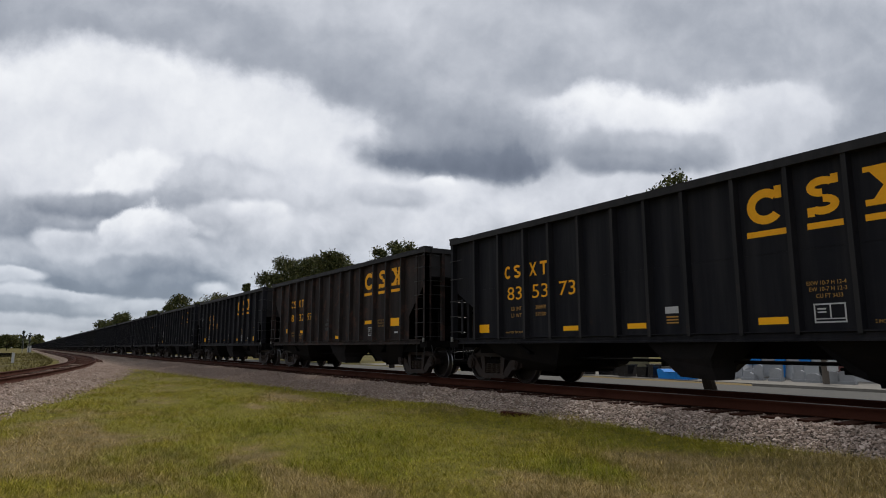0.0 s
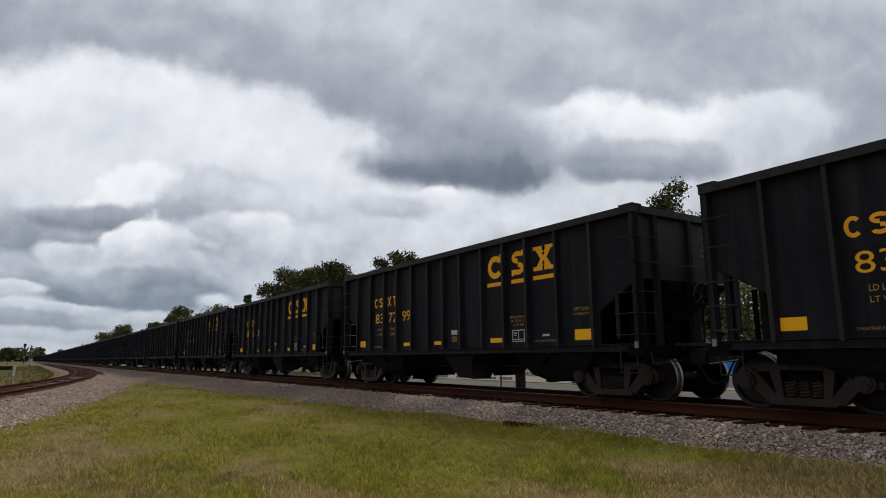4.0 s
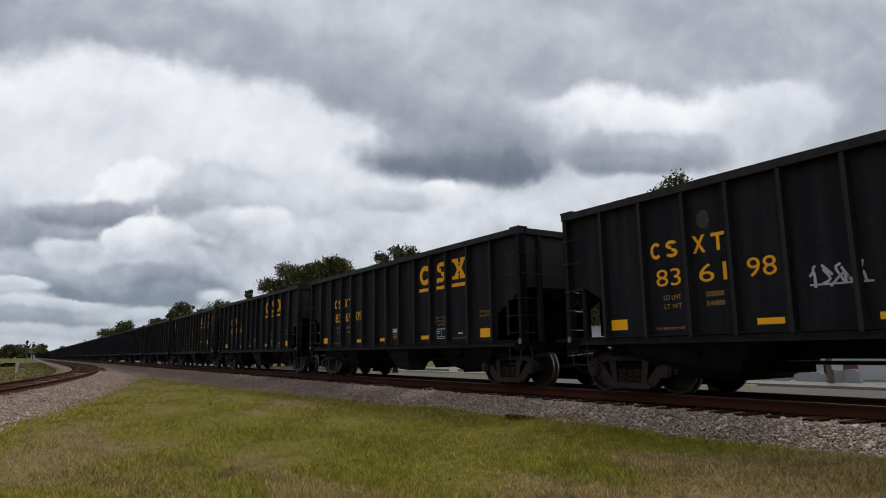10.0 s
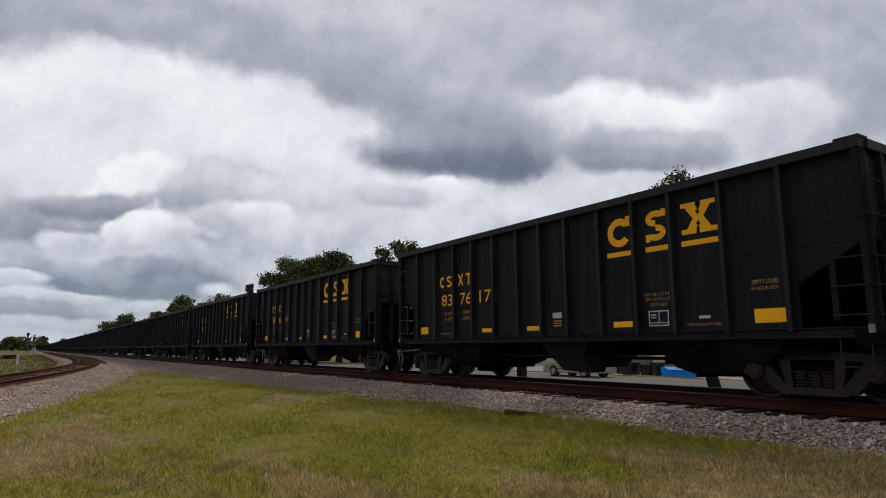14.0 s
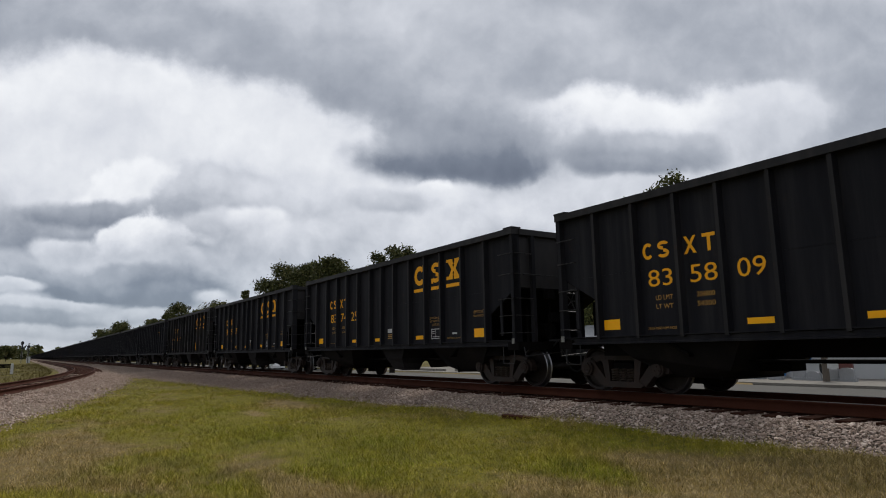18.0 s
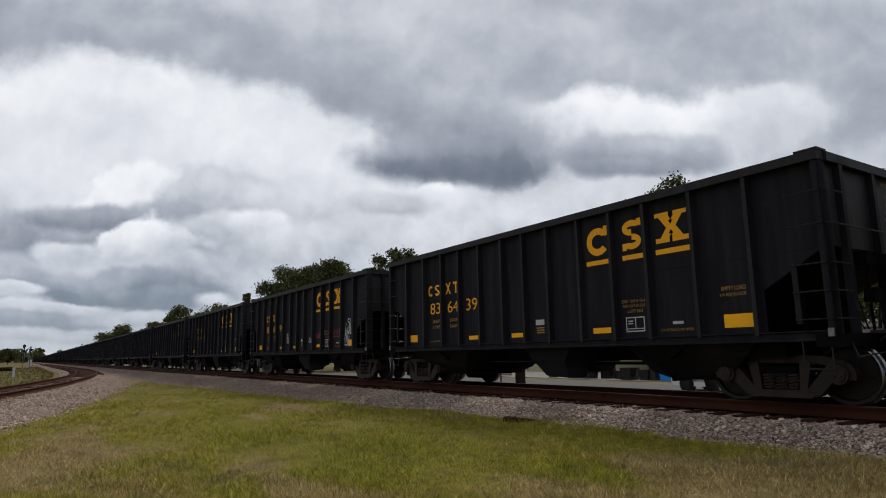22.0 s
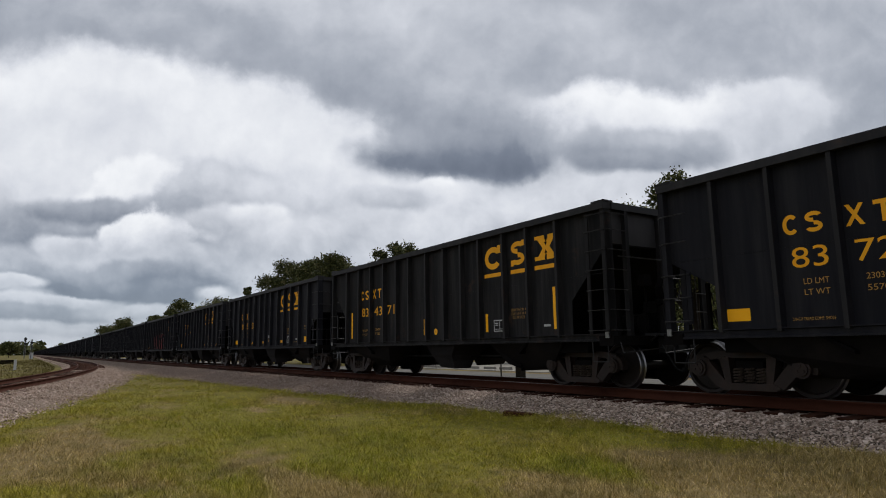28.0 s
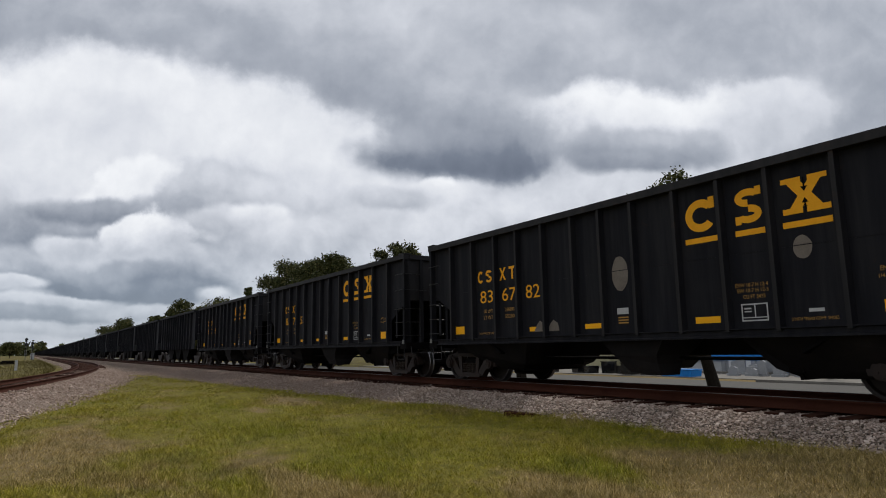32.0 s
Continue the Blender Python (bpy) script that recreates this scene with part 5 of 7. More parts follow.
def monument_shop():
    b = thing("monument_shop", "low grey-white shop building with a bright blue fascia", "building", pose(0, 40.4, FAR_Z))
    bm = bmesh.new()
    box(bm, -30.5, -13.0, 0.0, 8.0, 0.0, 2.75)
    part("wall", bm, M["wall"], b)
    bm = bmesh.new()
    box(bm, -30.9, -12.6, -0.35, 8.3, 2.76, 2.95)
    part("roof", bm, M["concrete"], b)
    for x0, x1, z0, z1 in ((-29.0, -23.5, 0.88, 2.74), (-21.0, -20.35, 1.05, 2.74), (-18.4, -16.6, 1.45, 2.74)):
        bm = bmesh.new()
        box(bm, x0, x1, -0.16, -0.004, z0, z1)
        soften(bm, 0.02)
        part("fascia", bm, M["blue"], b, "bright blue panel")
    bm = bmesh.new()
    prism(bm, [(-22.45, 0.0), (-21.95, 0.0), (-21.65, 2.74), (-22.30, 2.74)], "y", -0.40, -0.165)
    part("column", bm, M["blue"], b, "slanting bright blue column")
    # serving window in a deep white frame, shutters beside it
    bm = bmesh.new()
    box(bm, -25.75, -24.15, -0.55, -0.004, 0.06, 0.87)
    soften(bm, 0.03)
    w = part("window", bm, M["carwhite"], b, "deep white window frame")
    bm = bmesh.new()
    box(bm, -25.50, -24.90, -0.57, -0.552, 0.10, 0.64)
    part("pane", bm, M["glass"], w)
    for i in range(2):
        bm = bmesh.new()
        box(bm, -26.62 + 0.34 * i, -26.30 + 0.34 * i, -0.07, -0.004, 0.05, 0.86)
        for j in range(6):
            box(bm, -26.60 + 0.34 * i, -26.32 + 0.34 * i, -0.085, -0.072, 0.10 + 0.12 * j, 0.17 + 0.12 * j)
        part("shutter", bm, M["granite"], b, "grey louvred shutter")
    for x in (-19.9, -18.9, -15.4):
        bm = bmesh.new()
        box(bm, x - 0.10, x + 0.85, -0.06, -0.004, 0.20, 0.95)
        w = part("window", bm, M["wall"], b)
        bm = bmesh.new()
        box(bm, x, x + 0.75, -0.075, -0.062, 0.28, 0.87)
        part("pane", bm, M["glass"], w)
    bm = bmesh.new()
    box(bm, -23.4, -22.6, -0.05, -0.004, 0.02, 1.35)
    part("door", bm, M["granite"], b)
    bm = bmesh.new()
    box(bm, -29.5, -22.6, -1.6, -0.6, 0.0, 0.16)
    soften(bm, 0.02)
    part("step", bm, M["concrete"], b)


def headstone(x, y, w, h, tone, kind):
    s = thing("headstone", "grey granite headstone on a low base" if tone == "granite" else "dark red granite headstone slab", "headstone", pose(x, y, FAR_Z + 0.05, 0, 0, (x * 37) % 14 - 7),
              group="headstones for sale")
    bm = bmesh.new()
    box(bm, -w / 2 - 0.08, w / 2 + 0.08, -0.17, 0.17, 0, 0.14)
    soften(bm, 0.01)
    part("base", bm, M["granite"], s)
    bm = bmesh.new()
    top = [(-w / 2, 0.14), (w / 2, 0.14), (w / 2, h * 0.82)]
    if kind == 0:
        top += [(w / 2 * math.cos(radians(a)), h * 0.82 + h * 0.18 * math.sin(radians(a))) for a in range(20, 170, 20)]
    elif kind == 1:
        top += [(w / 2, h), (-w / 2, h)]
    else:
        top += [(w * 0.3, h * 0.86), (w * 0.18, h), (-w * 0.18, h), (-w * 0.3, h * 0.86)]
    top += [(-w / 2, h * 0.82)]
    prism(bm, top, "y", -0.09, 0.09)
    part("tablet", bm, M[tone], s)


def yard_things():
    rng = random.Random(5)
    for i in range(19):
        x = -24.4 + 0.42 * i + rng.uniform(-0.1, 0.1)
        headstone(x, 37.0 + rng.choice((0, 0.8, 1.6)) + rng.uniform(-0.2, 0.2), rng.uniform(0.42, 0.75), rng.uniform(0.45, 0.95), "granite", i % 3)
    headstone(-17.15, 37.6, 0.70, 1.15, "maroon", 0)
    headstone(-14.2, 38.2, 0.60, 0.8, "granite", 1)
    headstone(-13.4, 37.8, 0.50, 0.7, "granite", 0)
    # low blue skip with one raised end
    s = thing("skip", "low bright blue waste skip with one raised end", "skip", pose(-25.55, 34.4, FAR_Z + 0.03))
    bm = bmesh.new()
    prism(bm, [(-1.05, 0.0), (1.10, 0.0), (1.16, 0.40), (-0.55, 0.42), (-0.80, 0.60), (-1.15, 0.60)], "y", -0.5, 0.5)
    part("tub", bm, M["blue"], s)
    bm = bmesh.new()
    box(bm, -0.50, 1.20, -0.55, 0.55, 0.425, 0.46)
    part("rim", bm, M["blue"], s)
    for x in (-0.3, 0.25, 0.8):
        bm = bmesh.new()
        box(bm, x, x + 0.06, -0.53, -0.503, 0.02, 0.40)
        part("rib", bm, M["blue"], s)
    # black bins and drums
    for i in range(9):
        x, y = -37.0 + 1.2 * i + rng.uniform(-0.3, 0.3), 34.6 + rng.uniform(-0.5, 0.9)
        d = thing("planter_tub", "black square planter tub on the yard", "planter", pose(x, y, FAR_Z + 0.05, 0, 0, rng.uniform(-20, 20)), group="black tubs on the yard")
        w, h = rng.uniform(0.28, 0.48), rng.uniform(0.45, 0.8)
        bm = bmesh.new()
        prism(bm, [(-w * 0.8, 0), (w * 0.8, 0), (w, h), (-w, h)], "y", -w * 0.9, w * 0.9)
        part("tub", bm, M["carblack"], d)
        bm = bmesh.new()
        box(bm, -w * 1.08, w * 1.08, -w * 0.97, w * 0.97, h + 0.002, h + 0.05)
        part("rim", bm, M["carblack"], d)
    for i in range(7):
        x = -58 + 2.3 * i + rng.uniform(-0.4, 0.4)
        d = thing("concrete_block", "weathered pale concrete parking block", "block", pose(x, 35.2 + rng.uniform(-0.3, 0.3), FAR_Z + 0.05), group="parking blocks")
        bm = bmesh.new()
        prism(bm, [(-0.12, 0), (0.12, 0), (0.08, 0.22), (-0.08, 0.22)], "x", -0.8, 0.8)
        part("block", bm, M["concrete"], d)


def utility_pole(x, y, tall):
    p = thing("utility_pole", "tall weathered wooden utility pole with a crossarm and wires", "utility pole", pose(x, y, FAR_Z))
    bm = bmesh.new()
    m = Matrix.Translation((0, 0, tall / 2))
    bmesh.ops.create_cone(bm, cap_ends=True, segments=12, radius1=0.17, radius2=0.11, depth=tall, matrix=m)
    part("pole", bm, M["weathered"], p)
    bm = bmesh.new()
    box(bm, -0.06, 0.06, -1.2, 1.2, tall - 0.55, tall - 0.42)
    part("crossarm", bm, M["weathered"], p)
    for s in (-1.1, -0.45, 0.45, 1.1):
        bm = bmesh.new()
        bmesh.ops.create_cone(bm, cap_ends=True, segments=8, radius1=0.07, radius2=0.05, depth=0.20, matrix=Matrix.Translation((0, s, tall - 0.32)))
        part("insulator", bm, M["granite"], p)
        bm = bmesh.new()
        for side in (-1, 1):
            q = [(side * 45 * i / 8, s, tall - 0.22 - 1.0 * (1 - (1 - i / 4) ** 2)) for i in range(9)]
            for a, b in zip(q, q[1:]):
                rod(bm, a, b, 0.016, 4)
        part("wire", bm, M["iron"], p)
    bm = bmesh.new()
    for side in (-1, 1):
        q = [(side * 45 * i / 8, -0.2, tall - 2.3 - 0.8 * (1 - (1 - i / 4) ** 2)) for i in range(9)]
        for a, b in zip(q, q[1:]):
            rod(bm, a, b, 0.03, 4)
    part("wire", bm, M["iron"], p)
    bm = bmesh.new()
    bmesh.ops.create_cone(bm, cap_ends=True, segments=12, radius1=0.22, radius2=0.22, depth=0.75, matrix=Matrix.Translation((0.36, 0, tall - 1.5)))
    part("transformer", bm, M["granite"], p)
    bm = bmesh.new()
    box(bm, 0.20, 0.75, -0.2, -0.15, 0.75, 1.25)
    part("sign_plate", bm, M["wall"], p)


def white_cabin():
    b = thing("mobile_home", "long white mobile home with horizontal siding", "building", pose(0, 52.0, FAR_Z))
    bm = bmesh.new()
    box(bm, -30.0, -9.0, 0.0, 5.0, 0.35, 3.35)
    part("wall", bm, M["wall"], b)
    bm = bmesh.new()
    prism(bm, [(-0.3, 3.36), (5.3, 3.36), (2.5, 3.95)], "x", -30.4, -8.6)
    part("roof", bm, M["concrete"], b)
    bm = bmesh.new()
    box(bm, -29.8, -9.2, 0.1, 4.9, 0.0, 0.345)
    part("skirting", bm, M["granite"], b)
    for i in range(9):
        bm = bmesh.new()
        box(bm, -30.02, -8.98, -0.012, -0.003, 0.6 + 0.3 * i, 0.62 + 0.3 * i)
        part("siding_joint", bm, M["granite"], b)
    for x in (-27, -23.5, -19, -15, -11.5):
        bm = bmesh.new()
        box(bm, x, x + 1.1, -0.06, -0.014, 1.5, 2.6)
        w = part("window", bm, M["concrete"], b)
        bm = bmesh.new()
        box(bm, x + 0.08, x + 1.02, -0.075, -0.062, 1.58, 2.52)
        part("pane", bm, M["glass"], w)


def cream_house():
    """A long low house with cream siding."""
    b = thing("house", "long low cream house with horizontal siding", "building", pose(-50.0, 46.0, FAR_Z))
    bm = bmesh.new()
    box(bm, -3.2, 8.2, 0.0, 6.0, 0.0, 2.9)
    part("wall", bm, M["cream"], b)
    bm = bmesh.new()
    prism(bm, [(-0.4, 2.91), (6.4, 2.91), (3.0, 4.4)], "x", -3.6, 8.6)
    part("roof", bm, M["granite"], b)
    for i in range(10):
        bm = bmesh.new()
        box(bm, -3.2, 8.2, -0.03, -0.004, 0.28 * i + 0.02, 0.28 * i + 0.26)
        part("siding_board", bm, M["cream"], b)
    for x in (-1.6, 1.6, 5.2):
        bm = bmesh.new()
        box(bm, x, x + 1.2, -0.08, -0.032, 0.9, 2.1)
        w = part("window", bm, M["carwhite"], b)
        bm = bmesh.new()
        box(bm, x + 0.1, x + 1.1, -0.095, -0.082, 1.0, 2.0)
        part("pane", bm, M["glass"], w)


def fence_post(name, label, x, y, r, tall, mat):
    p = thing(name, label, "post", pose(x, y, float(ground_z(x, y)) - 0.05))
    bm = bmesh.new()
    if r > 0.1:
        box(bm, -r, r, -r, r, 0, tall)
        soften(bm, 0.03)
    else:
        bmesh.ops.create_cone(bm, cap_ends=True, segments=8, radius1=r, radius2=r, depth=tall, matrix=Matrix.Translation((0, 0, tall / 2)))
    part("post", bm, M[mat], p)
    bm = bmesh.new()
    box(bm, -r * 1.1, r * 1.1, -r * 1.1, r * 1.1, tall + 0.002, tall + 0.03)
    part("cap", bm, M[mat], p)


monument_shop()
yard_things()
utility_pole(-17.6, 36.3, 11.3)
white_cabin()
cream_house()
fence_post("timber_post", "thick dark timber post beside the track", -23.8, 20.0, 0.17, 1.75, "bark")
fence_post("steel_post", "thin dark steel post beside the track", -25.3, 20.0, 0.035, 1.7, "iron")


# ---------------------------------------------------------------- far along the line
def signal_mast(x, y, tall, heads):
    s = thing("railway_signal", "black railway signal mast with round target heads", "railway signal", pose(x, y, float(ground_z(x, y)) - 0.05), group="signals along the line")
    bm = bmesh.new()
    rod(bm, (0, 0, 0), (0, 0, tall), 0.07, 8)
    part("mast", bm, M["iron"], s)
    for z in heads:
        bm = bmesh.new()
        m = Matrix.Translation((0.2, 0, z)) @ Matrix.Rotation(radians(90), 4, "Y")
        bmesh.ops.create_cone(bm, cap_ends=True, segments=18, radius1=0.42, radius2=0.42, depth=0.06, matrix=m)
        box(bm, 0.24, 0.50, -0.12, 0.12, z - 0.5, z + 0.5)
        part("signal_head", bm, M["carblack"], s)
    bm = bmesh.new()
    for i in range(int(tall / 0.4)):
        rod(bm, (-0.16, -0.2, 0.4 + 0.4 * i), (-0.16, 0.2, 0.4 + 0.4 * i), 0.02, 4)
    rod(bm, (-0.16, -0.2, 0.2), (-0.16, -0.2, tall - 0.2), 0.02, 4)
    rod(bm, (-0.16, 0.2, 0.2), (-0.16, 0.2, tall - 0.2), 0.02, 4)
    part("ladder", bm, M["granite"], s)


signal_mast(-224, -0.2, 6.4, (6.0, 4.6))
signal_mast(-224, 1.4, 5.2, (4.9,))


def line_side():
    c = thing("relay_cabinet", "pale grey steel relay cabinet beside the signals", "cabinet", pose(-232, 1.6, float(ground_z(-215, 0.9)) - 0.05))
    for name, b, mat in (("body", (-0.6, 0.6, -0.5, 0.5, 0.1, 1.9), "wall"), ("plinth", (-0.55, 0.55, -0.45, 0.45, 0, 0.098), "concrete"), ("lid", (-0.66, 0.66, -0.56, 0.56, 1.902, 1.98), "wall")):
        bm = bmesh.new()
        box(bm, *b)
        part(name, bm, M[mat], c)
    fence_post("marker_post", "short white concrete marker post in the grass", -70.6, -0.7, 0.11, 0.95, "wall")
    h = thing("tie_heap", "low heap of dark old timber ties on the grass", "heap", pose(-118, -2.2, float(ground_z(-118, -2.2))))
    rng = random.Random(6)
    for i in range(9):
        bm = bmesh.new()
        box(bm, -0.12, 0.12, -0.8, 0.8, 0, 0.17)
        soften(bm, 0.02)
        part("tie", bm, M["under"], h, at=pose(rng.uniform(-0.6, 0.6), rng.uniform(-0.4, 0.4) * (2 - i // 4), 0.19 * (i // 3), 0, 0, rng.uniform(-80, 80)))
    for x, y, l, hgt in ((-420, -34, 16, 4.0), (-450, -52, 22, 4.6), (-520, -24, 12, 3.6)):
        b = thing("shed", "low pale shed far across the field", "building", pose(x, y, float(ground_z(x, y))), group="far sheds")
        bm = bmesh.new()
        box(bm, -5, 5, -l / 2, l / 2, 0, hgt * 0.7)
        part("wall", bm, M["wall"], b)
        bm = bmesh.new()
        prism(bm, [(-5.4, hgt * 0.7 + 0.002), (5.4, hgt * 0.7 + 0.002), (0, hgt)], "y", -l / 2 - 0.4, l / 2 + 0.4)
        part("roof", bm, M["granite"], b)
    # scrap of old timber in the grass
    d = thing("timber_scrap", "broken rusty-brown piece of timber lying in the grass", "timber", pose(-10.05, 8.35, float(ground_z(-10, 8.3)) + 0.0, 4, 3, 25))
    bm = bmesh.new()
    box(bm, -0.30, 0.32, -0.07, 0.07, 0.0, 0.09)
    box(bm, 0.05, 0.42, 0.08, 0.18, 0.0, 0.06)
    soften(bm, 0.015)
    part("plank", bm, M["rail"], d)


line_side()


# ---------------------------------------------------------------- trees
def leaves(lobes, count, size, seed, mat="leaf"):
    """Small folded leaf clumps spread through overlapping lobes, thicker towards their skins."""
    rng = np.random.default_rng(seed)
    lobes = np.asarray(lobes, float)
    weight = lobes[:, 3] ** 2
    pick = rng.choice(len(lobes), count, p=weight / weight.sum())
    d = rng.normal(size=(count, 3))
    d /= np.linalg.norm(d, axis=1, keepdims=True)
    r = rng.random(count) ** 0.4 * (1 + 0.22 * rng.normal(size=count))
    c = lobes[pick, :3] + d * r[:, None] * lobes[pick, 3:4] * np.array([1, 1, 0.8])
    a = rng.normal(size=(count, 3))
    a /= np.linalg.norm(a, axis=1, keepdims=True)
    b = np.cross(a, rng.normal(size=(count, 3)))
    b /= np.linalg.norm(b, axis=1, keepdims=True)
    n = np.cross(a, b)
    s = (size * rng.lognormal(0, 0.3, count))[:, None]
    v = np.stack([c - a * s, c + b * s * 0.55 + n * s * 0.15, c + a * s, c - b * s * 0.55 + n * s * 0.15], 1).reshape(-1, 3)
    i = 4 * np.arange(count)[:, None]
    f = np.concatenate([i + (0, 1, 2), i + (0, 2, 3)], 1).reshape(-1, 3)
    return sheet("crown", v, f, M[mat], False)


def tree(x, y, tall, wide, count, size, seed, label, base=0.35, trunk=None, lean=(0, 0), tuft=8, mat="leaf"):
    """A tapered trunk that forks into limbs, each with its tuft of leaves."""
    rng = random.Random(seed)
    z0 = float(ground_z(x, y)) - 0.1
    t = thing("tree", label, "tree", pose(x, y, z0))
    r0 = trunk or tall * 0.022
    bm = bmesh.new()
    fork = Vector((lean[0] * 0.5, lean[1] * 0.5, tall * base))
    mid = Vector((lean[0] * 0.2 + rng.uniform(-0.1, 0.1), 0, tall * base * 0.5))
    for a, b, ra, rb in ((Vector((0, 0, 0)), mid, r0, r0 * 0.85), (mid, fork, r0 * 0.85, r0 * 0.7)):
        d = b - a
        bmesh.ops.create_cone(bm, cap_ends=True, segments=10, radius1=ra, radius2=rb, depth=d.length * 1.04, matrix=Matrix.Translation((a + b) / 2) @ d.to_track_quat("Z", "Y").to_matrix().to_4x4())
    part("trunk", bm, M["bark"], t, "dark rough trunk")
    lobes = []
    for i in range(tuft):
        ang = 2 * math.pi * (i + rng.uniform(-0.3, 0.3)) / tuft
        up = rng.uniform(0.15, 1.0)
        out = wide * 0.5 * (1.0 - 0.55 * up) * rng.uniform(0.6, 1.15)
        rad = wide * rng.uniform(0.15, 0.24)
        tip = Vector((lean[0] + out * math.cos(ang), lean[1] + out * math.sin(ang), min(tall * (base + 0.1 + (0.88 - base) * up), tall - rad * 0.85)))
        bm = bmesh.new()
        knee = fork.lerp(tip, 0.55) + Vector((rng.uniform(-0.3, 0.3), rng.uniform(-0.3, 0.3), 0)) * wide * 0.05
        for a, b, ra, rb in ((fork, knee, r0 * 0.45, r0 * 0.3), (knee, tip, r0 * 0.3, r0 * 0.1)):
            d = b - a
            bmesh.ops.create_cone(bm, cap_ends=True, segments=6, radius1=ra, radius2=rb, depth=d.length * 1.05, matrix=Matrix.Translation((a + b) / 2) @ d.to_track_quat("Z", "Y").to_matrix().to_4x4())
        part("limb", bm, M["bark"], t)
        lobes.append((*tip, rad))
        for j in range(3):
            q = tip + Vector((rng.uniform(-1, 1), rng.uniform(-1, 1), rng.uniform(-0.8, 0.5))) * rad * 1.1
            lobes.append((q.x, q.y, min(q.z, tall - rad * 0.5), rad * rng.uniform(0.45, 0.75)))
    top = Vector((lean[0], lean[1], tall - wide * 0.14))
    lobes.append((*top, wide * 0.16))
    part("crown", leaves(lobes, count, size, seed, mat), None, t, "loose dark green crown of small leaves")
    return t


OAK = "tall broad dark green oak behind the railway"
tree(-12.1, 18.0, 7.55, 2.7, 9000, 0.055, 31, "small slender tree with a dark forked trunk beside the track", 0.30, 0.20, (-0.95, 0), 9)
for i, (x, y, h, w) in enumerate(((-100.5, 34, 16.9, 8.5), (-94, 36, 16.2, 8.5), (-87.5, 35, 15.5, 7.5), (-76.5, 34, 14.6, 7.0), (-82, 36, 15.0, 7.5))):
    tree(x, y, h, w, 20000, 0.15, 40 + i, OAK, 0.06, tuft=26)
tree(-54.6, 30, 12.7, 4.6, 6500, 0.11, 50, "single tall tree with a small flat crown behind the railway", 0.62, tuft=7)
tree(-117.6, 34, 13.9, 2.3, 2600, 0.15, 51, "narrow tree behind the railway", 0.4, tuft=6)
for i, (x, y, h, w) in enumerate(((-149, 36, 14.6, 7.5), (-168, 36, 13.6, 6), (-192, 37, 16.9, 10.5), (-232, 37, 14.5, 8), (-272, 40, 14.0, 10), (-326, 38, 18.0, 15), (-402, 41, 17.5, 22))):
    tree(x, y, h, w, 8000, 0.19 + 0.035 * i, 60 + i, OAK, 0.06, tuft=14)
for i, (x, y, h, w) in enumerate(((-43, 56, 18.2, 13), (-50, 58, 16.0, 12), (-35, 58, 15.4, 12), (-28, 62, 13.8, 12), (-21, 62, 13.6, 13), (-13, 63, 13.8, 13), (-4, 62, 13.6, 13), (5, 60, 13.4, 13), (-60, 60, 15, 12))):
    tree(x, y, h, w, 11000, 0.17, 80 + i, "dense green tree behind the yard", 0.12, tuft=16, mat="light_leaf")
for i, (x, y, h, w) in enumerate(((-33, 51, 9.5, 8), (-39.5, 53, 10.5, 9), (-27, 50, 8.5, 7), (-46, 52, 10.5, 9), (-54, 53, 10, 9), (-63, 52, 9.5, 9))):
    tree(x, y, h, w, 10000, 0.13, 120 + i, "dense green tree behind the shop", 0.10, tuft=18, mat="light_leaf")
tree(-20.5, 49.5, 8.0, 6, 9000, 0.12, 95, "dense green tree behind the shop", 0.2, tuft=10, mat="light_leaf")
tree(-9.5, 47.5, 9.5, 7, 9000, 0.12, 96, "dense green tree behind the shop", 0.2, tuft=10, mat="light_leaf")
for i, (x, y, h, w) in enumerate(((-450, -8.0, 9.5, 11), (-470, -22, 8.5, 12), (-600, -40, 10, 16))):
    tree(x, y, h, w, 1800, 0.5, 100 + i, "dark round tree far across the field", 0.15, tuft=9)


def far_woods():
    """Low woods along the horizon, many leaf clumps joined."""
    rng = np.random.default_rng(7)
    lobes = []
    for i in range(260):
        a = rng.uniform(-0.9, 1.3)
        r = rng.uniform(1000, 1500)
        lobes.append((-r * math.cos(a * 0.8 - 0.1), r * math.sin(a * 0.8 - 0.1), rng.uniform(2, 9) + 6 * (i % 5 == 0), rng.uniform(8, 15)))
    tagged(new("far_woods", leaves(lobes, 26000, 3.2, 77)), "low dark green woods along the horizon", "woods", kind="stuff")


far_woods()


# ---------------------------------------------------------------- road vehicles
VEHICLES = []                       # (thing, wheels, x at t = 0, y, speed along x, radius, facing, first and last second near)


def tyre_mesh(r, w, name="wheel"):
    bm = bmesh.new()
    disc(bm, 0, -w / 2, w / 2, 0, r, 24)
    soften(bm, 0.02, 2)
    return mesh(name, bm, M["tyre"], True)


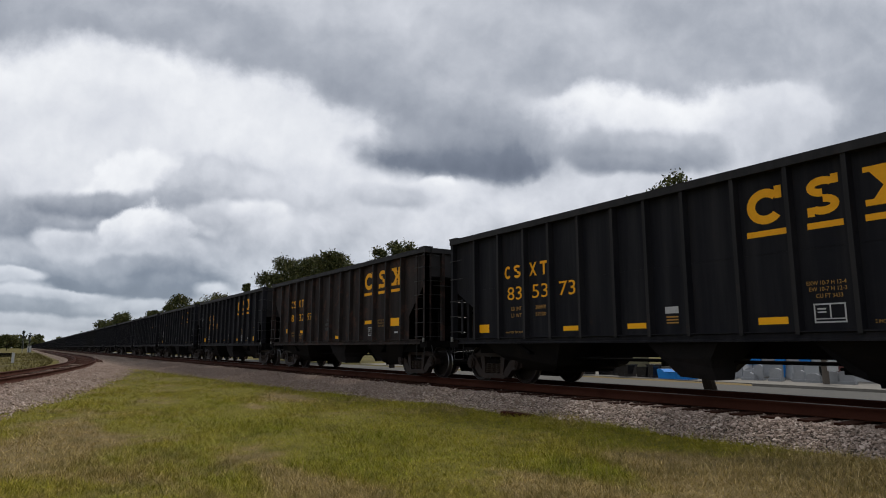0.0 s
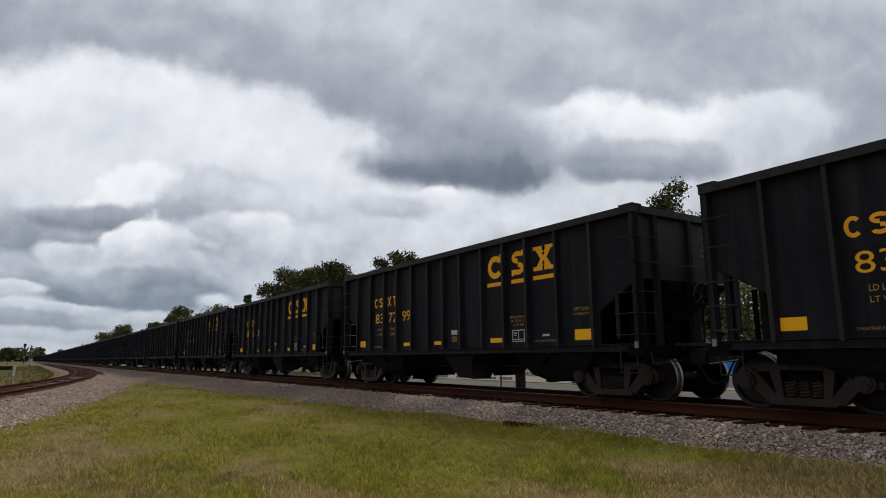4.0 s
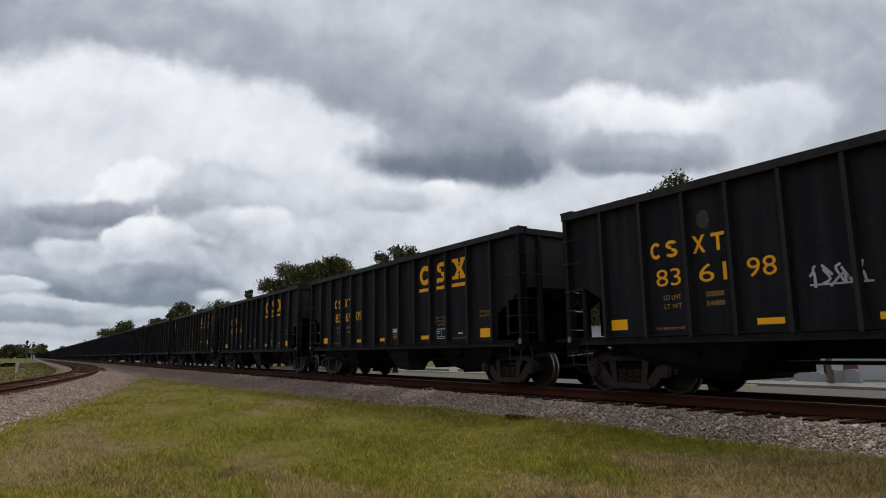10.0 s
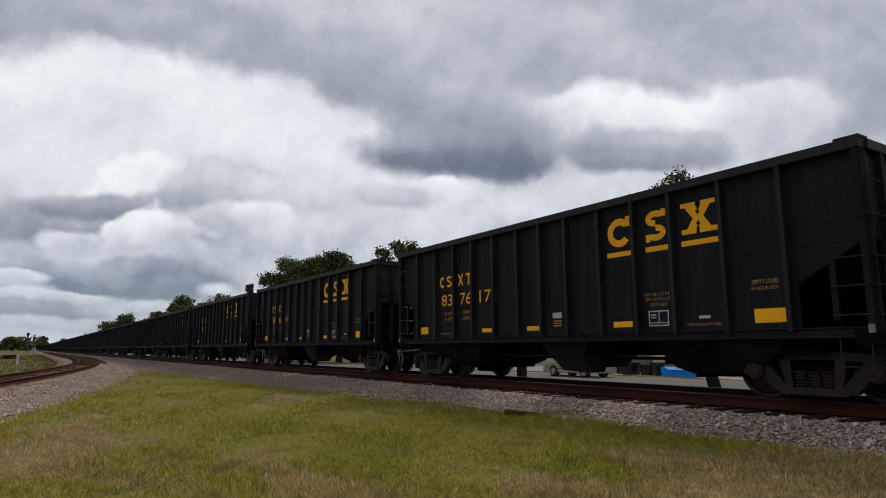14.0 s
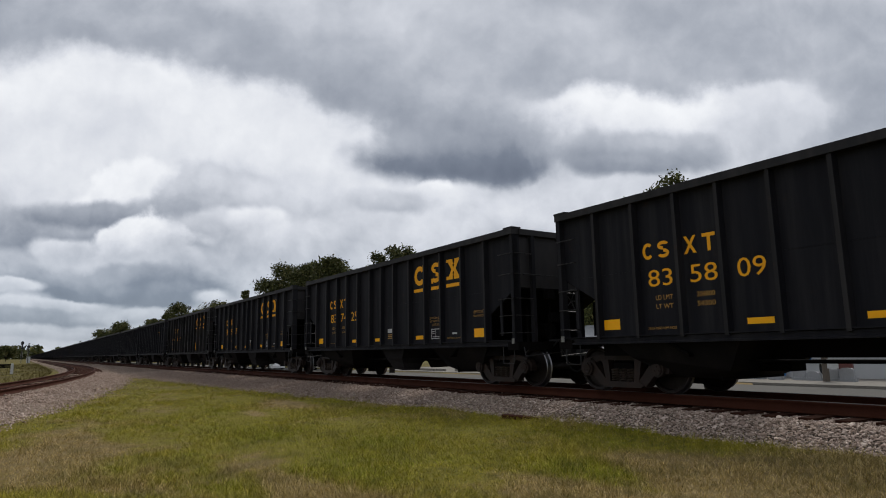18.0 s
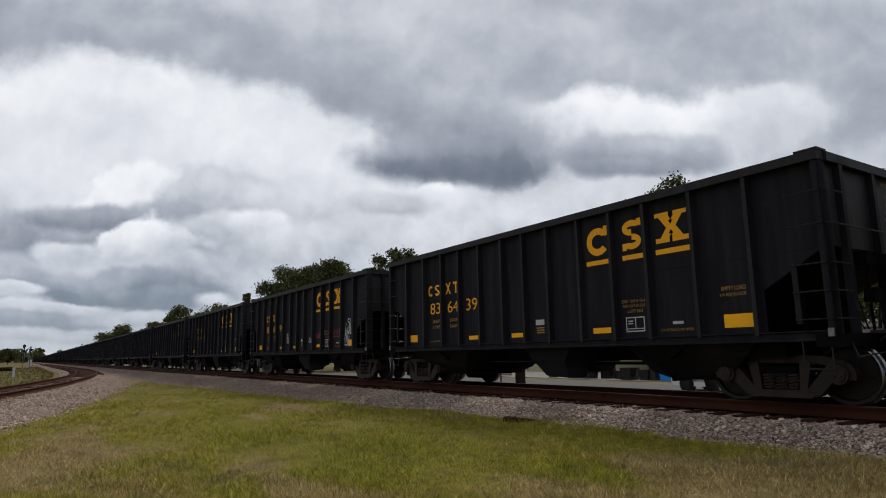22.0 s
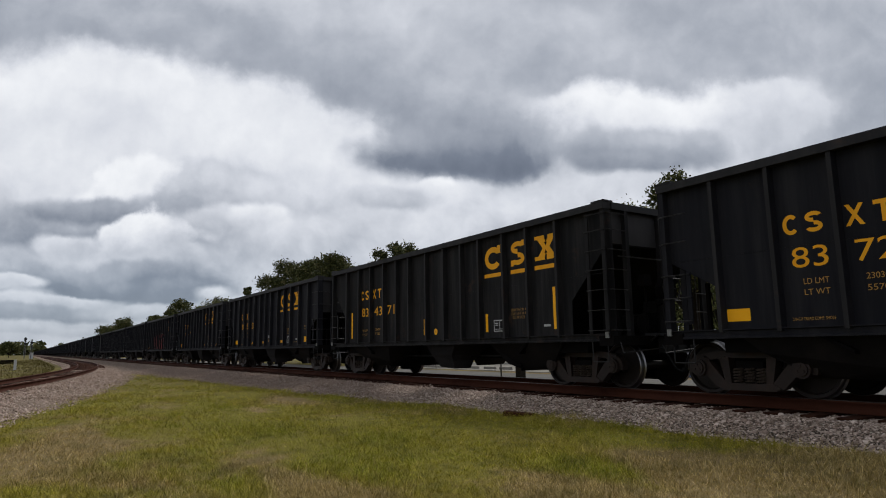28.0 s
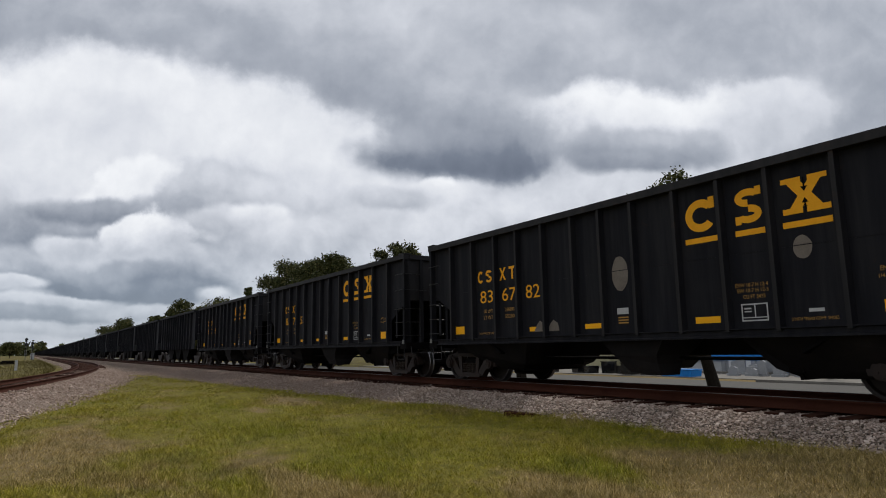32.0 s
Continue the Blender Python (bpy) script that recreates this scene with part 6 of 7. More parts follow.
def rim_mesh(r, w):
    bm = bmesh.new()
    disc(bm, 0, -w / 2 - 0.006, w / 2 + 0.006, 0, r * 0.30, 14)
    for i in range(7):
        a = 2 * math.pi * i / 7
        vs = box(bm, 0.02, r * 0.60, -w / 2 - 0.012, -w / 2 + 0.02, -0.035, 0.035, Matrix.Rotation(a, 4, "Y"))
    n = 20
    for i in range(n):
        a, b = 2 * math.pi * i / n, 2 * math.pi * (i + 1) / n
        rod(bm, (r * 0.62 * math.cos(a), -w / 2 - 0.004, r * 0.62 * math.sin(a)), (r * 0.62 * math.cos(b), -w / 2 - 0.004, r * 0.62 * math.sin(b)), 0.022, 5)
    return mesh("rim", bm, M["rim"])


def road_car(name, label, paint, shape, x0, y, speed, window):
    """A car that faces +x in its own space; shape holds its outline."""
    car = thing(name, label, "car", pose(x0, y, FAR_Z + 0.035, 0, 0, 0 if speed > 0 else 180))
    body, cabin, wb, r, half = shape["body"], shape["cabin"], shape["wb"], shape["r"], shape["half"]
    bm = bmesh.new()
    prism(bm, body, "y", -half, half)
    soften(bm, 0.07, 3)
    part("body", bm, M[paint], car, smooth=True)
    bm = bmesh.new()
    lo = [(x, s * (half - 0.08), z) for s in (-1, 1) for x, z in cabin[:2]]
    a = [bm.verts.new((cabin[0][0], -half + 0.06, cabin[0][1])), bm.verts.new((cabin[1][0], -half + 0.06, cabin[1][1])), bm.verts.new((cabin[1][0], half - 0.06, cabin[1][1])), bm.verts.new((cabin[0][0], half - 0.06, cabin[0][1]))]
    b = [bm.verts.new((cabin[3][0], -half + 0.26, cabin[3][1])), bm.verts.new((cabin[2][0], -half + 0.26, cabin[2][1])), bm.verts.new((cabin[2][0], half - 0.26, cabin[2][1])), bm.verts.new((cabin[3][0], half - 0.26, cabin[3][1]))]
    for q in ((a[0], a[1], b[1], b[0]), (a[1], a[2], b[2], b[1]), (a[2], a[3], b[3], b[2]), (a[3], a[0], b[0], b[3]), tuple(b), tuple(a[::-1])):
        bm.faces.new(q)
    soften(bm, 0.04, 2)
    part("windows", bm, M["glass"], car, "dark tinted glass")
    bm = bmesh.new()
    box(bm, cabin[3][0] - 0.04, cabin[2][0] + 0.04, -half + 0.24, half - 0.24, cabin[2][1] - 0.03, cabin[2][1] + 0.025)
    soften(bm, 0.02, 2)
    part("roof", bm, M[paint], car)
    for s in (-1, 1):
        for x in ([cabin[3][0] + 0.5 * (cabin[2][0] - cabin[3][0])] if shape["doors"] > 1 else []):
            bm = bmesh.new()
            rod(bm, (x, s * (half - 0.055), cabin[0][1]), (x, s * (half - 0.25), cabin[2][1]), 0.035, 5)
            part("door_pillar", bm, M[paint], car)
        for (xa, za), (xb, zb) in ((cabin[0], cabin[3]), (cabin[1], cabin[2])):
            bm = bmesh.new()
            rod(bm, (xa, s * (half - 0.07), za), (xb, s * (half - 0.26), zb), 0.04, 5)
            part("roof_pillar", bm, M[paint], car)
        bm = bmesh.new()
        x = body[0][0]
        zr = shape["lamp_z"]
        box(bm, shape["rear"] - 0.01, shape["rear"] + 0.12, s * (half - 0.02) - 0.22 * (s > 0), s * (half - 0.02) + 0.22 * (s < 0), zr, zr + 0.13)
        part("tail_lamp", bm, M["tail"], car, "red tail lamp")
        bm = bmesh.new()
        box(bm, shape["front"] - 0.14, shape["front"] - 0.02, s * (half - 0.06) - 0.22 * (s > 0), s * (half - 0.06) + 0.22 * (s < 0), zr - 0.08, zr + 0.03)
        part("headlamp", bm, M["rim"], car, "clear headlamp")
        bm = bmesh.new()
        box(bm, cabin[1][0] - 0.45, cabin[1][0] - 0.28, s * (half + 0.02) - 0.08, s * (half + 0.02) + 0.08, cabin[1][1] + 0.02, cabin[1][1] + 0.13)
        part("wing_mirror", bm, M[paint], car)
        bm = bmesh.new()
        box(bm, shape["rear"] + 0.5, shape["front"] - 0.5, s * half - 0.012, s * half + 0.012, 0.48, 0.52)
        part("side_strip", bm, M["iron"], car)
    wheels = []
    tyre, rim = tyre_mesh(r, 0.21), rim_mesh(r, 0.21)
    if paint == "carwhite":
        rim.materials[0] = M["iron"]
    for x in (-wb / 2, wb / 2):
        for s in (-1, 1):
            arch = bmesh.new()
            disc(arch, x, s * (half - 0.20), s * (half + 0.004), r, r + 0.06, 24)
            part("wheel_arch", arch, M["carblack"], car)
            w = part("wheel", tyre, None, car, at=pose(x, s * (half - 0.075), r, 0, 0, 0 if s < 0 else 180))
            part("rim", rim, None, w, "silver alloy rim" if paint != "carwhite" else "dark spoked rim")
            wheels.append((w, x, s))
    VEHICLES.append((car, wheels, x0, y, speed, r, half, window))
    return car


SEDAN = dict(body=[(-2.42, 0.28), (-2.46, 0.55), (-2.40, 0.86), (-1.55, 0.94), (1.05, 0.92), (2.15, 0.74), (2.40, 0.52), (2.38, 0.26)], cabin=[(-1.75, 0.92), (1.15, 0.90), (0.35, 1.40), (-0.95, 1.40)],
             wb=2.77, r=0.32, half=0.90, doors=4, lamp_z=0.66, rear=-2.45, front=2.38)
SPORT = dict(body=[(-2.18, 0.26), (-2.22, 0.60), (-2.10, 0.86), (-1.20, 0.92), (0.60, 0.84), (1.80, 0.66), (2.24, 0.46), (2.26, 0.20)], cabin=[(-1.45, 0.90), (0.90, 0.83), (0.05, 1.22), (-0.55, 1.24)],
             wb=2.71, r=0.34, half=0.93, doors=2, lamp_z=0.62, rear=-2.21, front=2.22)
road_car("sedan", "champagne beige four-door sedan driving along the road", "beige", SEDAN, -15.95 + 10.28 * 12.6, 30.3, -10.28, (11.8, 15.0))
road_car("dark_sedan", "black four-door sedan driving along the road", "carblack", SEDAN, -25.9 + 12.9 * 20.4, 30.3, -12.9, (19.4, 22.0))
road_car("sports_car", "white low two-door sports car driving along the road", "carwhite", SPORT, -18.1 - 16.2 * 22.0, 27.6, 16.2, (20.2, 23.6))


# ---------------------------------------------------------------- lettering, spray paint and scars, car by car
def stroke(points, w):
    """Quads along a bent line of (x, z)."""
    out = []
    for (x0, z0), (x1, z1) in zip(points, points[1:]):
        d = math.hypot(x1 - x0, z1 - z0) or 1.0
        nx, nz = -(z1 - z0) / d * w / 2, (x1 - x0) / d * w / 2
        ex, ez = (x1 - x0) / d * w * 0.4, (z1 - z0) / d * w * 0.4
        out.append([(x0 + nx - ex, z0 + nz - ez), (x0 - nx - ex, z0 - nz - ez), (x1 - nx + ex, z1 - nz + ez), (x1 + nx + ex, z1 + nz + ez)])
    return out


def scrawl(rng, x0, x1, z0, z1, w=0.025, turns=6):
    """A made-up tag: rounded and barbed strokes side by side, no letters."""
    out, n = [], max(3, turns)
    for g in range(n):
        cx0, cx1 = x0 + (x1 - x0) * (g - 0.15) / n, x0 + (x1 - x0) * (g + 1.15) / n
        knots = [(rng.uniform(cx0, cx1), z0 + (z1 - z0) * v) for v in rng.sample((0.0, 0.12, 0.35, 0.55, 0.8, 1.0), 5)]
        pts = []
        for i in range(len(knots) - 1):
            p0, p1, p2, p3 = knots[max(0, i - 1)], knots[i], knots[i + 1], knots[min(len(knots) - 1, i + 2)]
            for j in range(4):
                t = j / 4
                pts.append(tuple(0.5 * (2 * p1[c] + (p2[c] - p0[c]) * t + (2 * p0[c] - 5 * p1[c] + 4 * p2[c] - p3[c]) * t * t + (3 * p1[c] - p0[c] - 3 * p2[c] + p3[c]) * t ** 3) for c in (0, 1)))
        out += stroke(pts + [knots[-1]], w)
    return out + stroke([(x0 - 0.03, z0 + 0.1 * (z1 - z0)), (x1 + 0.04, z0 + 0.02)], w * 0.8)


def spray(car, polys, mat, label):
    part("graffiti", lift_emblem(strip([[(on_side(x), z) for x, z in p] for p in polys], M[mat], "graffiti")), None, car, label, FACE)


def blob(cx, cz, rx, rz, rng, rough=0.12, n=22):
    return [(cx + rx * math.cos(2 * math.pi * i / n) * (1 + rng.uniform(-rough, rough)), cz + rz * math.sin(2 * math.pi * i / n) * (1 + rng.uniform(-rough, rough))) for i in range(n)]


def ring_line(cx, cz, rx, rz, w):
    return stroke([(cx + rx * math.cos(2 * math.pi * i / 22), cz + rz * math.sin(2 * math.pi * i / 22)) for i in range(23)], w)


def triangle_tag(x, z, s):
    return stroke([(x, z), (x + s, z + 0.03), (x + s * 0.55, z + s * 0.75), (x, z)], 0.085) + stroke([(x + s * 0.4, z + s * 0.2), (x + s * 0.7, z + s * 0.35), (x + s * 0.5, z + s * 0.5)], 0.05)


def block_letters(x0, z0, heights, step):
    """Four fat slab shapes side by side, with notches and thin outlines."""
    out, lines = [], []
    for i, h in enumerate(heights):
        x, w = x0 + step * i, step * 0.93
        slabs = [(0, 0.40, 0, 1) if i != 2 else (0, 0.42, 0.42, 1), (0.40, 1, 0, 0.24) if i != 2 else (0, 1, 0, 0.22)]
        if i != 1:
            slabs += [(0.40 if i != 2 else 0.42, 1, 0.78, 1), (0.40 if i != 2 else 0.42, 0.84 if i != 2 else 1, 0.42, 0.62)]
        if i == 2:
            slabs.append((0.58, 1, 0.22, 0.42))
        for a0, a1, b0, b1 in slabs:
            lean = 0.03 * (i - 1.5)
            q = [(x + w * a0 + lean * b0, z0 + h * b0), (x + w * a1 + lean * b0, z0 + h * b0), (x + w * a1 + lean * b1, z0 + h * b1 + 0.02 * a1), (x + w * a0 + lean * b1, z0 + h * b1 + 0.02 * a0)]
            out.append(q)
            lines += stroke([q[1], q[2]], 0.022) + (stroke([q[3], q[2]], 0.028) if b1 in (1, 0.24, 0.22, 0.62) else [])
        lines += stroke([(x, z0), (x - 0.02, z0 + h)], 0.03)
    return out, lines


def deface(k, car):
    rng = random.Random(400 + k)
    tag = "white sprayed scrawl"
    if k == 2:
        for x, z, w, h in ((6.25, 1.55, 0.50, 0.11), (6.20, 1.72, 0.42, 0.10), (6.32, 1.88, 0.36, 0.10), (7.40, 1.60, 0.42, 0.22), (7.35, 1.85, 0.36, 0.12), (1.62, 1.62, 0.14, 0.34), (3.85, 1.35, 0.30, 0.26), (11.9, 2.1, 0.12, 0.22)):
            part("paint_patch", strip([[(a, b) for a, b in blob(x, z, w * 0.5, h * 0.6, rng, 0.16, 14)]], M["smudge"], "paint_patch"), None, car, "pale rubbed patch of old paint", FACE)
    if k == 3:
        for x, z, rx, rz in ((2.70, 2.45, 0.22, 0.42), (2.72, 1.95, 0.26, 0.35), (3.25, 2.45, 0.12, 0.35)):
            part("paint_patch", strip([[(on_side(a), b) for a, b in blob(x, z, rx, rz, rng, 0.15)]], M["patch"], "paint_patch"), None, car, "pale scar where paint has flaked", pose(0, -SKIN - 0.0018, 0))
        spray(car, scrawl(rng, 2.35, 2.95, 1.32, 1.55, 0.018), "spray", tag)
        spray(car, ring_line(0.62, 2.75, 0.32, 0.2, 0.018) + scrawl(rng, 0.35, 0.9, 2.55, 2.75, 0.016, 5), "granite", "faint grey scrawl")
    if k == 4:
        for x, z, s in ((1.18, 1.74, 0.55), (2.38, 1.40, 0.52), (4.22, 1.52, 0.52), (6.05, 1.45, 0.48), (7.7, 1.48, 0.52)):
            spray(car, triangle_tag(x, z, s), "spray", "white sprayed triangle")
        for x in (3.4, 5.2, 6.7):
            spray(car, scrawl(rng, x, x + 0.55, 1.40, 1.58, 0.04, 4), "spray", tag)
        spray(car, stroke([(8.62, 1.50), (8.62, 1.74)], 0.04) + scrawl(rng, 8.7, 9.1, 1.5, 1.74, 0.04, 3) + [bar(8.66, 9.02, 1.41, 1.44)], "spray", tag)
    if k in (10, 11):
        x = 4.52 if k == 11 else 5.35
        spray(car, ring_line(x, 1.58, 0.33, 0.27, 0.03), "spray", "white sprayed ring")
        spray(car, scrawl(rng, x - 0.22, x + 0.22, 1.44, 1.72, 0.024, 4), "spray", tag)
        spray(car, scrawl(rng, 5.88, 6.52, 1.40, 1.78, 0.03 if k == 10 else 0.034, 7), "spray" if k == 10 else "spray_blue", tag if k == 10 else "pale blue sprayed scrawl")
        if k == 10:
            spray(car, scrawl(rng, 10.1, 10.9, 1.38, 1.75, 0.045, 6), "spray_blue", "pale blue sprayed scrawl")
    if k in (12, 20):
        spray(car, scrawl(rng, 5.15, 5.95, 1.55 if k == 20 else 1.72, 1.82 if k == 20 else 2.02, 0.035, 5), "spray", tag)
        if k == 12:
            spray(car, scrawl(rng, 8.55, 9.05, 1.40, 1.75, 0.022, 6), "spray", tag)
            part("paint_patch", strip([[(on_side(a), b) for a, b in blob(3.45, 3.05, 0.13, 0.16, rng)]], M["smudge"], "paint_patch"), None, car, "pale rubbed patch", FACE)
    if k == 9:
        spray(car, ring_line(6.20, 1.78, 0.16, 0.24, 0.035) + scrawl(rng, 6.0, 6.4, 2.05, 2.2, 0.025, 5) + scrawl(rng, 6.42, 6.78, 1.66, 1.85, 0.03, 4), "spray", tag)
    if k in (9, 15, 24, 33):
        spot = {9: (6.42, 1.33), 15: (6.22, 1.33), 24: (7.24, 1.29), 33: (7.17, 1.32)}[k]
        part("round_sticker", strip([[(on_side(spot[0]) + 0.09 * math.cos(a / 3), spot[1] + 0.09 * math.sin(a / 3)) for a in range(19)]], M["reflector"], "round_sticker"), None, car, "round yellow sticker", FACE)
        part("lettering", text_mesh("HL", round(on_side(spot[0]) - 0.055, 3), round(on_side(spot[0]) + 0.055, 3), spot[1] - 0.035, spot[1] + 0.035, "carblack"), None, car, at=pose(0, -SKIN - 0.007, 0))
    if k == 15:
        for x in (0.62, 12.48):
            part("placard", strip([bar(on_side(x), on_side(x) + 0.26, 2.98, 3.27)], M["orange"], "placard"), None, car, "square orange placard", FACE)
        part("placard", strip([bar(on_side(7.00), on_side(7.00) + 0.45, 2.17, 2.20), bar(on_side(7.00), on_side(7.00) + 0.45, 2.42, 2.45), bar(on_side(7.00), on_side(7.00) + 0.03, 2.20, 2.42),
                                  bar(on_side(7.00) + 0.42, on_side(7.00) + 0.45, 2.20, 2.42), bar(on_side(7.10), on_side(7.10) + 0.26, 2.27, 2.31), bar(on_side(7.10), on_side(7.10) + 0.26, 2.34, 2.38)],
                                 M["yellow"], "placard"), None, car, "small yellow framed stencil", FACE)
    if k == 24:
        for x, z, rx, rz in ((6.2, 2.75, 0.2, 0.4), (6.25, 1.62, 0.3, 0.22), (7.2, 1.65, 0.32, 0.36), (7.15, 2.15, 0.24, 0.16), (1.6, 1.6, 0.2, 0.3)):
            part("paint_patch", strip([[(on_side(a), b) for a, b in blob(x, z, rx, rz, rng)]], M["smudge"], "paint_patch"), None, car, "grey smudge of overpainted graffiti", FACE)
    if k == 27:
        spray(car, scrawl(rng, 5.15, 5.6, 1.42, 1.85, 0.022, 6), "spray", tag)
        spray(car, scrawl(rng, 7.75, 8.15, 1.40, 1.62, 0.018, 5), "spray", tag)
        spray(car, scrawl(rng, 8.55, 9.05, 1.56, 1.80, 0.020, 5), "spray_red", "red sprayed scrawl")
        spray(car, scrawl(rng, 10.2, 10.85, 1.55, 1.85, 0.022, 5), "spray_red", "red sprayed scrawl")
        spray(car, scrawl(rng, 2.5, 2.95, 1.24, 1.44, 0.02, 4), "spray_red", "red sprayed scrawl")
        spray(car, ring_line(11.55, 2.1, 0.10, 0.07, 0.035) + scrawl(rng, 11.25, 12.05, 1.62, 2.0, 0.032, 6) + scrawl(rng, 11.2, 11.55, 1.22, 1.6, 0.026, 4), "spray", tag)
    if k == 32:
        spray(car, ring_line(5.5, 1.72, 0.28, 0.28, 0.06) + scrawl(rng, 5.3, 5.7, 1.55, 1.85, 0.03, 4), "spray_blue", "pale blue sprayed ring")
    if k == 28:
        part("paint_patch", strip([[(on_side(a), b) for a, b in blob(4.75, 1.27, 0.16, 0.08, rng, 0.05, 14)]], M["patch"], "paint_patch"), None, car, "pale scraped patch", pose(0, -SKIN - 0.007, 0))
    if k == 29:
        for x in (1.75, 4.75, 5.15):
            part("paint_patch", strip([[(on_side(x - 0.16), 1.21), (on_side(x + 0.2), 1.21), (on_side(x + 0.12), 1.32), (on_side(x - 0.02), 1.38)]], M["patch"], "paint_patch"), None, car, "pale scraped patch",
                 pose(0, -SKIN - 0.007, 0))
    if k == 36:
        fat, lines = block_letters(4.66, 1.14, (1.10, 1.16, 1.24, 1.36), 1.06)
        spray(car, fat, "spray_red", "large red sprayed block shapes")
        part("graffiti", lift_emblem(strip([[(on_side(x), z) for x, z in p] for p in lines], M["spray"], "graffiti")), None, car, "white sprayed outline", pose(0, -SKIN - 0.008, 0))
        for x, tall, spans in ((4.70, 1.10, ((0, 1),)), (5.63, 1.16, ((0, 1),)), (6.42, 1.16, ((0, 0.24),)), (7.24, 1.24, ((0, 0.62), (0.78, 1))), (8.20, 1.36, ((0, 0.24), (0.42, 0.62), (0.78, 1)))):
            for lo, hi in spans:
                me = strip([bar(x - 0.033, x + 0.033, 1.14 + tall * lo, 1.14 + tall * hi)], M["spray_red"], "graffiti")
                part("graffiti", me, None, car, "red sprayed stretch of a rib", pose(0, -WIDE + 0.008, 0))
        spray(car, [[(8.98, 1.14), (9.72, 1.14), (9.45, 1.28), (9.15, 1.55), (9.0, 1.50)]], "spray_green", "pale green sprayed corner")
        spray(car, scrawl(rng, 4.15, 4.55, 1.2, 1.85, 0.03, 4), "spray", tag)
    if k == 37:
        for x, z, rx, rz in ((7.0, 2.25, 0.20, 0.34), (10.46, 2.28, 0.14, 0.18)):
            part("paint_patch", strip([[(on_side(a), b) for a, b in blob(x, z, rx, rz, rng, 0.03)]], M["patch"], "paint_patch"), None, car, "oval bare primer patch", FACE)
        for x in (4.62, 5.05):
            part("paint_patch", strip([[(on_side(x - 0.2), 1.2), (on_side(x + 0.22), 1.2), (on_side(x + 0.14), 1.36), (on_side(x), 1.44), (on_side(x - 0.1), 1.36)]], M["patch"], "paint_patch"), None, car,
                 "pale scraped patch", pose(0, -SKIN - 0.007, 0))


def recoat(car, paint):
    """Another paint on a car of the same build."""
    made = {}
    for o in car.children_recursive:
        if o.type == "MESH" and o.data.materials and o.data.materials[0] in (M["paint_b"], M["paint_a"]):
            if o.data not in made:
                made[o.data] = o.data.copy()
                made[o.data].materials[0] = paint
            o.data = made[o.data]


SEEN = {4: ("208600", "54400"), 11: ("230300", "55700")}    # loads that can be read


def letter_train():
    rng = random.Random(21)
    for k, car in TRAIN:
        if k not in NEAR_CARS:
            continue
        n = NUMBERS.get(k) or "83%04d" % rng.randrange(5200, 7600)
        pairs = (n[:2], n[2:4], n[4:])
        if k in OLD:
            paint_b(car, pairs, k not in (2, 15), 0.03 if k == 9 else 0.0, 0.70 if k == 15 else 0.0, 0.22 if k == 15 else 0.0)
        else:
            paint_a(car, pairs, SEEN.get(k, (rng.choice(LOADS), rng.choice(TARES))))
        deface(k, car)
        if k == 2:
            recoat(car, M["paint_rust"])
            tagged(car, "rusty brown ribbed coal hopper car with rubbed paint patches")
        if k == 36:
            tagged(car, "black coal hopper car with large red block graffiti")


letter_train()

# ---------------------------------------------------------------- stones, grass, ties (many small pieces, last)
lay_ties(main_track, lambda x: TRACK_Y + 0 * np.asarray(x, float), 0.0, (-42, 6), (-400, 40), 0.52)
lay_ties(branch_track, branch_y, BRANCH_Z, (-52, -12), (-250, 0), 0.56)


def scatter(name, centres, size, mat, seed, label, category):
    """Small angular stones joined into one mesh."""
    rng = np.random.default_rng(seed)
    n = len(centres)
    base = np.array([(1, 0, 0), (-1, 0, 0), (0, 1, 0), (0, -1, 0), (0.2, 0.1, 1), (-0.1, 0.2, -1), (0.6, 0.6, 0.5), (-0.6, 0.5, 0.5), (-0.5, -0.6, 0.5), (0.6, -0.5, 0.5)])
    tri = np.array([(4, 6, 7), (4, 7, 8), (4, 8, 9), (4, 9, 6), (6, 0, 2), (6, 2, 7), (7, 2, 1), (7, 1, 8), (8, 1, 3), (8, 3, 9), (9, 3, 0), (9, 0, 6)])
    v = base[None] * rng.uniform(0.7, 1.25, (n, 10, 1)) * np.asarray(size)[:, None, None] * rng.uniform((0.7, 0.7, 0.5), (1.2, 1.2, 0.85), (n, 3))[:, None]
    q = rng.normal(size=(n, 3, 3))
    q[:, 2] += np.array([0, 0, 2.5])
    e0 = np.cross(q[:, 0], q[:, 2])
    e0 /= np.linalg.norm(e0, axis=1, keepdims=True)
    e2 = q[:, 2] / np.linalg.norm(q[:, 2], axis=1, keepdims=True)
    e1 = np.cross(e2, e0)
    rot = np.stack([e0, e1, e2], 1)
    v = np.einsum("nkc,ncd->nkd", v, rot) + np.asarray(centres)[:, None]
    f = (tri[None] + 10 * np.arange(n)[:, None, None]).reshape(-1, 3)
    return tagged(new(name, sheet(name, v.reshape(-1, 3), f, mat, False)), label, category, kind="stuff")


def bed_z(x, y):
    s = ramp(y, toe_y(x) - 0.1, 9.55)
    return -0.53 + 0.280 * s


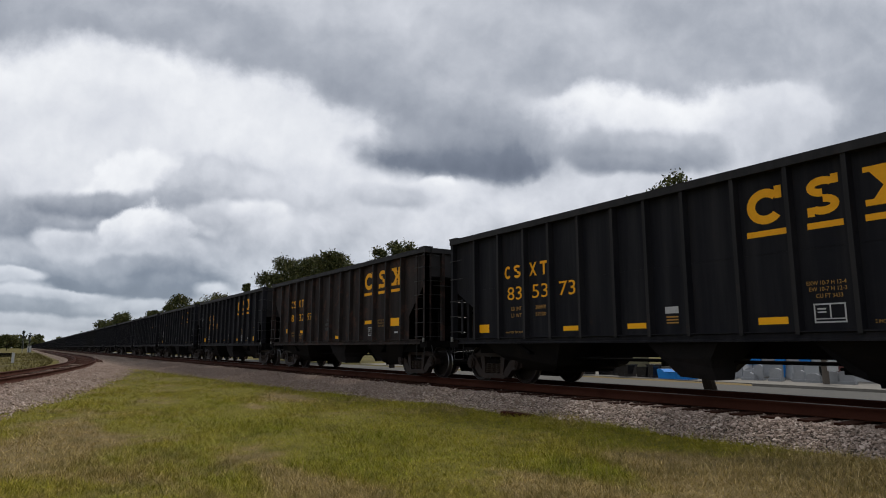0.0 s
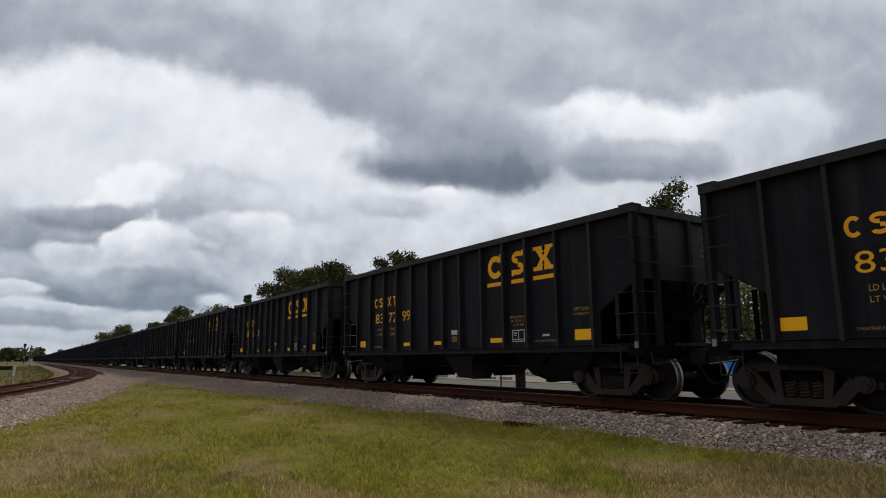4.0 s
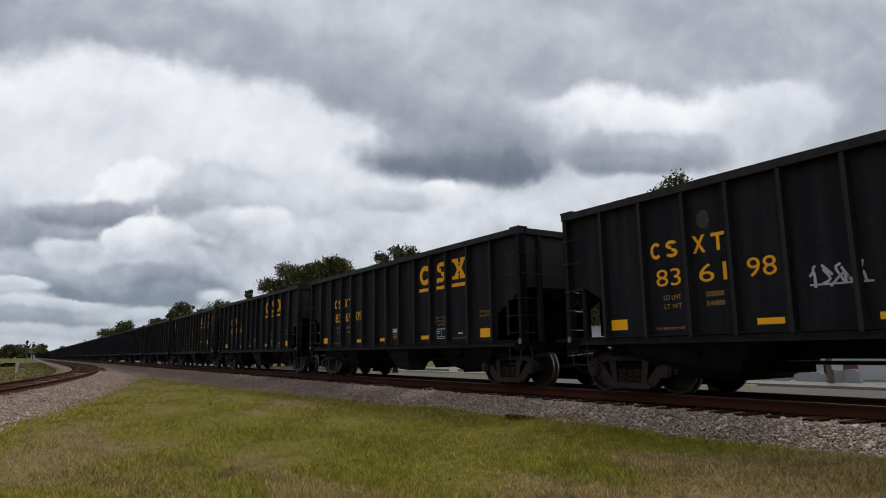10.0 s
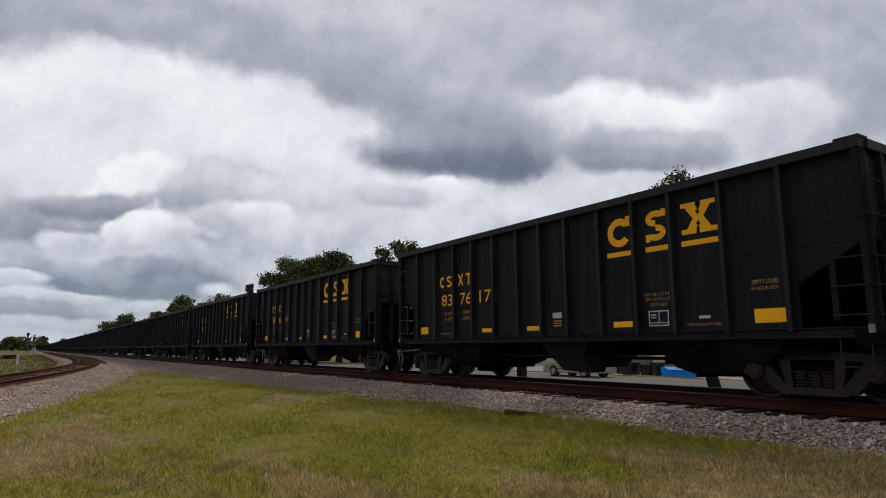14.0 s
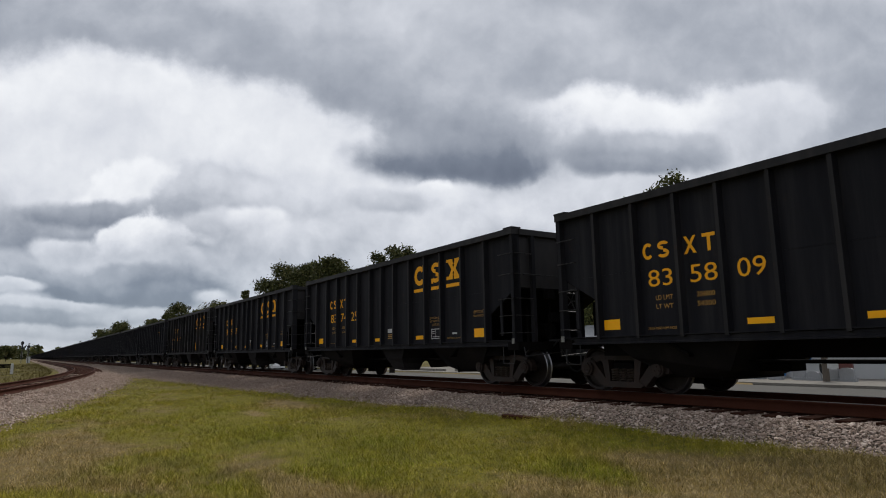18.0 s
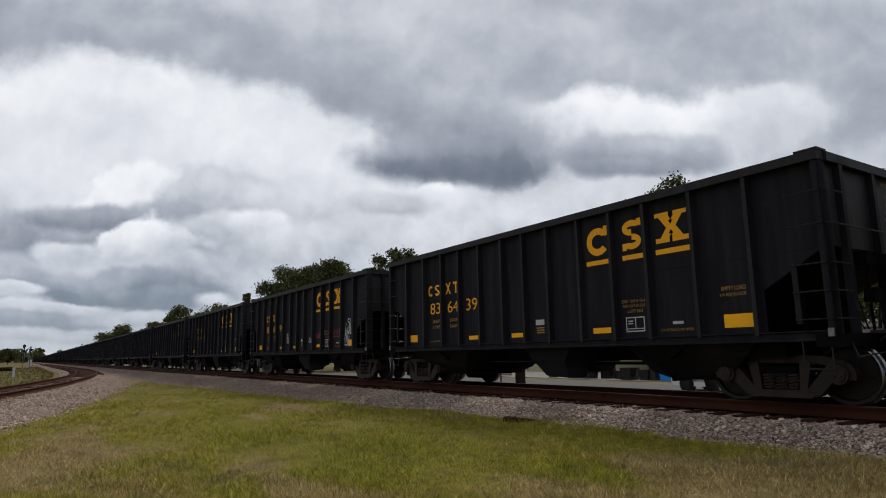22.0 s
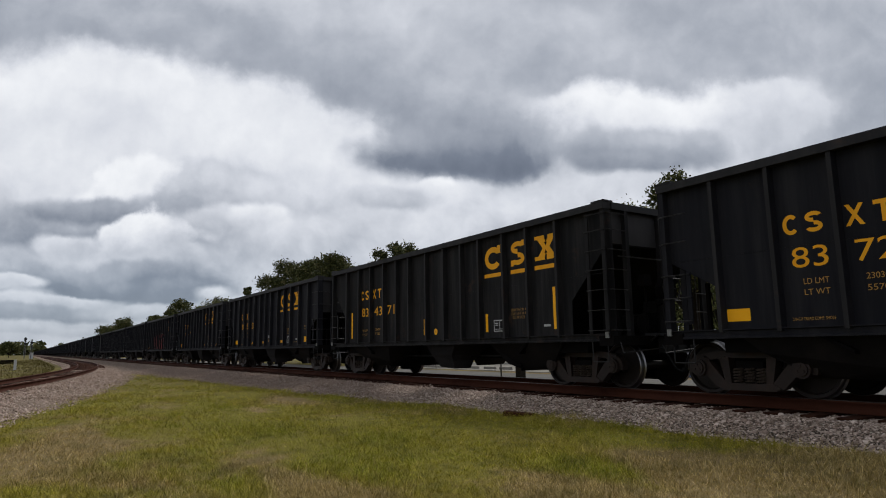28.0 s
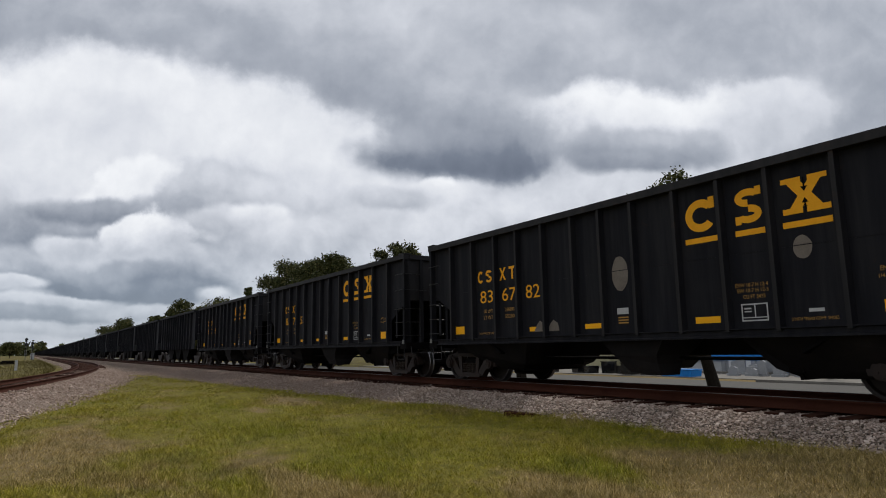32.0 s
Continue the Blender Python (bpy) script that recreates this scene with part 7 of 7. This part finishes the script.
def main_stones():
    rng = np.random.default_rng(8)
    n = 105000
    x = -1.5 - 50 * rng.random(n) ** 1.5
    lo = toe_y(x) - 0.2
    y = lo + (10.25 - lo) * rng.random(n)
    keep = (rng.random(n) < np.clip((y - lo) / 0.5, 0.12, 1))
    x, y = x[keep], y[keep]
    z = np.maximum(bed_z(x, y), ground_z(x, y)) + rng.uniform(-0.01, 0.02, len(x))
    scatter("ballast_stones", np.stack([x, y, z], -1), 0.0172 * rng.lognormal(0, 0.38, len(x)), M["stone"], 9, "loose grey and tan crushed stones beside the rail", "ballast")


def branch_stones():
    rng = np.random.default_rng(10)
    n = 30000
    x = -13 - 45 * rng.random(n) ** 1.3
    c = rng.uniform(0.6, 3.5, n)
    y = branch_y(x) + c
    keep = (y < toe_y(x) + 0.5) & (rng.random(n) < np.clip((3.5 - c) / 0.5, 0.1, 1))
    x, y, c = x[keep], y[keep], c[keep]
    z = np.maximum(-0.60 + 0.29 * (1 - ramp(c, 1.6, 3.3)), ground_z(x, y)) + rng.uniform(-0.01, 0.02, len(x))
    scatter("branch_stones", np.stack([x, y, z], -1), 0.027 * rng.lognormal(0, 0.34, len(x)), M["stone"], 11, "loose grey and tan crushed stones beside the branch track", "ballast")


def blades(name, x, y, h, w, lean, bent, mat, label):
    """Grass blades joined into one mesh: bent ones of three faces, the rest single slivers."""
    rng = np.random.default_rng(13)
    z = ground_z(x, y) - 0.01
    t = rng.uniform(0, 2 * math.pi, len(x))
    dx, dy = np.cos(t) * w, np.sin(t) * w
    foot0, foot1 = np.stack([x - dx, y - dy, z], -1), np.stack([x + dx, y + dy, z], -1)
    tip = np.stack([x + lean[:, 0], y + lean[:, 1], z + h * 0.95], -1)
    side = np.stack([dx, dy, 0 * dx], -1) * 0.7
    knee = np.stack([x + lean[:, 0] * 0.4, y + lean[:, 1] * 0.4, z + h * 0.6], -1)
    near, far = np.where(bent)[0], np.where(~bent)[0]
    v = np.concatenate([np.stack([foot0, foot1, knee - side, knee + side, tip], 1)[near].reshape(-1, 3), np.stack([foot0, foot1, tip], 1)[far].reshape(-1, 3)])
    f = np.concatenate([(np.array([(0, 1, 3), (0, 3, 2), (2, 3, 4)])[None] + 5 * np.arange(len(near))[:, None, None]).reshape(-1, 3),
                        5 * len(near) + np.arange(3 * len(far)).reshape(-1, 3)])
    tagged(new(name, sheet(name, v, f, mat, False)), label, "grass", kind="stuff")


def grass():
    rng = np.random.default_rng(12)
    # tufts first, more of them where the lawn is nearest, then single blades between
    tufts, each, loose = 46000, 11, 420000
    r = 4.0 * (11.0 ** rng.random(tufts + loose))
    a = np.radians(rng.uniform(20, 100, tufts + loose))
    x, y = -r * np.sin(a), r * np.cos(a)
    spread = rng.lognormal(0, 0.4, tufts)
    push = rng.normal(0, 1, (tufts, each, 2)) * (0.030 * spread)[:, None, None]
    tx, ty = x[:tufts, None] + push[..., 0], y[:tufts, None] + push[..., 1]
    x, y = np.concatenate([tx.ravel(), x[tufts:]]), np.concatenate([ty.ravel(), y[tufts:]])
    vigour = np.concatenate([np.repeat(0.75 + 0.55 * spread, each), np.full(loose, 0.8)])
    out = np.concatenate([push.reshape(-1, 2) * 0.9, np.zeros((loose, 2))])
    n = len(x)
    edge = toe_y(x) + 0.20 + 0.30 * np.sin(x * 2.9) * np.sin(x * 0.83) + 0.22 * np.sin(x * 6.1 + 1.0) - rng.exponential(0.16, n)
    stray = rng.random(n) < 0.012
    edge = np.where(stray, edge + rng.exponential(0.35, n), edge)
    inner = branch_y(x) + 2.75 + 0.35 * np.sin(x * 1.9) + 0.25 * np.sin(x * 4.7 + 2) + rng.exponential(0.38, n)
    keep = (y < edge) & (y > inner)
    for bx, by, ba, bb, much in ((-17.3, 6.3, 1.2, 0.45, 0.9), (-10.7, 0.2, 1.8, 0.5, 0.45), (-12.2, 0.9, 1.2, 0.4, 0.4), (-3.6, 6.8, 1.4, 1.2, 0.4), (-6.6, 2.6, 1.0, 0.3, 0.35), (-5.2, 6.6, 0.8, 0.4, 0.35)):
        keep &= ~((((x - bx) / ba) ** 2 + ((y - by) / bb) ** 2 < rng.uniform(0.3, 1.4, n)) & (rng.random(n) < much))
    x, y, vigour, out = x[keep], y[keep], vigour[keep], out[keep]
    n, r = len(x), np.hypot(x, y)
    tall = 0.6 + 0.55 * (np.sin(x * 1.1 + 2) * np.sin(y * 1.7 + x * 0.4)) + 0.6 * np.exp(-((y - toe_y(x) + 0.5) / 0.5) ** 2)
    for wx, wy, wr in ((-22.5, 10.7, 0.9), (-17.8, 10.5, 0.8), (-19.8, 9.6, 0.6), (-25.5, 10.6, 1.0), (-12.8, 9.9, 0.35), (-11.3, 9.3, 0.3), (-15.3, 10.1, 0.5), (-21.5, 2.2, 0.7), (-18.5, 1.4, 0.5)):
        tall += 2.2 * np.exp(-(((x - wx) / wr) ** 2 + ((y - wy) / (wr * 0.6)) ** 2))
    h = np.clip(0.034 * (0.5 + tall) * vigour * rng.lognormal(0, 0.45, n), 0.010, 0.22)
    w = np.clip(0.0011 + 0.00019 * r, 0, 0.006)
    blades("grass", x, y, h, w, out + rng.normal(0, 0.62, (n, 2)) * h[:, None], r < 8.5, M["blade"], "short tufted mown grass, green with straw-coloured dry patches")


def field_grass():
    """Rough growth on the field beyond the branch track."""
    rng = np.random.default_rng(22)
    n = 60000
    x = -24 - 150 * rng.random(n) ** 1.4
    y = branch_y(x) - 2.6 - 55 * rng.random(n) ** 1.8
    clump = np.sin(x * 0.31 + 1) * np.sin(y * 0.9 + x * 0.13) + 0.6 * np.sin(x * 0.9) * np.sin(y * 0.45)
    keep = rng.random(n) < 0.35 + 0.55 * np.clip(clump, 0, 1)
    x, y = x[keep], y[keep]
    n = len(x)
    h = np.clip(0.09 * rng.lognormal(0, 0.6, n), 0.03, 0.5)
    blades("field_grass", x, y, h, 0.012 + 0.0003 * np.abs(x), rng.normal(0, 0.5, (n, 2)) * h[:, None], np.zeros(n, bool), M["field_blade"], "rough olive grass on the field beyond the branch")


main_stones()
branch_stones()
grass()
field_grass()


# ---------------------------------------------------------------- all that moves
def spin_rows(x_of, radius, rest, seconds, sense=1.0):
    """Rows for a wheel that rolls with its thing while that is near; rest is its pose without the turn."""
    t0, t1 = seconds
    rows, t = [], t0
    turn0 = x_of(t0)
    steps = max(2, math.ceil(abs(x_of(t1) - turn0) / radius / radians(80)))
    for i in range(steps + 1):
        t = round((t0 + (t1 - t0) * i / steps) * FPS) / FPS
        if rows and frame(t) == frame(rows[-1][0]):
            continue
        rows.append((t, rest @ pose(0, 0, 0, 0, sense * math.degrees((x_of(t) - turn0) / radius), 0)))
    first, last = rows[0][1], rows[-1][1]
    if t0 > 0.05:
        rows.insert(0, (0.0, first))
    if t1 < 31.95:
        rows.append((32.0, last))
    return rows


def motions():
    for k, car in TRAIN:
        walk(car, [(t, pose(train_x(k, t), TRACK_Y, 0)) for t in (0, 2, 4, 6, 8, 10, 12, 14, 16, 18, 20, 22, 24, 26, 28, 30, 32)])
        if k not in NEAR_CARS:
            continue
        near = [t / 10 for t in range(0, 321) if -42 < train_x(k, t / 10) < 4]
        if len(near) < 3:
            continue
        for part_ob in car.children_recursive:
            if part_ob.name.startswith("wheelset"):
                walk(part_ob, spin_rows(functools.partial(train_x, k), 0.457, part_ob.matrix_basis.copy(), (near[0], near[-1])))
    for car, wheels, x0, y, speed, r, half, window in VEHICLES:
        facing = 0 if speed > 0 else 180
        walk(car, [(t, pose(x0 + speed * t, y, FAR_Z + 0.035, 0, 0, facing)) for t in (0, 8, 16, 24, 32)])
        for w, x, s in wheels:
            walk(w, spin_rows(lambda t: abs(speed) * t, r, w.matrix_basis.copy(), window, 1.0 if s < 0 else -1.0))


motions()
